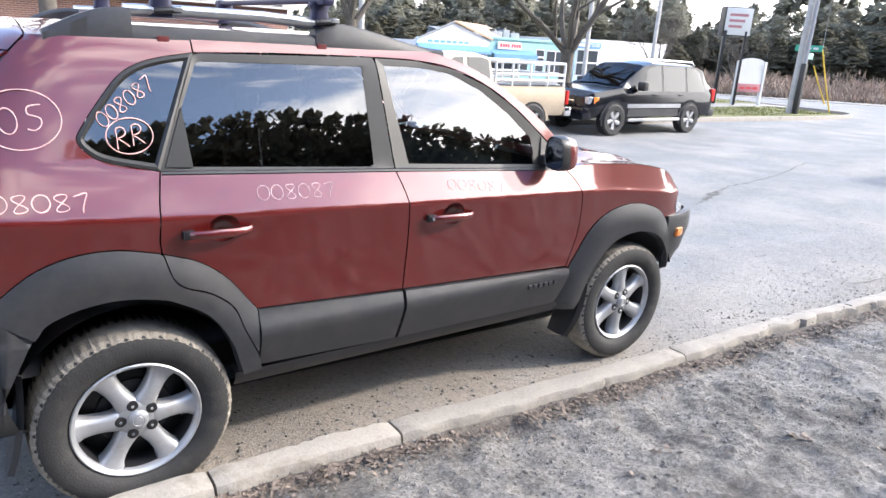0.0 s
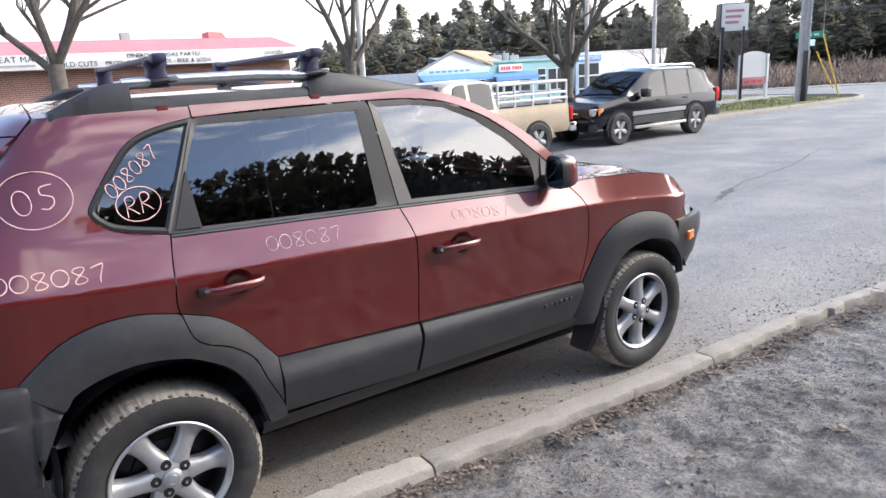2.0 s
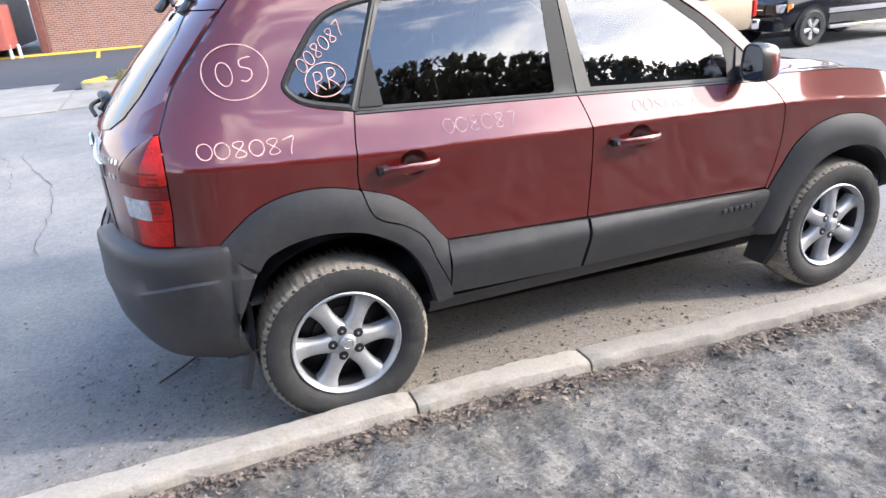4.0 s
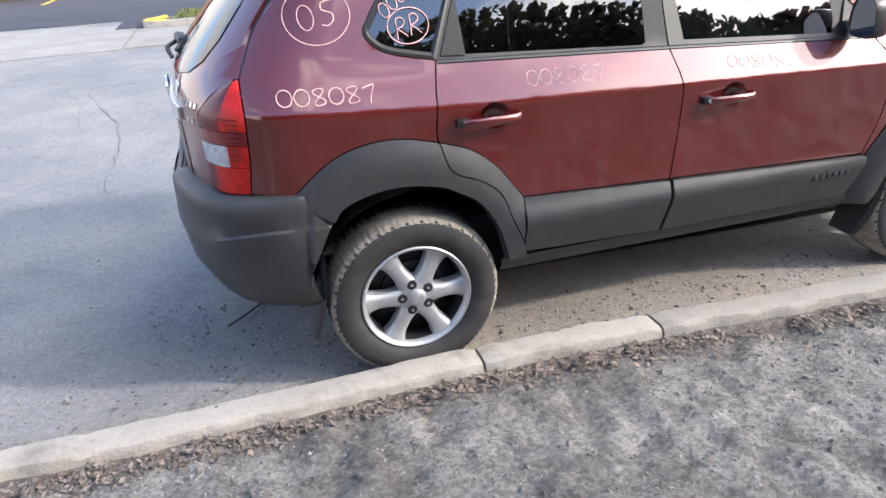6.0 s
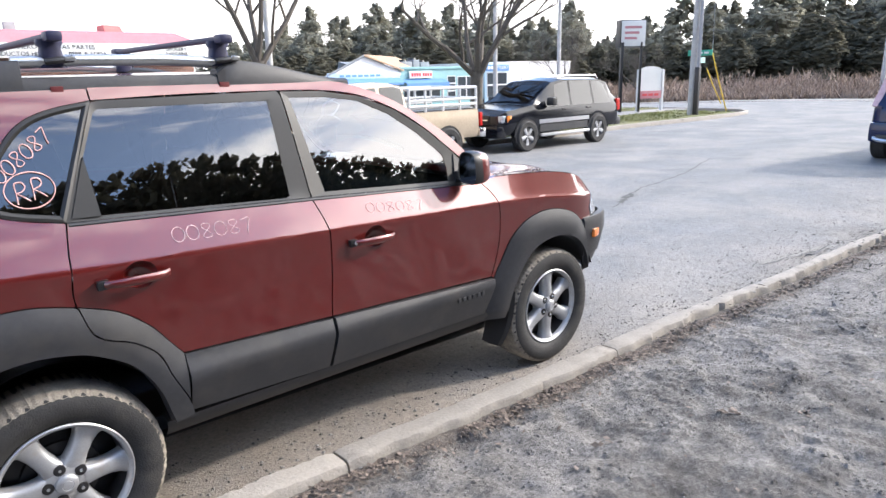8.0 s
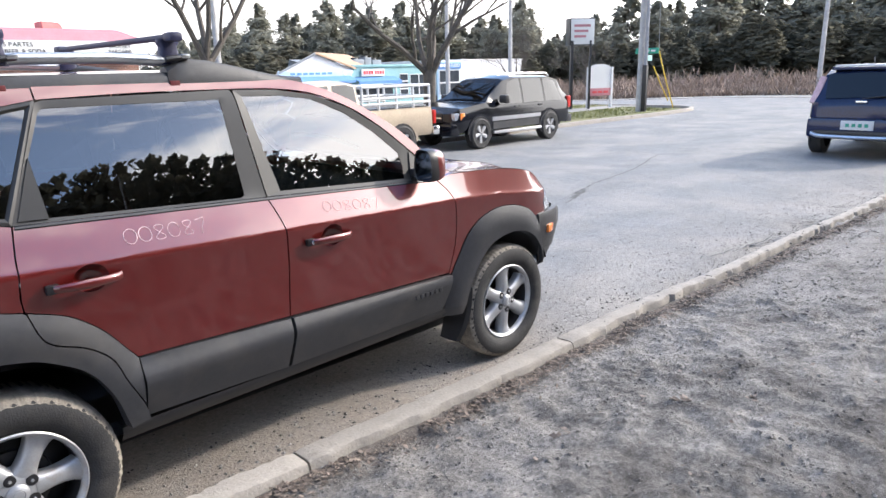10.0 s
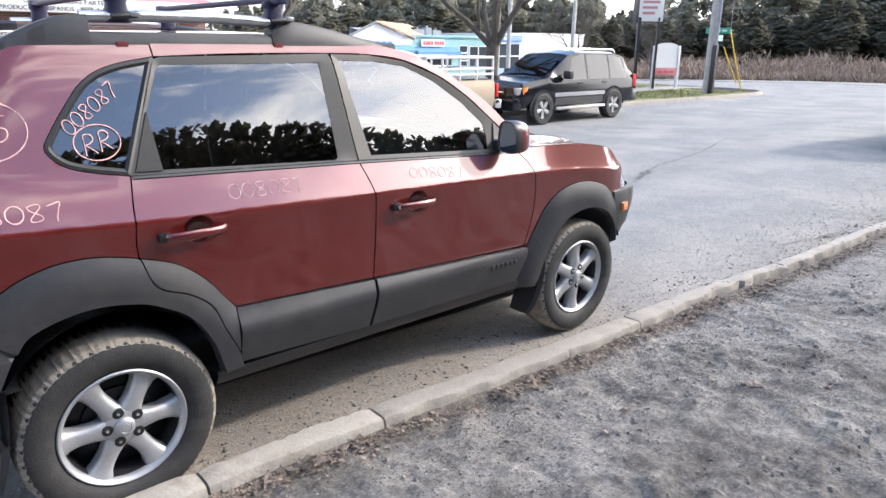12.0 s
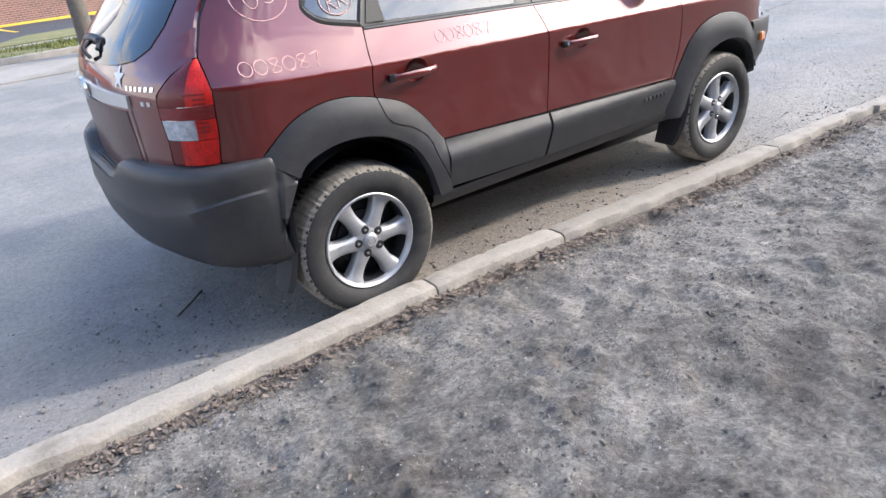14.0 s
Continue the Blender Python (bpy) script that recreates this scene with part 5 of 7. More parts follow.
write_marks("008087", -0.016, 1.426, 0.034, 0.048, 0.0306, 0.0228, 0.45, CHALK, quarter, 0.0023, 0.0, label="hand-drawn number in pale marker")
write_marks("008087", 0.487, 1.162, 0.050, 0.050, 0.0536, -0.0012, 0.0, CHALKW, rear_door, 0.0014, label="faded hand-drawn number")
write_marks("008087", 1.346, 1.136, 0.048, 0.042, 0.0550, -0.0050, 0.0, CHALKW, front_door, 0.0011, label="faded hand-drawn number")
# embossed model lettering on the front door cladding, as plain bars
for k in range(6):
    x = 1.83 + 0.034 * k
    t = (0.60 - 0.44) / 0.25
    y = side_y(x, 0.585) + 0.006 + clad_off(t)
    part("lettering_bar", new_box(x, -y - 0.0015, 0.572, x + 0.022, -y + 0.004, 0.594, bevel=0.002), CLAD, front_door)


# ---- surroundings: materials ----
BRICKM = material("brick_wall", (0.24, 0.115, 0.085), rough=0.9, vary=0.3, scale=2)


def brick_nodes(m, course, mortar, c1, c2):
    n, l = m.node_tree.nodes, m.node_tree.links
    p = n["Principled BSDF"]
    tc, mp, br = n.new("ShaderNodeTexCoord"), n.new("ShaderNodeMapping"), n.new("ShaderNodeTexBrick")
    mp.inputs["Rotation"].default_value = (radians(90), 0, 0)
    br.inputs["Scale"].default_value = 1.0
    br.inputs["Brick Width"].default_value, br.inputs["Row Height"].default_value, br.inputs["Mortar Size"].default_value = course * 3, course, course * 0.16
    br.inputs["Color1"].default_value, br.inputs["Color2"].default_value, br.inputs["Mortar"].default_value = (*c1, 1), (*c2, 1), (*mortar, 1)
    l.new(tc.outputs["Object"], mp.inputs["Vector"])
    l.new(mp.outputs[0], br.inputs["Vector"])
    old = p.inputs["Base Color"].links[0].from_socket
    mx3 = n.new("ShaderNodeMix")
    mx3.data_type = "RGBA"
    mx3.inputs["Factor"].default_value = 0.7
    l.new(old, mx3.inputs["A"])
    l.new(br.outputs["Color"], mx3.inputs["B"])
    l.new(mx3.outputs["Result"], p.inputs["Base Color"])
    k = n.new("ShaderNodeBump")
    k.inputs["Strength"].default_value, k.inputs["Distance"].default_value = 0.6, 0.01
    k.invert = True
    l.new(br.outputs["Fac"], k.inputs["Height"])
    l.new(k.outputs[0], p.inputs["Normal"])


brick_nodes(BRICKM, 0.078, (0.40, 0.34, 0.30), (0.30, 0.135, 0.10), (0.17, 0.075, 0.058))
PINK = material("pink_roof", (0.42, 0.18, 0.20), rough=0.7, vary=0.15, scale=1.5)
PINKRED = material("faded_red", (0.62, 0.16, 0.15), rough=0.7, vary=0.15, scale=2)
WHITEP = material("white_paint", (0.62, 0.62, 0.61), rough=0.6, vary=0.06, scale=2)
OFFWHITE = material("offwhite_siding", (0.62, 0.62, 0.63), rough=0.7, vary=0.1, scale=1)
TEAL = material("teal_paint", (0.22, 0.40, 0.41), rough=0.6, vary=0.12, scale=1.5)
BLUEP = material("blue_paint", (0.10, 0.24, 0.50), rough=0.6, vary=0.12, scale=1.5)
PALEBLUE = material("pale_blue", (0.42, 0.55, 0.68), rough=0.6, vary=0.12, scale=1.5)
TAN = material("tan_shingle", (0.38, 0.26, 0.17), rough=0.85, vary=0.2, scale=3)
SLATE = material("grey_roofing", (0.22, 0.24, 0.26), rough=0.8, vary=0.2, scale=2)
YELLOW = material("yellow_paint", (0.66, 0.44, 0.06), rough=0.7, vary=0.2, scale=4)
FRESH = material("new_asphalt", (0.045, 0.047, 0.055), rough=0.85, vary=0.25, scale=2, bump=0.3, bump_scale=80)
SIDEWALK = material("pale_concrete", (0.27, 0.255, 0.235), rough=0.9, vary=0.2, scale=1.2, bump=0.3, bump_scale=40, spots=(0.19, 0.178, 0.155), spot_scale=0.8, spot_lo=0.45, spot_hi=0.7)
RUSTRED = material("rust_red_sheet", (0.30, 0.075, 0.06), rough=0.75, vary=0.25, scale=2)
GREY = material("grey_post", (0.30, 0.30, 0.31), rough=0.8, vary=0.2, scale=3)
POLEW = material("weathered_pole", (0.42, 0.405, 0.39), rough=0.9, vary=0.3, scale=4)
INK = material("black_lettering", (0.03, 0.03, 0.032), rough=0.6)
REDINK = material("red_lettering", (0.55, 0.05, 0.06), rough=0.6)
SIGNGREEN = material("green_sign", (0.03, 0.30, 0.20), rough=0.5)
DARKGLASS = glass("building_glass", (0.03, 0.035, 0.04), 1.6)
CARGLASS = glass("vehicle_glass", (0.10, 0.11, 0.12), 1.6)
NAVYPAINT = material("navy_paint", (0.009, 0.017, 0.055), rough=0.14, vary=0.2, scale=3, spec=0.45)
BLACKPAINT = material("black_paint", (0.008, 0.009, 0.013), rough=0.14, vary=0.2, scale=3, spec=0.4)
BEIGEPAINT = material("beige_paint", (0.46, 0.37, 0.27), rough=0.35, metal=0.15, vary=0.12, scale=3, coat=0.8)


def sheet(name, x0, y0, x1, y1, lift, mat, label, category, step=1.5, kind="structure", skew=0.0):
    """A thin slab that follows the ground."""
    bm = bmesh.new()
    nx, ny = max(1, int(abs(x1 - x0) / step)), max(1, int(abs(y1 - y0) / step))
    rows = [[(x + skew * (y - y0) * (x1 - x) / (x1 - x0), y, ground_z(x, y) + lift + 0.012 * noise.noise(Vector((x, y, 4)))) for y in np.linspace(y0, y1, ny + 1)] for x in np.linspace(x0, x1, nx + 1)]
    loft(bm, [r[::-1] for r in rows])
    bm.normal_update()
    if sum(f.normal.z for f in bm.faces) < 0:
        bmesh.ops.reverse_faces(bm, faces=bm.faces)
    rim = [e for e in bm.edges if len(e.link_faces) == 1]
    r = bmesh.ops.extrude_edge_only(bm, edges=rim)
    for v in (g for g in r["geom"] if isinstance(g, bmesh.types.BMVert)):
        v.co.z -= lift + 0.1
    return tagged(part(name, bm, mat), label, category, kind=kind)


LETTERS = {}


def lettering(text, size, mat, parent, m, name="lettering"):
    """Raised letters in the built-in font."""
    made, x = [], 0.0
    for c in text:
        if c == " ":
            x += size * 0.32
            continue
        if (c, size, mat.name) not in LETTERS:
            cu = bpy.data.curves.new(name, "FONT")
            cu.body, cu.size, cu.extrude, cu.align_y = c, size, 0.006, "CENTER"
            tmp = new("text_tmp", cu)
            me = bpy.data.meshes.new_from_object(tmp.evaluated_get(bpy.context.evaluated_depsgraph_get()))
            bpy.data.objects.remove(tmp)
            me.materials.clear()
            me.materials.append(mat)
            xs = [v.co.x for v in me.vertices]
            LETTERS[c, size, mat.name] = me, min(xs), max(xs)
        me, lo, hi = LETTERS[c, size, mat.name]
        made.append((me, x - lo))
        x += hi - lo + size * 0.10
    for me, dx in made:
        ob = new("letter", me)
        ob.parent, ob.matrix_basis = parent, m @ Matrix.Translation((dx - x / 2, 0, 0))


# ---- across the street: pavements, lots and grass ----
sheet("apron", -16, 9.5, -2.35, 13.9, 0.02, SIDEWALK, "pale worn concrete driveway apron", "driveway")
sheet("pavement", -2.3, 9.6, 4.4, 12.2, 0.02, SIDEWALK, "pale crumbling concrete strip beside the road", "pavement")
sheet("lot", -30, 13.9, -2.75, 27.0, 0.03, FRESH, "dark freshly sealed car park", "car park")
sheet("lot", -2.75, 12.4, 9.0, 27.0, 0.03, FRESH, "dark freshly sealed car park", "car park")
sheet("lot", 9.0, 19.1, 20, 27.0, 0.03, FRESH, "dark freshly sealed car park", "car park")
sheet("lawn", -2.15, 12.4, 9.0, 14.5, 0.10, GRASS, "strip of winter grass with bare earth", "lawn", step=0.5, skew=0.5)
sheet("footpath", -1.1, 14.5, 9.0, 15.3, 0.08, SIDEWALK, "narrow pale footpath between strips of grass", "path", skew=0.5)
sheet("lawn", -0.7, 15.3, 9.0, 18.0, 0.10, GRASS, "strip of winter grass with bare earth", "lawn", step=0.5, skew=0.5)
sheet("lawn", 4.5, 9.6, 27.0, 12.4, 0.12, GRASS, "strip of winter grass beside the road", "lawn")
sheet("pavement", 9.0, 12.5, 29.0, 14.0, 0.10, SIDEWALK, "pale concrete pavement behind the grass", "pavement")
sheet("lawn", 9.0, 14.1, 29.0, 19.0, 0.11, GRASS, "winter grass round the signs", "lawn")
sheet("far_shoulder", 44.5, -20, 47.5, 60, 0.05, SIDEWALK, "pale sandy shoulder of the side road", "shoulder", step=4)


def far_kerb(pts, label):
    bm = bmesh.new()
    pts = spline(pts, 8)
    rows = []
    for i, (x, y) in enumerate(pts):
        a, b = pts[max(0, i - 1)], pts[min(len(pts) - 1, i + 1)]
        d = Vector((b[0] - a[0], b[1] - a[1], 0)).normalized()
        n = Vector((-d.y, d.x, 0))
        z = ground_z(x, y)
        p = Vector((x, y, 0))
        rows.append([tuple(p + n * o + Vector((0, 0, z + h))) for o, h in ((0, -0.1), (0.005, 0.10), (0.02, 0.125), (0.13, 0.13), (0.15, 0.11), (0.15, -0.1))])
    loft(bm, rows)
    bmesh.ops.recalc_face_normals(bm, faces=bm.faces)
    return tagged(part("far_kerb", bm, CONCRETE), label, "kerb", kind="structure")


far_kerb([(3.0, 10.2), (4.5, 9.6), (12, 9.5), (20, 9.35), (26, 9.2), (28.6, 9.9), (29.4, 12.0), (29.6, 19.0)], "concrete kerb round the grass corner")
far_kerb([(-1.95, 12.75), (-2.2, 12.5), (-1.9, 12.3), (0.5, 12.25), (4.5, 12.2), (9.0, 12.2)], "concrete kerb in front of the shop lawn")
bm = tube(bmesh.new(), spline([(-1.75, 12.36, 0.10), (-2.1, 12.45, 0.10), (-2.15, 12.65, 0.10), (-1.8, 13.2, 0.10)], 5), 0.055, 8)
tagged(part("yellow_kerb", bm, YELLOW), "yellow painted kerb end of the lawn", "kerb", kind="structure")
bm = new_box(-14, 26.95, -0.32, 13, 27.1, -0.12, bevel=0.03)
tagged(part("yellow_kerb", bm, YELLOW), "yellow painted kerb in front of the shop", "kerb", kind="structure")
for x, lean in ((-9.8, 0.3), (-6.4, 0.3), (-2.95, 0.33), (0.5, 0.3), (3.9, 0.3)):
    bm = bmesh.new()
    loft(bm, [[(x + lean * t + w, 26.9 - 4.6 * t, ground_z(x, 26.9 - 4.6 * t) + h) for w, h in ((-0.06, 0.02), (-0.06, 0.042), (0.06, 0.042), (0.06, 0.02))] for t in np.linspace(0, 1, 8)], caps=True)
    bmesh.ops.recalc_face_normals(bm, faces=bm.faces)
    tagged(part("bay_line", bm, YELLOW), "yellow painted parking bay line", "road marking", group="bay lines of the shop", kind="structure")

# ---- the brick shop ----
shop = thing("brick_shop", "brick grocery shop with white sign band and pink roof", "shop", -4.72, 28.4, 0.10)
part("wall", new_box(0, 0, -0.75, 17.2, 12, 2.75), BRICKM, shop, "red-brown brick wall", smooth=False)
band = part("sign_band", new_box(-0.1, -0.78, 2.60, 17.4, -0.02, 3.16, bevel=0.01), WHITEP, shop, "white sign band with black letters")
bm = bmesh.new()
loft(bm, [[(-0.15, -0.74, 3.16), (17.5, -0.74, 3.16)], [(-0.05, -0.15, 3.72), (16.4, -0.15, 3.66)], [(0.2, 0.6, 3.74), (16.2, 0.6, 3.7)], [(0.2, 12, 3.4), (16.2, 12, 3.4)]])
bm.normal_update()
if sum(f.normal.z for f in bm.faces) < 0:
    bmesh.ops.reverse_faces(bm, faces=bm.faces)
part("roof", bm, PINK, shop, "faded pink mansard roof")
bm = bmesh.new()
loft(bm, [[(13.65, 0.2, 3.3), (14.6, 0.2, 3.3), (14.6, 1.5, 3.3), (13.65, 1.5, 3.3)], [(13.65, 0.4, 3.98), (14.3, 0.4, 3.94), (14.3, 1.4, 3.94), (13.65, 1.4, 3.98)]], closed=True, caps=True)
part("roof_turret", bm, PINKRED, shop, "small faded red roof turret")
part("roof_vent", new_box(10.1, 1.0, 3.6, 10.5, 1.4, 4.05, bevel=0.03), GREY, shop)
part("corner_post", new_box(-0.32, -0.4, -0.3, -0.02, 0.3, 3.0, bevel=0.02), material("dark_brick_post", (0.15, 0.06, 0.05), 0.9, vary=0.3, scale=6), shop)
LET = lambda x, z: Matrix.Translation((x, -0.79, z)) @ pose(0, 0, 0, 90, 0, 0)
for txt, size, x, z in (("GROCERY", 0.22, 2.6, 2.87), ("BARGAINS", 0.22, 2.5, 2.69), ("MEAT MARKET -", 0.31, 6.4, 2.99), ("COLD CUTS", 0.28, 8.0, 2.74), ("DINERO A TODAS PARTES", 0.24, 11.4, 3.0),
                        ("PRODUCTOS HISPANOS - BEER & SODA", 0.23, 11.2, 2.74), ("GROCERY", 0.20, 16.2, 2.94), ("BARGAINS", 0.20, 16.2, 2.74)):
    lettering(txt, size, INK, band, LET(x, z))
part("painted_bar", new_box(4.9, -0.79, 2.71, 6.6, -0.775, 2.80), GREY, band)
lettering("Super", 0.36, material("pale_grey_ink", (0.42, 0.42, 0.44), 0.6), band, LET(1.55, 3.0))

shed = thing("lean_to_shed", "low shed with dark flat roof beside the shop", "shed", -16, 29.0, 0.25)
part("wall", new_box(0, 0, -0.2, 9.9, 6, 2.2), GREY, shed, smooth=False)
part("roof", new_box(-0.3, -0.8, 2.35, 10.2, 6.3, 2.52, bevel=0.03), SLATE, shed, "grey roof with a pale edge")
cont = thing("rust_container", "rust red sheet-metal container in front of the shed", "container", -15, 26.4, 0.25)
bm = bmesh.new()
loft(bm, [[(x, 0.05 * (i % 2), z) for z in (-0.1, 1.45)] for i, x in enumerate(np.linspace(0, 9.2, 60))])
face_out(bm, -1)
part("front", bm, RUSTRED, cont)
part("body", new_box(0, 0.06, -0.1, 9.2, 2.0, 1.45, bevel=0.03), RUSTRED, cont)
part("tarpaulin", new_box(-0.05, -0.02, 1.45, 9.0, 1.9, 2.05, bevel=0.08), PALEBLUE, cont, "pale blue cover")
for x in (-5.85, -5.55):
    bm = tube(bmesh.new(), [(x, 26.7, -0.3), (x, 26.7, 0.32)], 0.06, 10)
    tagged(part("bollard", bm, WHITEP), "short white painted bollard by the shop", "bollard", group="bollards by the shop")
bm = tube(bmesh.new(), [(-4.15, 34, 0.2), (-4.15, 34, 9.5)], [0.92, 0.88], 20)
tagged(part("chimney_flue", bm, OFFWHITE), "tall wide pale grey flue behind the shop", "chimney")

# ---- far shops ----
def pane_window(parent, x0, z0, x1, z1, nx, nz, y=-0.03):
    w = part("window", new_box(x0, y, z0, x1, y + 0.06, z1), WHITEP, parent, smooth=False)
    for i in range(nx):
        for k in range(nz):
            a, b = x0 + (x1 - x0) * i / nx + 0.06, x0 + (x1 - x0) * (i + 1) / nx - 0.06
            c, d = z0 + (z1 - z0) * k / nz + 0.06, z0 + (z1 - z0) * (k + 1) / nz - 0.06
            part("pane", new_box(a, y - 0.012, c, b, y - 0.004, d), DARKPANE, w, smooth=False)
    return w


DARKPANE = material("dark_pane", (0.05, 0.06, 0.07), rough=0.1, vary=0.3, coat=1.0)
gable = thing("gable_shop", "white gabled shop with blue awning", "shop", 26.9, 40, -0.72)
part("wall", new_box(0.1, 0, -0.3, 6.75, 9, 2.45), OFFWHITE, gable, smooth=False)
bm = bmesh.new()
GAB = [(-0.05, 2.47), (3.23, 3.86), (6.85, 2.72)]
loft(bm, [[(x, y, z) for x, z in GAB] + [(6.85, y, 2.40), (-0.05, y, 2.40)] for y in (-0.06, 0.12)], closed=True, caps=True)
bmesh.ops.recalc_face_normals(bm, faces=bm.faces)
part("gable_end", bm, OFFWHITE, gable, "white boarded gable", smooth=False)
RIDGE = Vector((7.3, 5.6, 0))                 # the ridge runs back at a slant
for a, b, c in ((GAB[0], GAB[1], SLATE), (GAB[1], GAB[2], TAN)):
    bm = bmesh.new()
    lo, hi = Vector((a[0], -0.3, a[1])), Vector((b[0], -0.3, b[1]))
    loft(bm, [[lo, hi], [lo + RIDGE, hi + RIDGE]])
    r = bmesh.ops.extrude_face_region(bm, geom=list(bm.faces))
    for v in (g for g in r["geom"] if isinstance(g, bmesh.types.BMVert)):
        v.co.z += 0.12
    bmesh.ops.recalc_face_normals(bm, faces=bm.faces)
    part("roof_slope", bm, c, gable, "tan shingle slope" if c is TAN else "grey roof slope", smooth=False)
bm = bmesh.new()
loft(bm, [[(0.0, -0.07, 2.30), (6.5, -0.07, 2.30)], [(0.0, -0.85, 1.86), (6.5, -0.85, 1.86)], [(0.0, -0.85, 1.70), (6.5, -0.85, 1.70)], [(0.0, -0.80, 1.70), (6.5, -0.80, 1.70)], [(0.0, -0.07, 2.22), (6.5, -0.07, 2.22)]])
part("awning", bm, BLUEP, gable, "blue awning")
part("awning_band", new_box(0.0, -0.20, 2.22, 6.55, -0.07, 2.66, bevel=0.02), PALEBLUE, gable, "pale blue sign band")
for k in range(7):
    part("sign_bar", new_box(1.0 + 0.55 * k, -0.22, 2.36, 1.4 + 0.55 * k, -0.20, 2.52), BLUEP, gable)
part("sign_disc", lathe(bmesh.new(), [(0.0001, -0.02), (0.19, -0.02), (0.20, 0.0)], 20, Matrix.Translation((5.95, -0.21, 2.44))), WHITEP, gable, "round white emblem")
part("window", new_box(0.5, -0.05, 0.4, 6.2, 0.02, 1.65), DARKPANE, gable, smooth=False)

teal = thing("teal_shop", "teal painted flat-roofed shop with a white sign", "shop", 33.65, 40, -0.8)
part("wall", new_box(0, 0, -0.3, 8.9, 9, 2.95), TEAL, teal, smooth=False)
part("parapet", new_box(-0.05, -0.12, 2.92, 9.0, 0.3, 3.12, bevel=0.02), TEAL, teal)
sg = part("sign_panel", new_box(0.85, -0.2, 2.22, 3.25, -0.1, 2.78, bevel=0.01), WHITEP, teal, "white sign with unreadable red marks")
for k in range(8):
    part("sign_bar", new_box(1.05 + 0.26 * k + (0.12 if k > 3 else 0), -0.215, 2.36, 1.24 + 0.26 * k + (0.12 if k > 3 else 0), -0.2, 2.64), REDINK, sg)
bm = bmesh.new()
loft(bm, [[(0.0, -0.05, 2.15), (4.5, -0.05, 2.15)], [(0.0, -0.9, 1.85), (4.5, -0.9, 1.85)], [(0.0, -0.9, 1.55), (4.5, -0.9, 1.55)], [(0.0, -0.85, 1.55), (4.5, -0.85, 1.55)]])
part("awning", bm, BLUEP, teal, "blue awning")
part("window", new_box(0.4, -0.04, 0.3, 4.2, 0.02, 1.6), DARKPANE, teal, smooth=False)
pane_window(teal, 5.05, 0.5, 6.0, 2.35, 1, 3)
pane_window(teal, 6.2, 0.5, 8.3, 2.3, 2, 1)
for x, w, h in ((2.6, 1.2, 3.6), (3.9, 0.7, 3.75), (4.7, 1.0, 3.55)):
    u = part("roof_unit", new_box(x, 3, 2.9, x + w, 4.2, h, bevel=0.05), SLATE, teal, "grey roof unit")
    part("fan_hood", lathe(bmesh.new(), [(0.0001, 0.14), (0.30, 0.14), (0.34, 0.0)], 16, Matrix.Translation((x + w / 2, 3.6, h + 0.01)) @ pose(0, 0, 0, 90, 0, 0)), BLACK, u)
bm = bmesh.new()
loft(bm, [[(1.6, 5.0, 2.7), (7.2, 5.0, 2.7)], [(0.0, 8.6, 3.75), (5.2, 8.6, 3.75)], [(0.0, 9.0, 2.7), (5.2, 9.0, 2.7)]])
part("rear_roof", bm, SLATE, teal, "low grey roof behind")

boxb = thing("white_hall", "white box building with a pale blue shop front", "building", 46.2, 40, -0.85)
part("wall", new_box(0, 0, -0.3, 9.0, 12, 3.42), OFFWHITE, boxb, "plain white side wall", smooth=False)
part("front_panel", new_box(-3.1, -0.1, -0.3, 0.0, 0.0, 3.45, bevel=0.01), PALEBLUE, boxb, "pale blue shop front")
sgh = part("sign_panel", new_box(-3.0, -0.2, 2.72, -0.1, -0.1, 3.25, bevel=0.01), BLUEP, boxb, "dark blue sign with white letters")
for k in range(2):
    part("sign_bar", new_box(-2.85 + 0.42 * k, -0.215, 2.85, -2.52 + 0.42 * k, -0.2, 3.12), WHITEP, sgh)
lettering("STUDIO", 0.40, WHITEP, sgh, Matrix.Translation((-0.98, -0.21, 2.98)) @ pose(0, 0, 0, 90, 0, 0))
pane_window(boxb, -2.9, 0.42, -0.3, 2.6, 2, 2, -0.15)
part("roof_edge", new_box(-0.05, -0.06, 3.40, 9.1, 12.1, 3.52, bevel=0.02), WHITEP, boxb)
for x in (2.9, 6.1):
    part("wall_joint", new_box(x, -0.012, -0.3, x + 0.04, 0.0, 3.4), GREY, boxb)


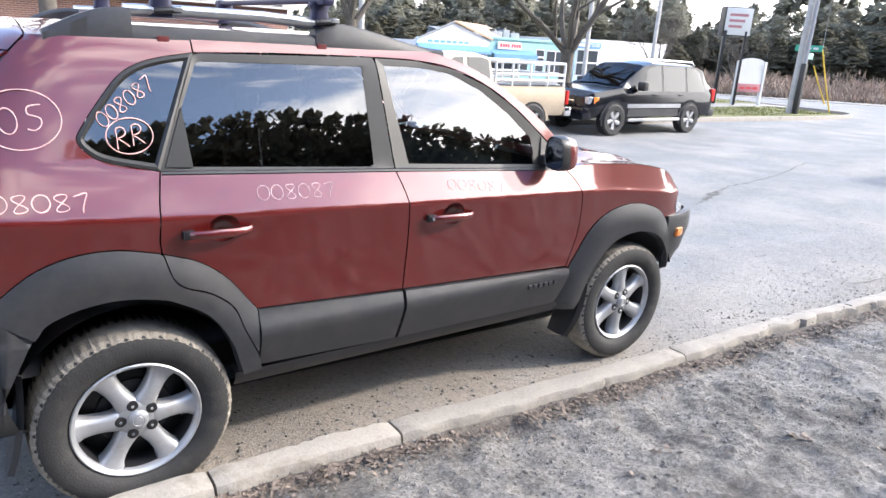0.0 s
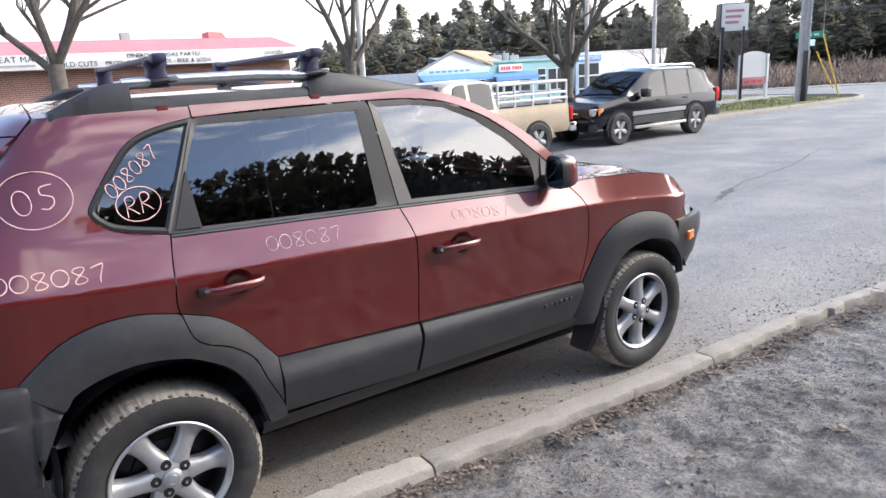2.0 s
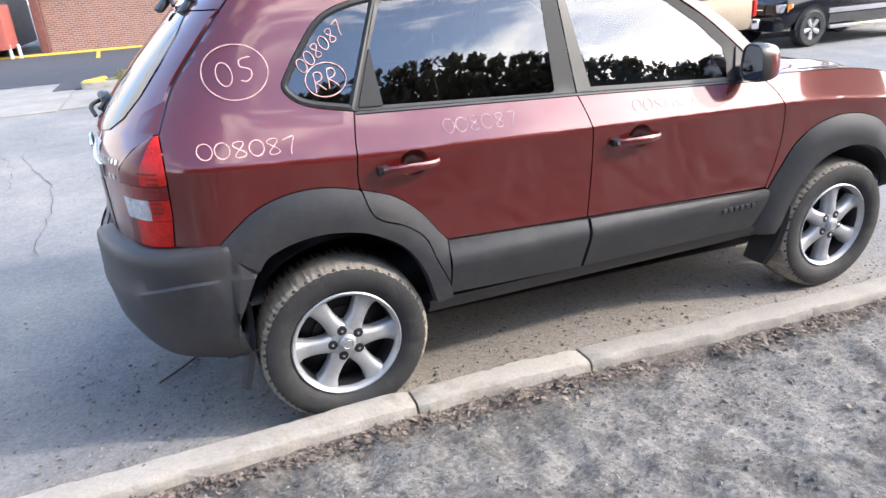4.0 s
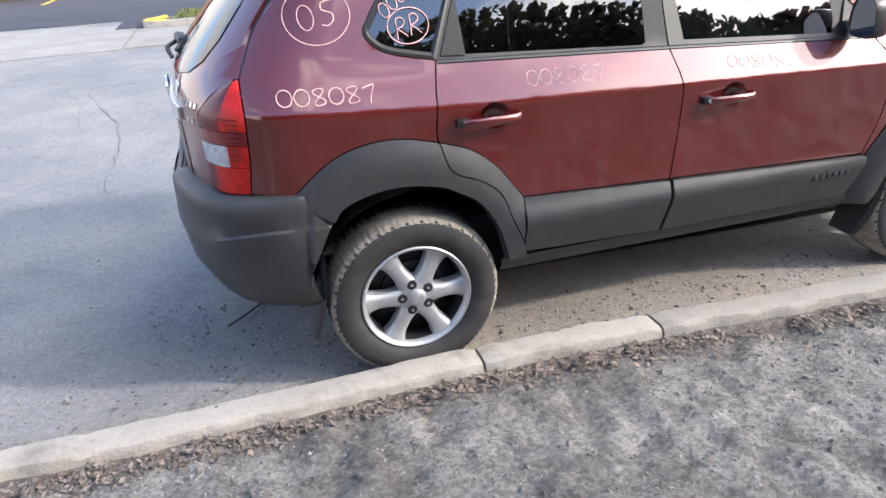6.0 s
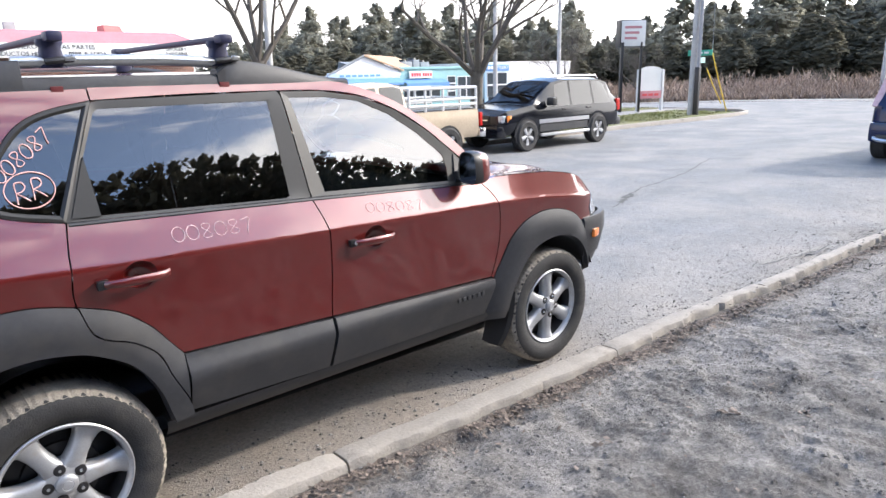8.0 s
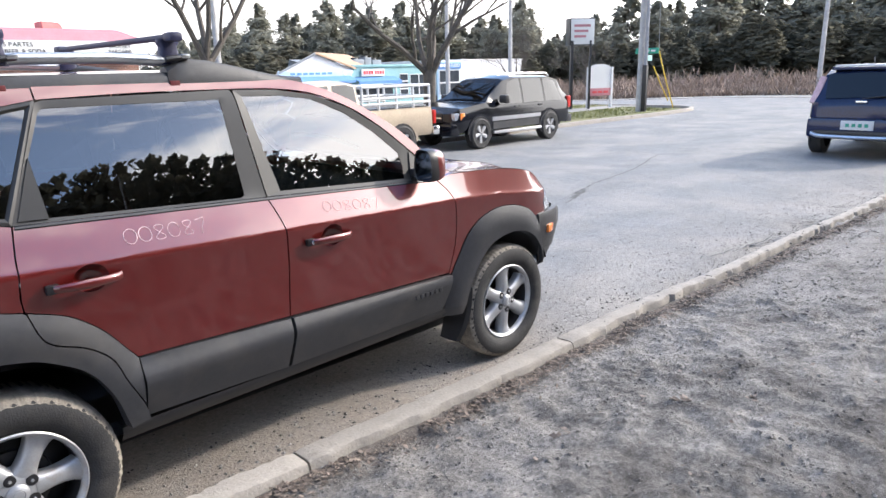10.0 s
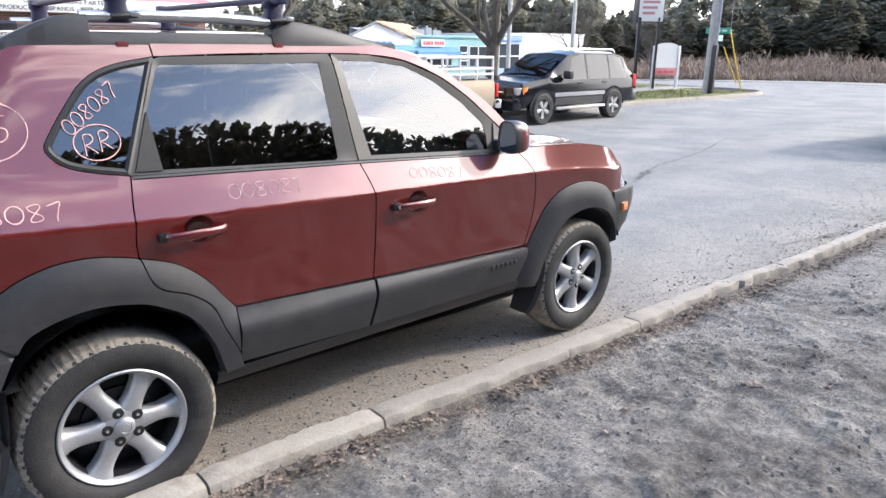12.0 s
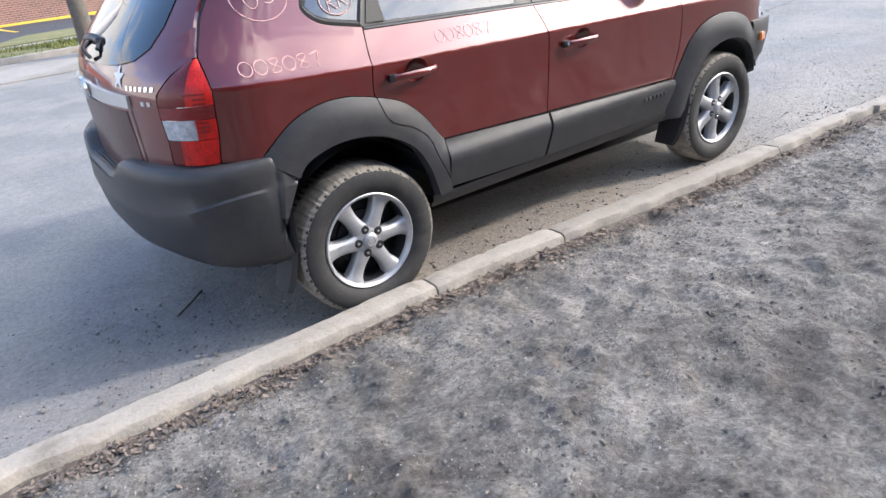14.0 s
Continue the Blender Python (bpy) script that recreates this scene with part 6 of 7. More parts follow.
# ---- vehicles across the street ----
def vehicle(name, label, x, y, rz, length, half, belt, top, axles, radius, paint, low_paint, glass_mat, windows, inset=0.16, nose=0.30, tail=0.18, sill=0.38, z0=None, rear_window=None, front_window=None, grip=1.0):
    """A parked vehicle. Local x runs from its tail (0) to its nose; belt and top are heights along x; windows are stretches of x."""
    z = ground_z(x, y) if z0 is None else z0
    v = thing(name, label, "car", x, y, z, rz)
    bx, bz = zip(*belt)
    tx, tz = zip(*top)

    def hw(xx):
        a = min(1, max(0, xx / tail)) if xx < tail else min(1, max(0, (length - xx) / nose))
        return half * (0.80 + 0.20 * math.sqrt(max(0, 1 - (1 - a) ** 2)))

    def section(xx, s=1):
        b, t, w = float(np.interp(xx, bx, bz)), float(np.interp(xx, tx, tz)), hw(xx)
        k = smooth01(0.02, 0.35, t - b)
        return [(s * w * 0.93, sill), (s * w, sill + 0.12), (s * w, (sill + b) / 2 + 0.06), (s * w * 0.985, b - 0.06), (s * (w * 0.965), b),
                (s * (w * 0.965 - inset * 0.5 * k), b + (t - b) * 0.5), (s * (w * 0.965 - inset * k), t - 0.04 * k), (s * (w * 0.80 - inset * k), t), (0, t + 0.025)]
    xs = sorted(set(np.linspace(0, length, 46).tolist() + [p for p in tx] + [p for p in bx]))
    bm = bmesh.new()
    rows = [[(xx, a, b) for a, b in section(xx)] + [(xx, a, b) for a, b in reversed(section(xx, -1)[:-1])] for xx in xs]
    loft(bm, rows)
    for end in (0, -1):
        bm.verts.ensure_lookup_table()
        n = len(rows[0])
        vs = [bm.verts[k] for k in (range(n) if end == 0 else range(len(rows) * n - n, len(rows) * n))]
        bm.faces.new(vs if end == 0 else vs[::-1])
    bmesh.ops.recalc_face_normals(bm, faces=bm.faces)
    body = part("body", bm, paint, v, angle=35)

    def pane(x0, x1, lo, hi, s, mat, nm, off=0.006, slant=(0, 0)):
        b2 = bmesh.new()
        rows2 = []
        for xx in np.linspace(x0, x1, 10):
            b, t, w = float(np.interp(xx, bx, bz)), float(np.interp(xx, tx, tz)), hw(xx)
            u = (xx - x0) / (x1 - x0)
            h = min(hi, t - 0.07)
            r = []
            for q in np.linspace(0, 1, 5):
                zz = lo(xx) + (h - lo(xx)) * q
                f = (zz - b) / max(0.05, t - b)
                r.append((xx + q * (slant[0] * (1 - u) + slant[1] * u), s * (w * 0.965 - inset * f + off), zz))
            rows2.append(r)
        loft(b2, rows2)
        face_out(b2, s)
        return part(nm, b2, mat, v)
    for s in (-1, 1):
        for x0, x1, sl0, sl1 in windows:
            pane(x0, x1, lambda q: float(np.interp(q, bx, bz)) + 0.03, 9, s, glass_mat, "side_window", slant=(sl0, sl1))
        if low_paint:
            b2 = bmesh.new()
            loft(b2, [[(xx, s * (hw(xx) + 0.012), zz) for zz in (sill + 0.02, sill + 0.10, sill + 0.20)] for xx in np.linspace(axles[0] + radius + 0.1, axles[1] - radius - 0.1, 8)])
            face_out(b2, s)
            part("lower_trim", b2, low_paint, v)
    for nm, span in (("rear_window", rear_window), ("windscreen", front_window)):
        if span:
            b2 = bmesh.new()
            rows2 = []
            for xx in np.linspace(span[0], span[1], 6):
                t, w = float(np.interp(xx, tx, tz)), hw(xx)
                ww = w * 0.80 - inset * 0.8 + 0.06
                nrm = 0.02
                rows2.append([(xx - (nrm if nm == "rear_window" else -nrm), q * ww, t + 0.025 * (1 - abs(q)) + 0.012) for q in np.linspace(-1, 1, 9)])
            loft(b2, rows2)
            bmesh.ops.recalc_face_normals(b2, faces=b2.faces)
            part(nm, b2, glass_mat, v)
    for ax in axles:
        for s in (-1, 1):
            m = Matrix.Translation((ax, s * (half - 0.085), radius)) @ Matrix.Rotation(0 if s < 0 else math.pi, 4, "Z")
            b2 = lathe(bmesh.new(), [(radius * 0.60, -0.10), (radius * 0.66, -0.125), (radius * 0.9, -0.13), (radius, -0.10), (radius, 0.10), (radius * 0.6, 0.12)], 36)
            wh = part("wheel", b2, TYRE, v, "black tyre with a light alloy rim")
            wh.matrix_basis = m
            b2 = lathe(bmesh.new(), [(0.0001, -0.108), (radius * 0.2, -0.108), (radius * 0.25, -0.096), (radius * 0.55, -0.096), (radius * 0.60, -0.125), (radius * 0.66, -0.128)], 30)
            rm = part("rim", b2, BLACK, wh)
            for k in range(5):
                b2 = bmesh.new()
                loft(b2, [[(r, -0.098 - 0.02 * (r / radius), -w2), (r, -0.112 - 0.02 * (r / radius), 0), (r, -0.098 - 0.02 * (r / radius), w2)] for r, w2 in ((0.02, 0.045), (radius * 0.3, 0.04), (radius * 0.62, 0.055))])
                bmesh.ops.transform(b2, matrix=Matrix.Rotation(k * 2 * math.pi / 5 + 0.4, 4, "Y"), verts=b2.verts)
                part("spoke", b2, ALLOY, rm)
            b2 = bmesh.new()
            loft(b2, [[(ax + r * math.cos(t), s * (hw(ax) + o), radius + r * math.sin(t)) for t in np.linspace(0.0, math.pi, 18)] for r, o in ((radius * 1.13, -0.10), (radius * 1.13, 0.008), (radius * 1.28, 0.012))])
            face_out(b2, s)
            part("wheel_arch", b2, paint if low_paint is CLAD else (low_paint or paint), v)
            # flat black disc on the flank, in place of a shaded wheel opening
            b2 = bmesh.new()
            loft(b2, [[(ax + r * math.cos(t), s * (hw(ax) + 0.004), radius + r * math.sin(t)) for t in np.linspace(-0.35, math.pi + 0.35, 20)] for r in (0.02, radius * 1.14)])
            face_out(b2, s)
            part("wheel_well", b2, BLACK, v)
    return v, body, hw


# black four-door sport utility facing left along the far kerb
suv, sb, shw = vehicle("black_suv", "black four-door SUV with grey lower trim across the road", 15.95, 8.55, 180, 4.75, 0.90,
                       [(0, 1.00), (3.3, 1.0), (3.55, 1.02), (4.75, 0.86)], [(0, 1.04), (0.05, 1.1), (0.46, 1.60), (0.85, 1.69), (2.4, 1.71), (2.80, 1.64), (3.62, 1.10), (4.5, 1.0), (4.68, 0.92), (4.75, 0.88)],
                       (1.02, 3.86), 0.37, BLACKPAINT, CLAD, CARGLASS, [(0.42, 1.15, 0.16, 0.02), (1.24, 2.1, 0, 0), (2.18, 3.25, 0, -0.30)], rear_window=(0.12, 0.40), front_window=(2.98, 3.56), sill=0.42)
for s in (-1, 1):
    part("headlamp", new_box(4.45, s * 0.70 - 0.16, 0.72, 4.72, s * 0.70 + 0.16, 0.90, bevel=0.04), LAMPCLEAR, suv, "clear headlamp")
    part("turn_signal", new_box(4.40, s * 0.86 - 0.02, 0.73, 4.55, s * 0.86 + 0.03, 0.89, bevel=0.01), AMBER, suv)
    part("tail_lamp", new_box(-0.02, s * 0.78 - 0.09, 0.80, 0.14, s * 0.78 + 0.10, 1.12, bevel=0.03), LAMPRED, suv)
    part("roof_rail", tube(bmesh.new(), [(0.7, s * 0.60, 1.66), (0.8, s * 0.60, 1.75), (2.2, s * 0.60, 1.77), (2.4, s * 0.60, 1.69)], 0.025, 8), SILVER, suv)
    part("door_mirror", new_box(3.0, s * 0.90, 1.06, 3.16, s * 1.12, 1.26, bevel=0.04), BLACK, suv)
    part("running_board", new_box(1.45, min(s * 0.80, s * 0.97), 0.33, 3.4, max(s * 0.80, s * 0.97), 0.40, bevel=0.02), SILVER, suv)
    part("side_moulding", new_box(1.42, s * 0.905 - 0.01, 0.64, 3.42, s * 0.905 + 0.012, 0.74, bevel=0.008), GREY, suv)
    for x in (1.35, 2.35):
        part("door_handle", new_box(x, s * 0.89 - 0.012, 0.93, x + 0.17, s * 0.89 + 0.016, 0.97, bevel=0.008), BLACK, suv)
part("front_bumper", new_box(4.52, -0.86, 0.36, 4.86, 0.86, 0.66, bevel=0.07), BLACKPAINT, suv)
part("grille", new_box(4.62, -0.50, 0.68, 4.78, 0.50, 0.90, bevel=0.02), BLACK, suv, "black grille")
part("grille_bar", new_box(4.77, -0.48, 0.77, 4.80, 0.48, 0.80, bevel=0.005), CHROME, suv)
part("number_plate", new_box(4.86, -0.16, 0.46, 4.875, 0.16, 0.60), WHITEP, suv)
part("rear_bumper", new_box(-0.12, -0.86, 0.40, 0.15, 0.86, 0.62, bevel=0.06), CLAD, suv)

# beige pickup with a white pipe rack
pk, pb, phw = vehicle("beige_pickup", "beige pickup truck with a white pipe rack on its bed", 10.65, 8.62, 180, 5.3, 0.88,
                      [(0, 1.08), (2.05, 1.08), (2.1, 1.08), (3.7, 1.06), (5.3, 0.92)], [(0, 1.10), (2.05, 1.10), (2.1, 1.12), (2.14, 1.66), (2.4, 1.72), (3.2, 1.70), (3.35, 1.64), (3.9, 1.12), (5.1, 1.0), (5.3, 0.93)],
                      (1.05, 4.25), 0.37, BEIGEPAINT, None, CARGLASS, [(2.2, 2.75, 0, 0), (2.85, 3.6, 0, -0.3)], sill=0.48, tail=0.05, front_window=(3.38, 3.86))
# the bed is closed; a black slab stands for its shaded inside
part("bed_shade", new_box(0.12, -0.72, 1.05, 2.0, 0.72, 1.118), BLACK, pk, "flat black slab for the shade inside the load bed")
part("rear_bumper", new_box(-0.16, -0.84, 0.46, 0.04, 0.84, 0.66, bevel=0.03), CHROME, pk, "chrome step bumper")
for s in (-1, 1):
    part("tail_lamp", new_box(-0.02, s * 0.80 - 0.06, 0.72, 0.06, s * 0.80 + 0.07, 1.02, bevel=0.01), LAMPRED, pk)
    for z in (1.22, 1.34, 1.58):
        part("rack_rail", tube(bmesh.new(), [(0.1, s * 0.78, z), (2.05, s * 0.78, z)], 0.03, 8), WHITEP, pk, "white rack rail")
    for x in (0.1, 0.6, 1.1, 1.6, 2.05):
        part("rack_post", tube(bmesh.new(), [(x, s * 0.78, 1.08), (x, s * 0.78, 1.58)], 0.028, 8), WHITEP, pk, "white rack post")
for z in (1.34, 1.58):
    part("rack_rail", tube(bmesh.new(), [(0.1, -0.78, z), (0.1, 0.78, z)], 0.03, 8), WHITEP, pk)
    part("rack_rail", tube(bmesh.new(), [(2.05, -0.78, z), (2.05, 0.78, z)], 0.03, 8), WHITEP, pk)

# dark blue hatchback ahead on the near side, seen from behind
soul, ob_, ohw = vehicle("blue_hatchback", "dark blue boxy hatchback with white roof at the roadside", 13.3, -0.14, -2, 4.1, 0.895,
                         [(0, 0.98), (2.9, 0.98), (3.2, 1.0), (4.1, 0.80)], [(0, 0.90), (0.04, 1.0), (0.30, 1.50), (0.50, 1.585), (2.0, 1.60), (2.4, 1.53), (3.15, 1.04), (3.9, 0.92), (4.1, 0.82)],
                         (0.70, 3.27), 0.32, NAVYPAINT, BLACK, CARGLASS, [(0.45, 1.0, 0.1, 0), (1.1, 1.9, 0, 0), (2.0, 2.75, 0, -0.25)], tail=0.30, rear_window=(0.06, 0.28), front_window=(2.42, 3.1), sill=0.34)
part("roof_panel", new_box(0.36, -0.60, 1.60, 2.2, 0.60, 1.635, bevel=0.015), WHITEP, soul, "white roof panel")
part("roof_spoiler", new_box(0.22, -0.60, 1.545, 0.46, 0.60, 1.60, bevel=0.02), NAVYPAINT, soul)
part("aerial", tube(bmesh.new(), [(0.5, 0, 1.62), (0.42, 0, 1.76)], 0.012, 6), BLACK, soul)
part("rear_bumper", new_box(-0.10, -0.84, 0.36, 0.25, 0.84, 0.72, bevel=0.08), NAVYPAINT, soul)
part("bumper_insert", new_box(-0.125, -0.70, 0.40, 0.0, 0.70, 0.50, bevel=0.03), BLACK, soul)
part("skid_bar", tube(bmesh.new(), spline([(-0.09, -0.74, 0.44), (-0.15, -0.5, 0.40), (-0.15, 0.5, 0.40), (-0.09, 0.74, 0.44)], 6), 0.035, 8), SILVER, soul, "silver bumper bar")
part("number_plate", new_box(-0.118, -0.26, 0.52, -0.10, 0.26, 0.68, bevel=0.004), WHITEP, soul, "pale number plate with unreadable bars")
for k in range(4):
    part("plate_bar", new_box(-0.121, -0.18 + 0.1 * k, 0.57, -0.118, -0.12 + 0.1 * k, 0.63), SIGNGREEN, soul)
for s in (-1, 1):
    bm = new_box(-0.03, -0.06, -0.26, 0.05, 0.06, 0.26, bevel=0.03, m=Matrix.Translation((0.17, s * 0.775, 1.20)) @ pose(0, 0, 0, s * 9, 26, 0))
    part("tail_lamp", bm, material("pale_lamp_lens", (0.55, 0.35, 0.35), 0.15, coat=1.0, vary=0.3), soul, "tall pale red tail lamp")
    part("reflector", new_box(-0.09, s * 0.72 - 0.05, 0.56, -0.03, s * 0.72 + 0.05, 0.64, bevel=0.01), LAMPRED, soul)
part("rear_wiper", tube(bmesh.new(), [(-0.0, 0.0, 1.06), (0.04, -0.35, 1.10)], 0.012, 6), BLACK, soul)
part("badge", new_box(-0.02, -0.09, 0.98, 0.03, 0.09, 1.02, bevel=0.008), CHROME, soul)


# ---- poles, signs and wires ----
def utility_pole(x, y, h, r, label, arms=True):
    z = ground_z(x, y)
    p = thing("utility_pole", label, "utility pole", x, y, z, group="utility poles")
    part("pole", tube(bmesh.new(), [(0, 0, -0.3), (0.02, 0, h * 0.5), (0.05, 0, h)], [r, r * 0.9, r * 0.7], 14), POLEW, p)
    if arms:
        part("cross_arm", new_box(-0.06, -1.2, h - 0.7, 0.06, 1.2, h - 0.55, bevel=0.01), POLEW, p)
    return p


pole = utility_pole(24.72, 10.3, 10.5, 0.145, "weathered grey utility pole on the grass corner")
part("cable_guard", new_box(-0.20, -0.34, 0.0, -0.05, -0.16, 1.9, bevel=0.02), BLACK, pole, "black cable guard")
part("cable_pipe", tube(bmesh.new(), [(-0.1, -0.24, 1.8), (-0.05, -0.22, 6.5)], 0.07, 8), GREY, pole)
utility_pole(50.5, 11.2, 9.0, 0.16, "pale utility pole at the edge of the field")
utility_pole(13.5, 23.0, 9.5, 0.13, "grey utility pole behind the grass strip", arms=False)
utility_pole(30.0, 26.0, 9.5, 0.14, "grey utility pole before the far shops", arms=False)
utility_pole(38.5, 28.0, 9.5, 0.15, "grey utility pole before the far shops", arms=False)
guy = thing("guy_guard", "two pale yellow plastic guards on pole stays", "guy guard", 28.25, 11.4, ground_z(28.25, 11.4))
part("guard", tube(bmesh.new(), [(0.65, -0.5, 0), (0.32, -0.25, 1.2), (0.0, 0.0, 2.5)], 0.03, 8), YELLOW, guy)
part("guard", tube(bmesh.new(), [(0.60, -0.25, 0.35), (0.1, -0.1, 1.1), (-0.42, 0.0, 1.85)], 0.026, 8), YELLOW, guy)
part("stay", tube(bmesh.new(), [(0.0, 0.0, 2.5), (-2.4, -1.1, 8.5)], 0.015, 5), GREY, guy)
st = thing("street_sign", "green street name plates on a thin post", "street sign", 27.75, 11.7, ground_z(27.75, 11.7))
part("post", tube(bmesh.new(), [(0, 0, 0), (0, 0, 2.6)], 0.035, 8), BLACK, st)
part("plate", new_box(-0.02, -0.55, 2.38, 0.02, 0.55, 2.62, bevel=0.005), SIGNGREEN, st)
part("plate", new_box(-0.45, -0.02, 2.08, 0.45, 0.02, 2.32, bevel=0.005), material("pale_green_sign", (0.3, 0.5, 0.47), 0.5), st, "pale green plate")
for k in range(3):
    part("plate_bar", new_box(-0.026, -0.4 + 0.28 * k, 2.46, -0.02, -0.2 + 0.28 * k, 2.54), WHITEP, st)

sg1 = thing("estate_sign", "white arched-top sign board on two posts in the grass", "sign", 26.75, 13.4, ground_z(26.75, 13.4) + 0.08, rz=-18)
bm = bmesh.new()
arch = [(-0.62, 0.75), (0.62, 0.75), (0.62, 1.72)] + [(0.62 * math.cos(t), 1.72 + 0.20 * math.sin(t)) for t in np.linspace(0.15, math.pi - 0.15, 12)] + [(-0.62, 1.72)]
vs = [bm.verts.new((a, -0.03, b)) for a, b in arch]
f = bm.faces.new(vs)
r = bmesh.ops.extrude_face_region(bm, geom=[f])
for v in (g for g in r["geom"] if isinstance(g, bmesh.types.BMVert)):
    v.co.y += 0.06
bmesh.ops.recalc_face_normals(bm, faces=bm.faces)
part("board", bm, WHITEP, sg1, smooth=False)
part("rider_panel", new_box(-0.60, -0.05, 0.55, 0.60, -0.02, 0.88, bevel=0.006), PINK, sg1, "small pink-red rider panel")
for k in range(3):
    part("rider_bar", new_box(-0.45 + 0.32 * k, -0.056, 0.66, -0.2 + 0.32 * k, -0.05, 0.76), REDINK, sg1)
for x in (-0.66, 0.66):
    part("post", new_box(x - 0.06, -0.06, -0.2, x + 0.06, 0.06, 1.78, bevel=0.015), WHITEP, sg1)
    part("finial", lathe(bmesh.new(), [(0.0001, 0.0), (0.05, 0.0), (0.05, 0.05)], 12, Matrix.Translation((x, 0, 1.80)) @ pose(0, 0, 0, -90, 0, 0)), WHITEP, sg1)
sg2 = thing("pylon_sign", "tall box sign with black side and white face", "sign", 25.55, 13.6, ground_z(25.55, 13.6), rz=-35)
part("post", new_box(-0.52, -0.06, -0.2, -0.40, 0.10, 3.0, bevel=0.01), BLACK, sg2)
part("post", new_box(0.34, -0.05, -0.2, 0.42, 0.05, 3.0, bevel=0.01), BLACK, sg2)
part("cabinet", new_box(-0.56, 0.0, 2.80, 0.56, 0.55, 3.92, bevel=0.02), BLACK, sg2, "black sign cabinet")
part("panel", new_box(-0.52, -0.03, 2.84, 0.54, 0.0, 3.88, bevel=0.01), WHITEP, sg2, "white panel with faint pink marks")
for k in range(3):
    part("panel_bar", new_box(-0.38, -0.036, 3.56 - 0.22 * k, 0.36 - 0.1 * k, -0.03, 3.66 - 0.22 * k), PINK, sg2)


def wire(a, b, sag, r=0.018):
    pts = [Vector(a).lerp(Vector(b), t) - Vector((0, 0, 4 * sag * t * (1 - t))) for t in np.linspace(0, 1, 14)]
    return tagged(part("overhead_wire", tube(bmesh.new(), pts, r, 4), BLACK), "thin black overhead cable between poles", "cable", group="overhead cables")


wire((24.72, 10.3, 7.0), (50, 11.2, 7.8), 0.6)
wire((24.72, 10.3, 6.3), (-12, 13.5, 7.2), 0.9)
wire((24.72, 10.3, 6.6), (38.5, 28, 6.2), 0.4)
wire((38.5, 28, 6.0), (13.5, 23, 6.2), 0.5)


# ---- trees ----
def bare_tree(name, label, x, y, h, seed, trunk_r, fork=2.2, spread=0.9, limbs=5, lean=0.0):
    rng = random.Random(seed)
    t = thing(name, label, "tree", x, y, ground_z(x, y), group="bare street trees")
    tb, cb = bmesh.new(), bmesh.new()
    top = Vector((lean, 0.0, fork))
    tube(tb, [(0, 0, -0.2), (lean * 0.2, 0, 0.25), (lean * 0.6, 0.03, fork * 0.6), top], [trunk_r * 1.35, trunk_r * 1.05, trunk_r * 0.92, trunk_r * 0.95], 12)

    def branch(p, d, length, r, depth, bm):
        n = 5
        pts, rad = [p], [r]
        for i in range(n):
            d = (d + Vector((rng.uniform(-1, 1), rng.uniform(-1, 1), rng.uniform(-0.6, 0.9))) * 0.16).normalized()
            p = p + d * (length / n)
            pts.append(p)
            rad.append(r * (1 - 0.62 * (i + 1) / n))
        tube(bm, pts, rad, 7 if depth == 0 else (5 if depth < 3 else 3))
        if depth >= 4:
            return
        kids = (4, 4, 4, 3)[depth]
        for k in range(kids):
            f = rng.uniform(0.35, 1.0) if k else 1.0
            i = min(n - 1, int(f * n))
            q = pts[i] if k else pts[-1]
            side = Vector((rng.uniform(-1, 1), rng.uniform(-1, 1), rng.uniform(-0.15, 0.8))).normalized()
            branch(q, (d * 0.75 + side * 0.75).normalized(), length * rng.uniform(0.5, 0.72), max(0.006, rad[i] * 0.62), depth + 1, bm if depth else cb)
    for k in range(limbs):
        a = 2 * math.pi * k / limbs + rng.uniform(-0.4, 0.4)
        d = Vector((math.cos(a) * spread, math.sin(a) * spread, rng.uniform(0.7, 1.3))).normalized()
        branch(top - Vector((0, 0, rng.uniform(0, 0.25))), d, h * rng.uniform(0.34, 0.46), trunk_r * rng.uniform(0.45, 0.62), 0, tb)
    part("trunk", tb, BARK, t, "grey-brown trunk and limbs")
    part("crown", cb, BARK, t, "leafless twigs")
    return t


bare_tree("street_tree", "bare street tree with a forked trunk before the shop", 1.05, 11.6, 7.0, 3, 0.16, fork=2.3, spread=0.75, limbs=6)
bare_tree("street_tree", "bare street tree with spreading limbs", 6.9, 11.0, 7.0, 5, 0.13, fork=2.2, spread=0.6, limbs=5)
bare_tree("street_tree", "bare street tree behind the parked pickup", 13.6, 10.9, 7.5, 11, 0.19, fork=1.9, spread=0.62, limbs=6)
bare_tree("thicket_tree", "leafless pale shrub tree behind the shed", -9.5, 36, 5.5, 8, 0.09, fork=1.6, spread=0.7)
bare_tree("thicket_tree", "leafless pale shrub tree behind the shed", -12.5, 37, 6.0, 9, 0.09, fork=1.6, spread=0.7)
bare_tree("thicket_tree", "pale leafless tree before the conifers", 43, 31, 7.0, 14, 0.10, fork=1.5, spread=0.6)
bare_tree("thicket_tree", "pale leafless tree before the conifers", 47, 27, 5.5, 15, 0.08, fork=1.2, spread=0.7)


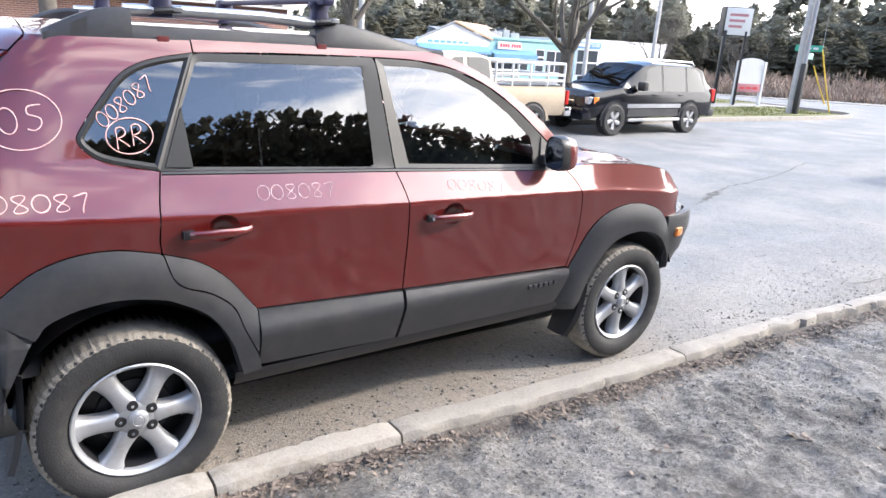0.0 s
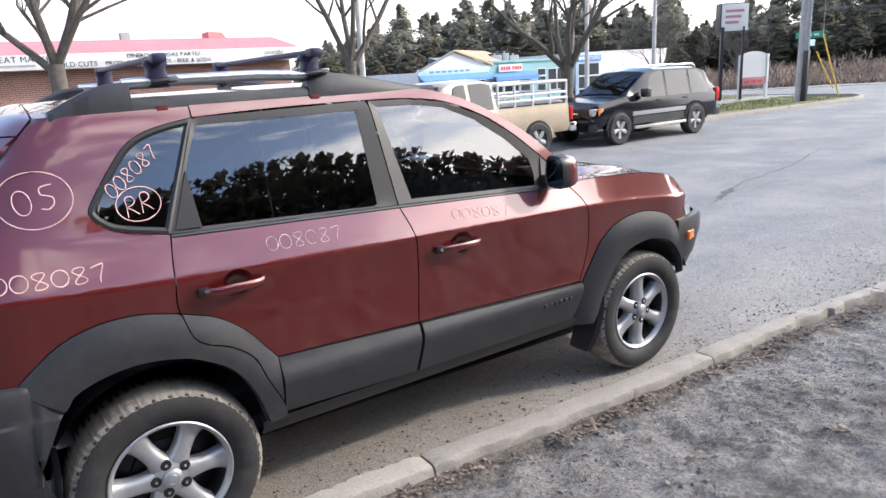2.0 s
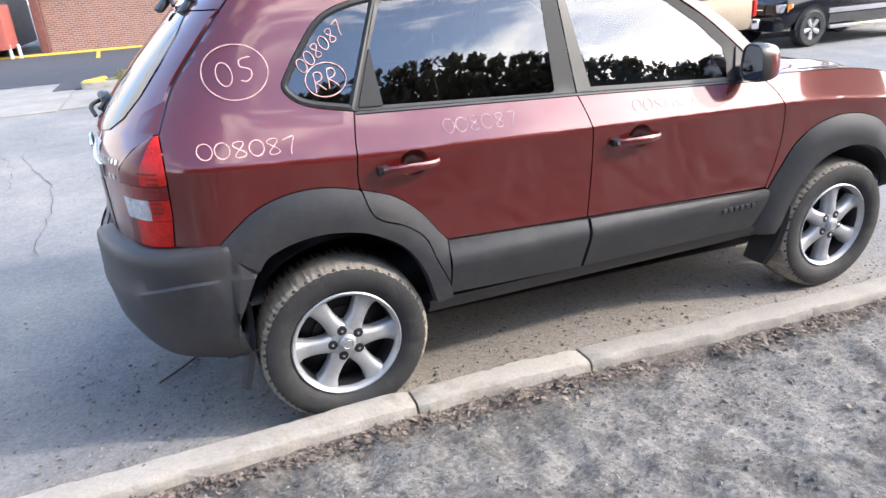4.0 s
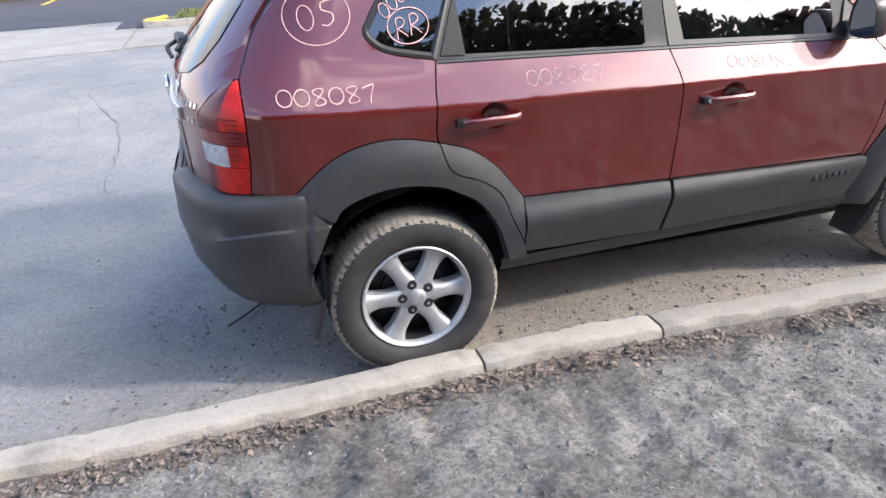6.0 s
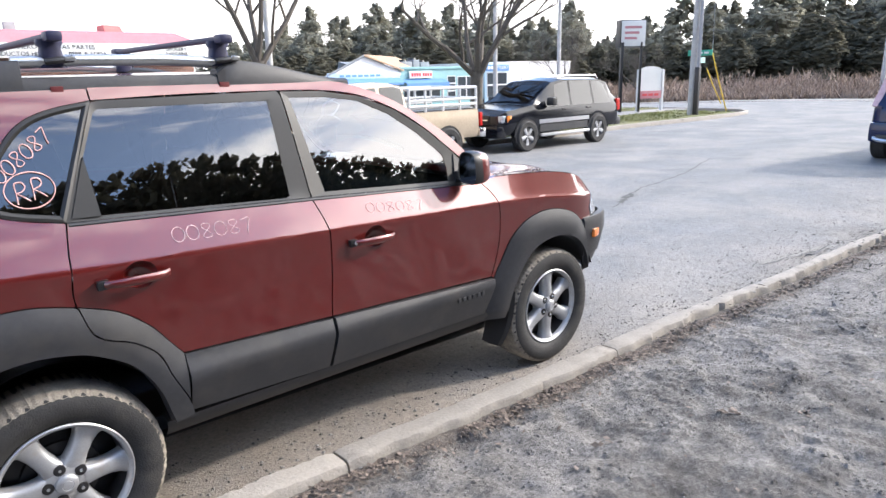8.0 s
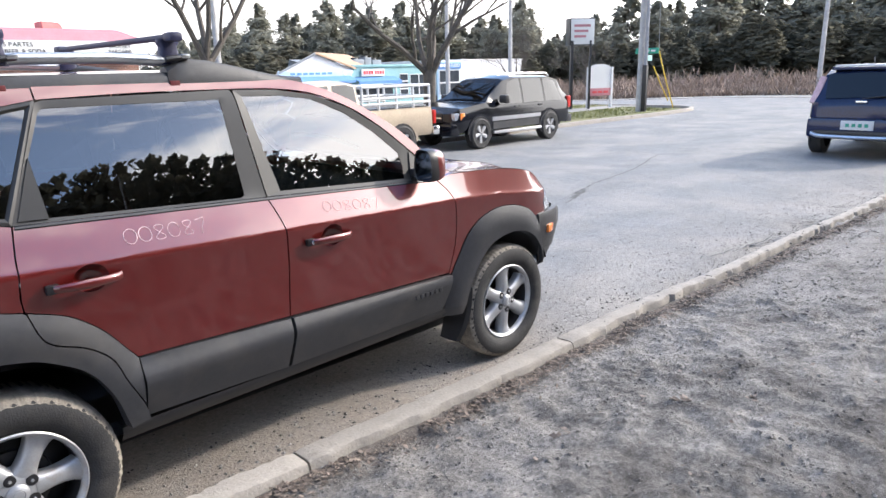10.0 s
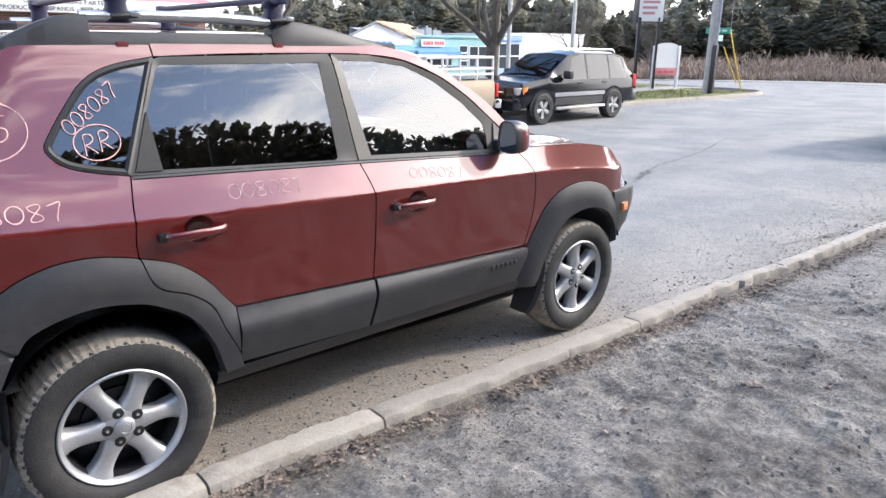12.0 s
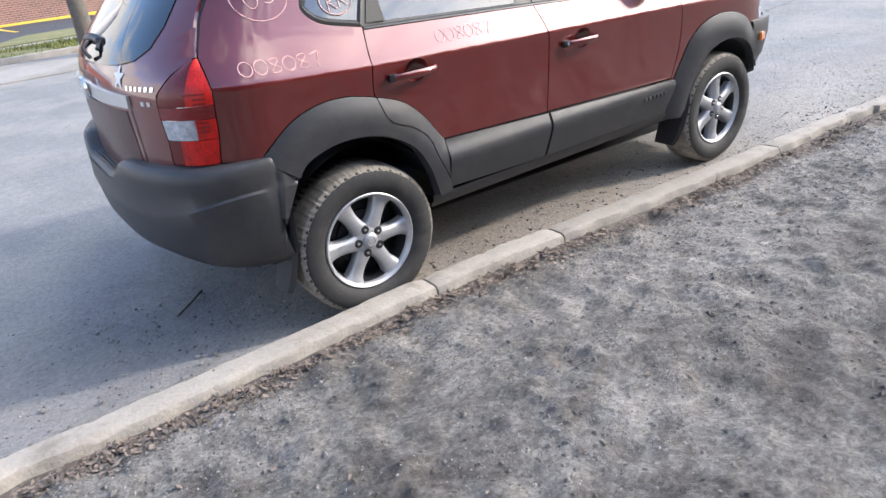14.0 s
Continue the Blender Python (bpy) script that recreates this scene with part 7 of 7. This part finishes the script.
def conifer(name, label, h, seed, dense, width_, low=0.05, needles=None, clump=1.0, taper=0.55, count=1.0):
    """An evergreen: a straight trunk and tiers of small needle clumps with gaps."""
    rng = random.Random(seed)
    t = thing(name, label, "tree", 0, 0, -50, group="evergreens")
    part("trunk", tube(bmesh.new(), [(0, 0, -0.5), (0.1, 0, h * 0.5), (0, 0, h * 0.96)], [h * 0.016, h * 0.011, 0.03], 7), BARK, t)
    bm = bmesh.new()
    n = int(1700 * dense * count)
    boughs = [(rng.uniform(low, 1) ** 0.9, rng.uniform(0, 6.28), rng.uniform(0.55, 1.15)) for _ in range(int((130 if dense > 1.2 else 85) * dense))]
    for i in range(n):
        f, a, ln = boughs[i % len(boughs)]
        if dense > 1.2:
            prof = (1 - f) ** taper * (0.75 + 0.25 * math.sin(9 * f + seed)) + 0.05
        else:
            prof = math.sin(math.pi * min(1, 0.15 + 0.86 * (f - low) / (1 - low))) ** 0.6 * (0.75 + 0.35 * math.sin(7 * f + 2 * a + seed)) + 0.05
        r = width_ * prof * ln * (rng.uniform(0.25, 1.0) if dense > 1.2 else rng.uniform(0.55, 1.0))
        a2 = a + rng.uniform(-0.5, 0.5)
        c = Vector((r * math.cos(a2), r * math.sin(a2), h * f + rng.uniform(-0.45, 0.45) - 0.12 * r))
        s = rng.uniform(0.20, 0.50) * h / 10 * clump
        q = a2 + rng.uniform(-0.9, 0.9)
        u = Vector((-math.sin(q), math.cos(q), rng.uniform(-0.5, 0.5))).normalized() * s
        w = Vector((-0.55 * math.cos(q), -0.55 * math.sin(q), rng.uniform(0.4, 1.0))).normalized() * s
        vs = [bm.verts.new(c + q) for q in (-u, w * 0.6, u, -w * 0.5)]
        bm.faces.new(vs[:3])
        bm.faces.new((vs[0], vs[2], vs[3]))
    part("crown", bm, needles or NEEDLE, t, "dark green needle boughs", smooth=False)
    return t


CEDARS = [conifer("cedar_tree", "dark dense evergreen at the edge of the field", 8.5, 20 + k, 1.9, 2.0, clump=0.95, taper=0.24, count=0.8) for k in range(3)]
PINES = [conifer("pine_tree", "tall dark pine with an open crown", 13, 30 + k, 1.15, 3.0, low=0.28, needles=HAZEPINE, clump=0.62, count=1.8) for k in range(3)]
BACKS = [conifer("cedar_tree", "tall dense evergreen in the row behind the verge", 8.5, 40 + k, 2.4, 2.1, clump=0.46, taper=0.26, count=1.05) for k in range(2)]
rng = random.Random(4)


def plant(kind, x, y, size, even=False, wide=1.0, used=[]):
    src = kind[rng.randrange(len(kind))]
    m = pose(x, y, ground_z(x, y), 0, 0, rng.uniform(0, 360)) @ Matrix.Diagonal((size * wide, size * wide, size * (1.0 if even else rng.uniform(0.9, 1.15)), 1))
    if src not in used:
        used.append(src)
        src.matrix_basis = m
        return src
    ob = copy_thing(src, Matrix.Identity(4))
    ob.matrix_basis = m
    return ob


# dark evergreen wall across the field
for i in range(80):
    a = radians(52.5 + 46 * i / 79)
    d = float(np.interp(i, [0, 20, 79], [84, 76, 72])) + rng.uniform(-2, 5)
    plant(CEDARS, d * math.sin(a), d * math.cos(a) - 3, rng.uniform(0.52, 0.64) * float(np.interp(i, [0, 14, 30, 79], [0.85, 0.98, 1.15, 1.25])), wide=1.7)
for i in range(62):
    a = radians(50 + 49 * i / 61 + rng.uniform(-0.5, 0.5))
    d = 92 + rng.uniform(-4, 12)
    plant(PINES, d * math.sin(a), d * math.cos(a) - 3, rng.uniform(0.52, 0.78) * float(np.interp(i, [0, 12, 25, 61], [0.85, 1.0, 1.28, 1.42])), wide=1.25)
# pines and lower woods behind the shops
for i in range(50):
    a = radians(23 + 29 * i / 49 + rng.uniform(-0.4, 0.4))
    d = 88 + rng.uniform(-6, 14)
    plant(PINES, d * math.sin(a), d * math.cos(a) - 3, rng.uniform(0.48, 0.80) * float(np.interp(i, [0, 14, 28, 49], [0.72, 1.0, 1.1, 0.95])), wide=1.2)
for i in range(34):
    a = radians(25 + 29 * i / 33 + rng.uniform(-0.4, 0.4))
    d = 78 + rng.uniform(-4, 6)
    plant(CEDARS, d * math.sin(a), d * math.cos(a) - 3, rng.uniform(0.46, 0.60), wide=2.3)
# even woods behind the viewer
for i in range(56):
    x = -14 + 1.08 * i + rng.uniform(-0.35, 0.35)
    plant(BACKS, x, -17 - rng.uniform(0, 1.2), rng.uniform(0.87, 0.91) * float(np.interp(x, [8, 12, 14.5, 17], [1.42, 1.35, 1.24, 1.14])), True, 1.25)


def make_woods():
    """The dense belt of small foliage that fills the row of evergreens."""
    r = random.Random(77)
    verts, faces = [], []
    for i in range(64000):
        x, d = r.uniform(-15, 46), r.uniform(0, 1) ** 1.5
        top = 8.25 * float(np.interp(x, [8, 12, 14.5, 17], [1.42, 1.35, 1.24, 1.14]))
        top += 0.25 * noise.noise(Vector((x * 0.55, 3, 0))) + 0.20 * noise.noise(Vector((x * 1.9, 7, 0))) + 0.16 * noise.noise(Vector((x * 6.0, 9, 0)))
        c = Vector((x, -16.6 - 2.6 * d, ground_z(x, -17) + top * (1 - r.uniform(0, 1) ** 1.5 * 0.96)))
        q, size = r.uniform(0, 6.28), r.uniform(0.09, 0.22)
        u = Vector((math.cos(q), math.sin(q) * 0.6, r.uniform(-0.6, 0.6))).normalized() * size
        w = Vector((-0.4 * math.sin(q), 0.5 * math.cos(q), r.uniform(0.4, 1.0))).normalized() * size
        k = len(verts)
        verts += [c - u, c + w, c + u, c - w * 0.7]
        faces.append((k, k + 1, k + 2, k + 3))
    me = bpy.data.meshes.new("woods")
    me.from_pydata(verts, [], faces)
    me.materials.append(NEEDLE)
    tagged(new("woods", me), "dense dark evergreen woods behind the verge", "woods", kind="stuff")


make_woods()


def make_brush():
    """Tall dry weeds along the far side of the side road."""
    bm = bmesh.new()
    r = random.Random(7)
    for _ in range(30000):
        a = r.uniform(-14, 56)
        dx = r.uniform(0, 1) ** 1.4 * 12
        x, y = 48.2 + dx - 0.06 * a, a
        top = (0.95 + 0.9 * noise.noise(Vector((x * 0.3, y * 0.3, 0))) + 0.5 * noise.noise(Vector((x * 1.1, y * 1.1, 4)))) * (0.45 + 0.55 * smooth01(0, 3, dx)) + 0.09 * dx
        z = ground_z(x, y) + max(0.0, top - 0.55) * r.uniform(0, 1)
        w, t, n = r.uniform(0.02, 0.07), r.uniform(0, 3.14), r.uniform(0.35, 0.75)
        lx, ly = r.uniform(-0.45, 0.45), r.uniform(-0.45, 0.45)
        bm.faces.new([bm.verts.new((x - w * math.cos(t), y - w * math.sin(t), z)), bm.verts.new((x + w * math.cos(t), y + w * math.sin(t), z)), bm.verts.new((x + lx, y + ly, z + n))])
    tagged(part("dry_brush", bm, BRUSH, smooth=False), "tall dry brown weeds along the side road", "weeds", kind="stuff")


make_brush()


def make_grass():
    """Short winter grass on the lawns across the street."""
    r = random.Random(23)
    verts, faces = [], []
    for x0, x1, y0, y1, n in ((12, 27, 9.7, 12.3, 9000), (12, 29, 14.2, 18.8, 7000), (-1.6, 4, 12.6, 14.3, 3500)):
        for _ in range(n):
            x, y = r.uniform(x0, x1), r.uniform(y0, y1)
            if noise.noise(Vector((x * 0.8, y * 0.8, 2))) < -0.25:
                continue
            z, h, t, w = ground_z(x, y) + 0.10, r.uniform(0.04, 0.11), r.uniform(0, 3.14), r.uniform(0.006, 0.02)
            k = len(verts)
            verts += [(x - w * math.cos(t), y - w * math.sin(t), z), (x + w * math.cos(t), y + w * math.sin(t), z), (x + r.uniform(-0.05, 0.05), y + r.uniform(-0.05, 0.05), z + h)]
            faces.append((k, k + 1, k + 2))
    me = bpy.data.meshes.new("grass")
    me.from_pydata(verts, [], faces)
    me.materials.append(BLADE)
    tagged(new("grass", me), "short patchy yellow-green winter grass on the lawns", "grass", kind="stuff")


BLADE = material("grass_blade", (0.17, 0.18, 0.055), rough=0.9, vary=0.4, scale=1.5, island=0.5)
make_grass()


# ---- grit, stones, leaves and twigs ----
def scatter_stones():
    r = random.Random(9)
    verts, faces = [], []

    def stone(x, y, z, s):
        k = len(verts)
        q = [(1, 0, 0), (0, 1, 0), (-1, 0, 0), (0, -1, 0), (0, 0, 0.7), (0, 0, -0.6)]
        a = r.uniform(0, 6.28)
        e = r.uniform(0.55, 1.0)
        for i, (u, v, w) in enumerate(q):
            j = r.uniform(0.7, 1.25) * s
            verts.append((x + (u * math.cos(a) - e * v * math.sin(a)) * j, y + (u * math.sin(a) + e * v * math.cos(a)) * j, z + w * j * 0.8))
        for t in ((0, 1, 4), (1, 2, 4), (2, 3, 4), (3, 0, 4), (1, 0, 5), (2, 1, 5), (3, 2, 5), (0, 3, 5)):
            faces.append(tuple(k + i for i in t))
    for _ in range(36000):                       # verge
        x = r.uniform(-2.6, 7.5) if r.random() < 0.85 else r.uniform(5, 16)
        d = 0.14 + abs(r.gauss(0, 1)) * 0.75 if r.random() < 0.7 else r.uniform(0.14, 2.6)
        y = kerb_y(x) - d
        if noise.noise(Vector((x * 1.3, y * 1.3, 5))) < -0.15 and r.random() < 0.7:
            continue
        z = kerb_top(x) + verge_rise(d - 0.13) + verge_bump(x, y)
        stone(x, y, z, r.choice((0.0025, 0.003, 0.004, 0.005, 0.005, 0.008)) * r.uniform(0.7, 1.3))
    for _ in range(9000):                       # street edge and gutter
        x = r.uniform(-3.5, 14)
        d = abs(r.gauss(0, 0.5)) if r.random() < 0.6 else r.uniform(0, 6)
        y = kerb_y(x) + 0.02 + d
        stone(x, y, ground_z(x, y) + 0.012 * noise.noise(Vector((x * 0.5, y * 0.5, 0))) + 0.001, r.choice((0.003, 0.004, 0.005, 0.007, 0.010)) * r.uniform(0.7, 1.3))
    for _ in range(700):                       # broken crumbs along the worn kerb and in the gutter
        x = r.uniform(2.8, 10) if r.random() < 0.6 else r.uniform(-1.5, 3)
        y = kerb_y(x) + r.gauss(0.04 if x > 2.8 else 0.14, 0.10)
        k = kerb_y(x) - y
        z = kerb_top(x) - 0.004 if 0 < k < 0.14 else ground_z(x, y) + 0.004 if k <= 0 else kerb_top(x) - 0.01
        stone(x, y, z, r.choice((0.005, 0.007, 0.009, 0.016)) * r.uniform(0.6, 1.1))
    for _ in range(420):                        # crumbs behind the car
        x, y = r.gauss(-0.75, 0.45), r.gauss(-0.25, 0.35)
        if y > kerb_y(x) + 0.03:
            stone(x, y, ground_z(x, y) + 0.002, r.choice((0.004, 0.005, 0.008, 0.012)) * r.uniform(0.6, 1.2))
    me = bpy.data.meshes.new("grit")
    me.from_pydata(verts, [], faces)
    me.materials.append(STONE)
    tagged(new("grit", me), "scattered grit and small stones on verge and road", "gravel", kind="stuff")


scatter_stones()


def scatter_clods():
    """Crumbled lumps of the verge's own earth."""
    r = random.Random(31)
    verts, faces = [], []
    for _ in range(8500):
        x = r.uniform(-2.5, 8.0)
        d = r.uniform(0.17, 2.9) if r.random() < 0.8 else 0.16 + abs(r.gauss(0, 0.1))
        y = kerb_y(x) - d
        if noise.noise(Vector((x * 1.7, y * 1.7, 21))) < 0.02 and r.random() < 0.8:
            continue
        s = r.choice((0.006, 0.008, 0.011, 0.016)) * r.uniform(0.7, 1.2)
        z = kerb_top(x) + verge_rise(d - 0.13) + verge_bump(x, y)
        k, a = len(verts), r.uniform(0, 6.28)
        for u, v, w in ((1, 0, 0.1), (0.2, 0.9, 0), (-0.9, 0.3, 0.15), (-0.3, -0.8, 0), (0.7, -0.7, 0), (0.1, 0.1, 0.62), (0, 0, -0.5)):
            j = s * r.uniform(0.7, 1.25)
            verts.append((x + (u * math.cos(a) - v * math.sin(a)) * j, y + (u * math.sin(a) + v * math.cos(a)) * j, z + w * j))
        for t in ((0, 1, 5), (1, 2, 5), (2, 3, 5), (3, 4, 5), (4, 0, 5), (1, 0, 6), (2, 1, 6), (3, 2, 6), (4, 3, 6), (0, 4, 6)):
            faces.append(tuple(k + i for i in t))
    me = bpy.data.meshes.new("earth_crumb")
    me.from_pydata(verts, [], faces)
    me.materials.append(DIRT)
    tagged(new("earth_crumb", me), "loose grey-brown crumbs of earth on the verge", "soil", kind="stuff")


scatter_clods()


def scatter_leaves():
    r = random.Random(12)
    bm = bmesh.new()
    for _ in range(9000):
        x = r.uniform(-2.4, 9)
        d = 0.165 + abs(r.gauss(0, 0.06)) if r.random() < 0.95 else r.uniform(0.13, 1.8)
        if noise.noise(Vector((x * 1.1, 3, 0))) < -0.25 and r.random() < 0.6:
            continue
        y = kerb_y(x) - d
        z = kerb_top(x) + 0.006 + verge_rise(d - 0.13) + verge_bump(x, y)
        s = r.uniform(0.006, 0.022)
        a = r.uniform(0, 6.28)
        u = Vector((math.cos(a), math.sin(a), r.uniform(-0.4, 0.5))) * s
        w = Vector((-math.sin(a), math.cos(a), r.uniform(-0.4, 0.5))) * s * r.uniform(0.2, 0.6)
        c = Vector((x, y, z + 0.004))
        vs = [bm.verts.new(c + q) for q in (-u, w, u, -w)]
        bm.faces.new(vs)
    tagged(part("leaf_litter", bm, LEAF, smooth=False), "brown dead leaves and needles caught along the kerb", "leaf litter", kind="stuff")
    for x, y, n in ((2.62, -2.0, 9), (2.9, -2.25, 6), (1.95, -1.75, 5), (4.6, -2.6, 6)):
        bm = bmesh.new()
        for _ in range(n):
            c = Vector((x + r.gauss(0, 0.025), y + r.gauss(0, 0.02), kerb_top(x) + verge_rise(kerb_y(x) - y - 0.13) + verge_bump(x, y) + r.uniform(0.002, 0.012)))
            a = r.uniform(0, 6.28)
            u = Vector((math.cos(a), math.sin(a), r.uniform(-0.5, 0.6))) * r.uniform(0.014, 0.026)
            w = Vector((-math.sin(a), math.cos(a), r.uniform(-0.5, 0.6))) * 0.014
            bm.faces.new([bm.verts.new(c + q) for q in (-u, w - u * 0.3, u, -w)])
        tagged(part("leaf_clump", bm, LEAF, smooth=False), "curled dead brown leaves on the verge", "leaf", group="leaf clumps")
    for pts in (((-0.78, -0.22, 0.012), (-0.68, -0.13, 0.014), (-0.60, -0.04, 0.012)), ((3.9, 0.1, 0.01), (4.1, 0.18, 0.014), (4.2, 0.16, 0.01))):
        tagged(part("twig", tube(bmesh.new(), pts, 0.006, 5), BARK), "small broken twig lying on the road", "twig", group="twigs on the road")


scatter_leaves()


# ---- cracks in the asphalt ----
def crack(pts, w):
    r = random.Random(int(pts[0][0] * 100))
    bm = bmesh.new()
    rows = []
    for x, y in spline(pts, 10):
        x, y = x + r.gauss(0, 0.02), y + r.gauss(0, 0.02)
        z = ground_z(x, y) + 0.012 * noise.noise(Vector((x * 0.5, y * 0.5, 0))) + 0.005
        k = w * r.uniform(0.3, 1.2)
        rows.append([(x - k * 0.5, y - k, z), (x + k * 0.3, y + k, z)])
    loft(bm, rows)
    bm.normal_update()
    if sum(f.normal.z for f in bm.faces) < 0:
        bmesh.ops.reverse_faces(bm, faces=bm.faces)
    return tagged(part("road_crack", bm, TAR, smooth=False), "dark tarred crack in the worn asphalt", "crack", group="road cracks", kind="structure")


TAR = material("tar_crack", (0.085, 0.083, 0.08), rough=0.9, vary=0.3, scale=8)
crack([(6.9, 1.6), (7.6, 1.9), (8.6, 2.2), (10.2, 2.5), (12.5, 3.2)], 0.018)
crack([(7.2, 1.72), (7.6, 1.87), (7.9, 1.95)], 0.07)
crack([(-1.6, 2.0), (-1.75, 4.0), (-2.3, 6.0), (-2.2, 8.5)], 0.008)
crack([(-2.4, 3.0), (-2.2, 4.5), (-2.6, 6.5)], 0.006)
crack([(5.4, -0.85), (6.0, -0.98), (6.8, -1.1), (8.0, -1.25), (9.5, -1.45)], 0.012)
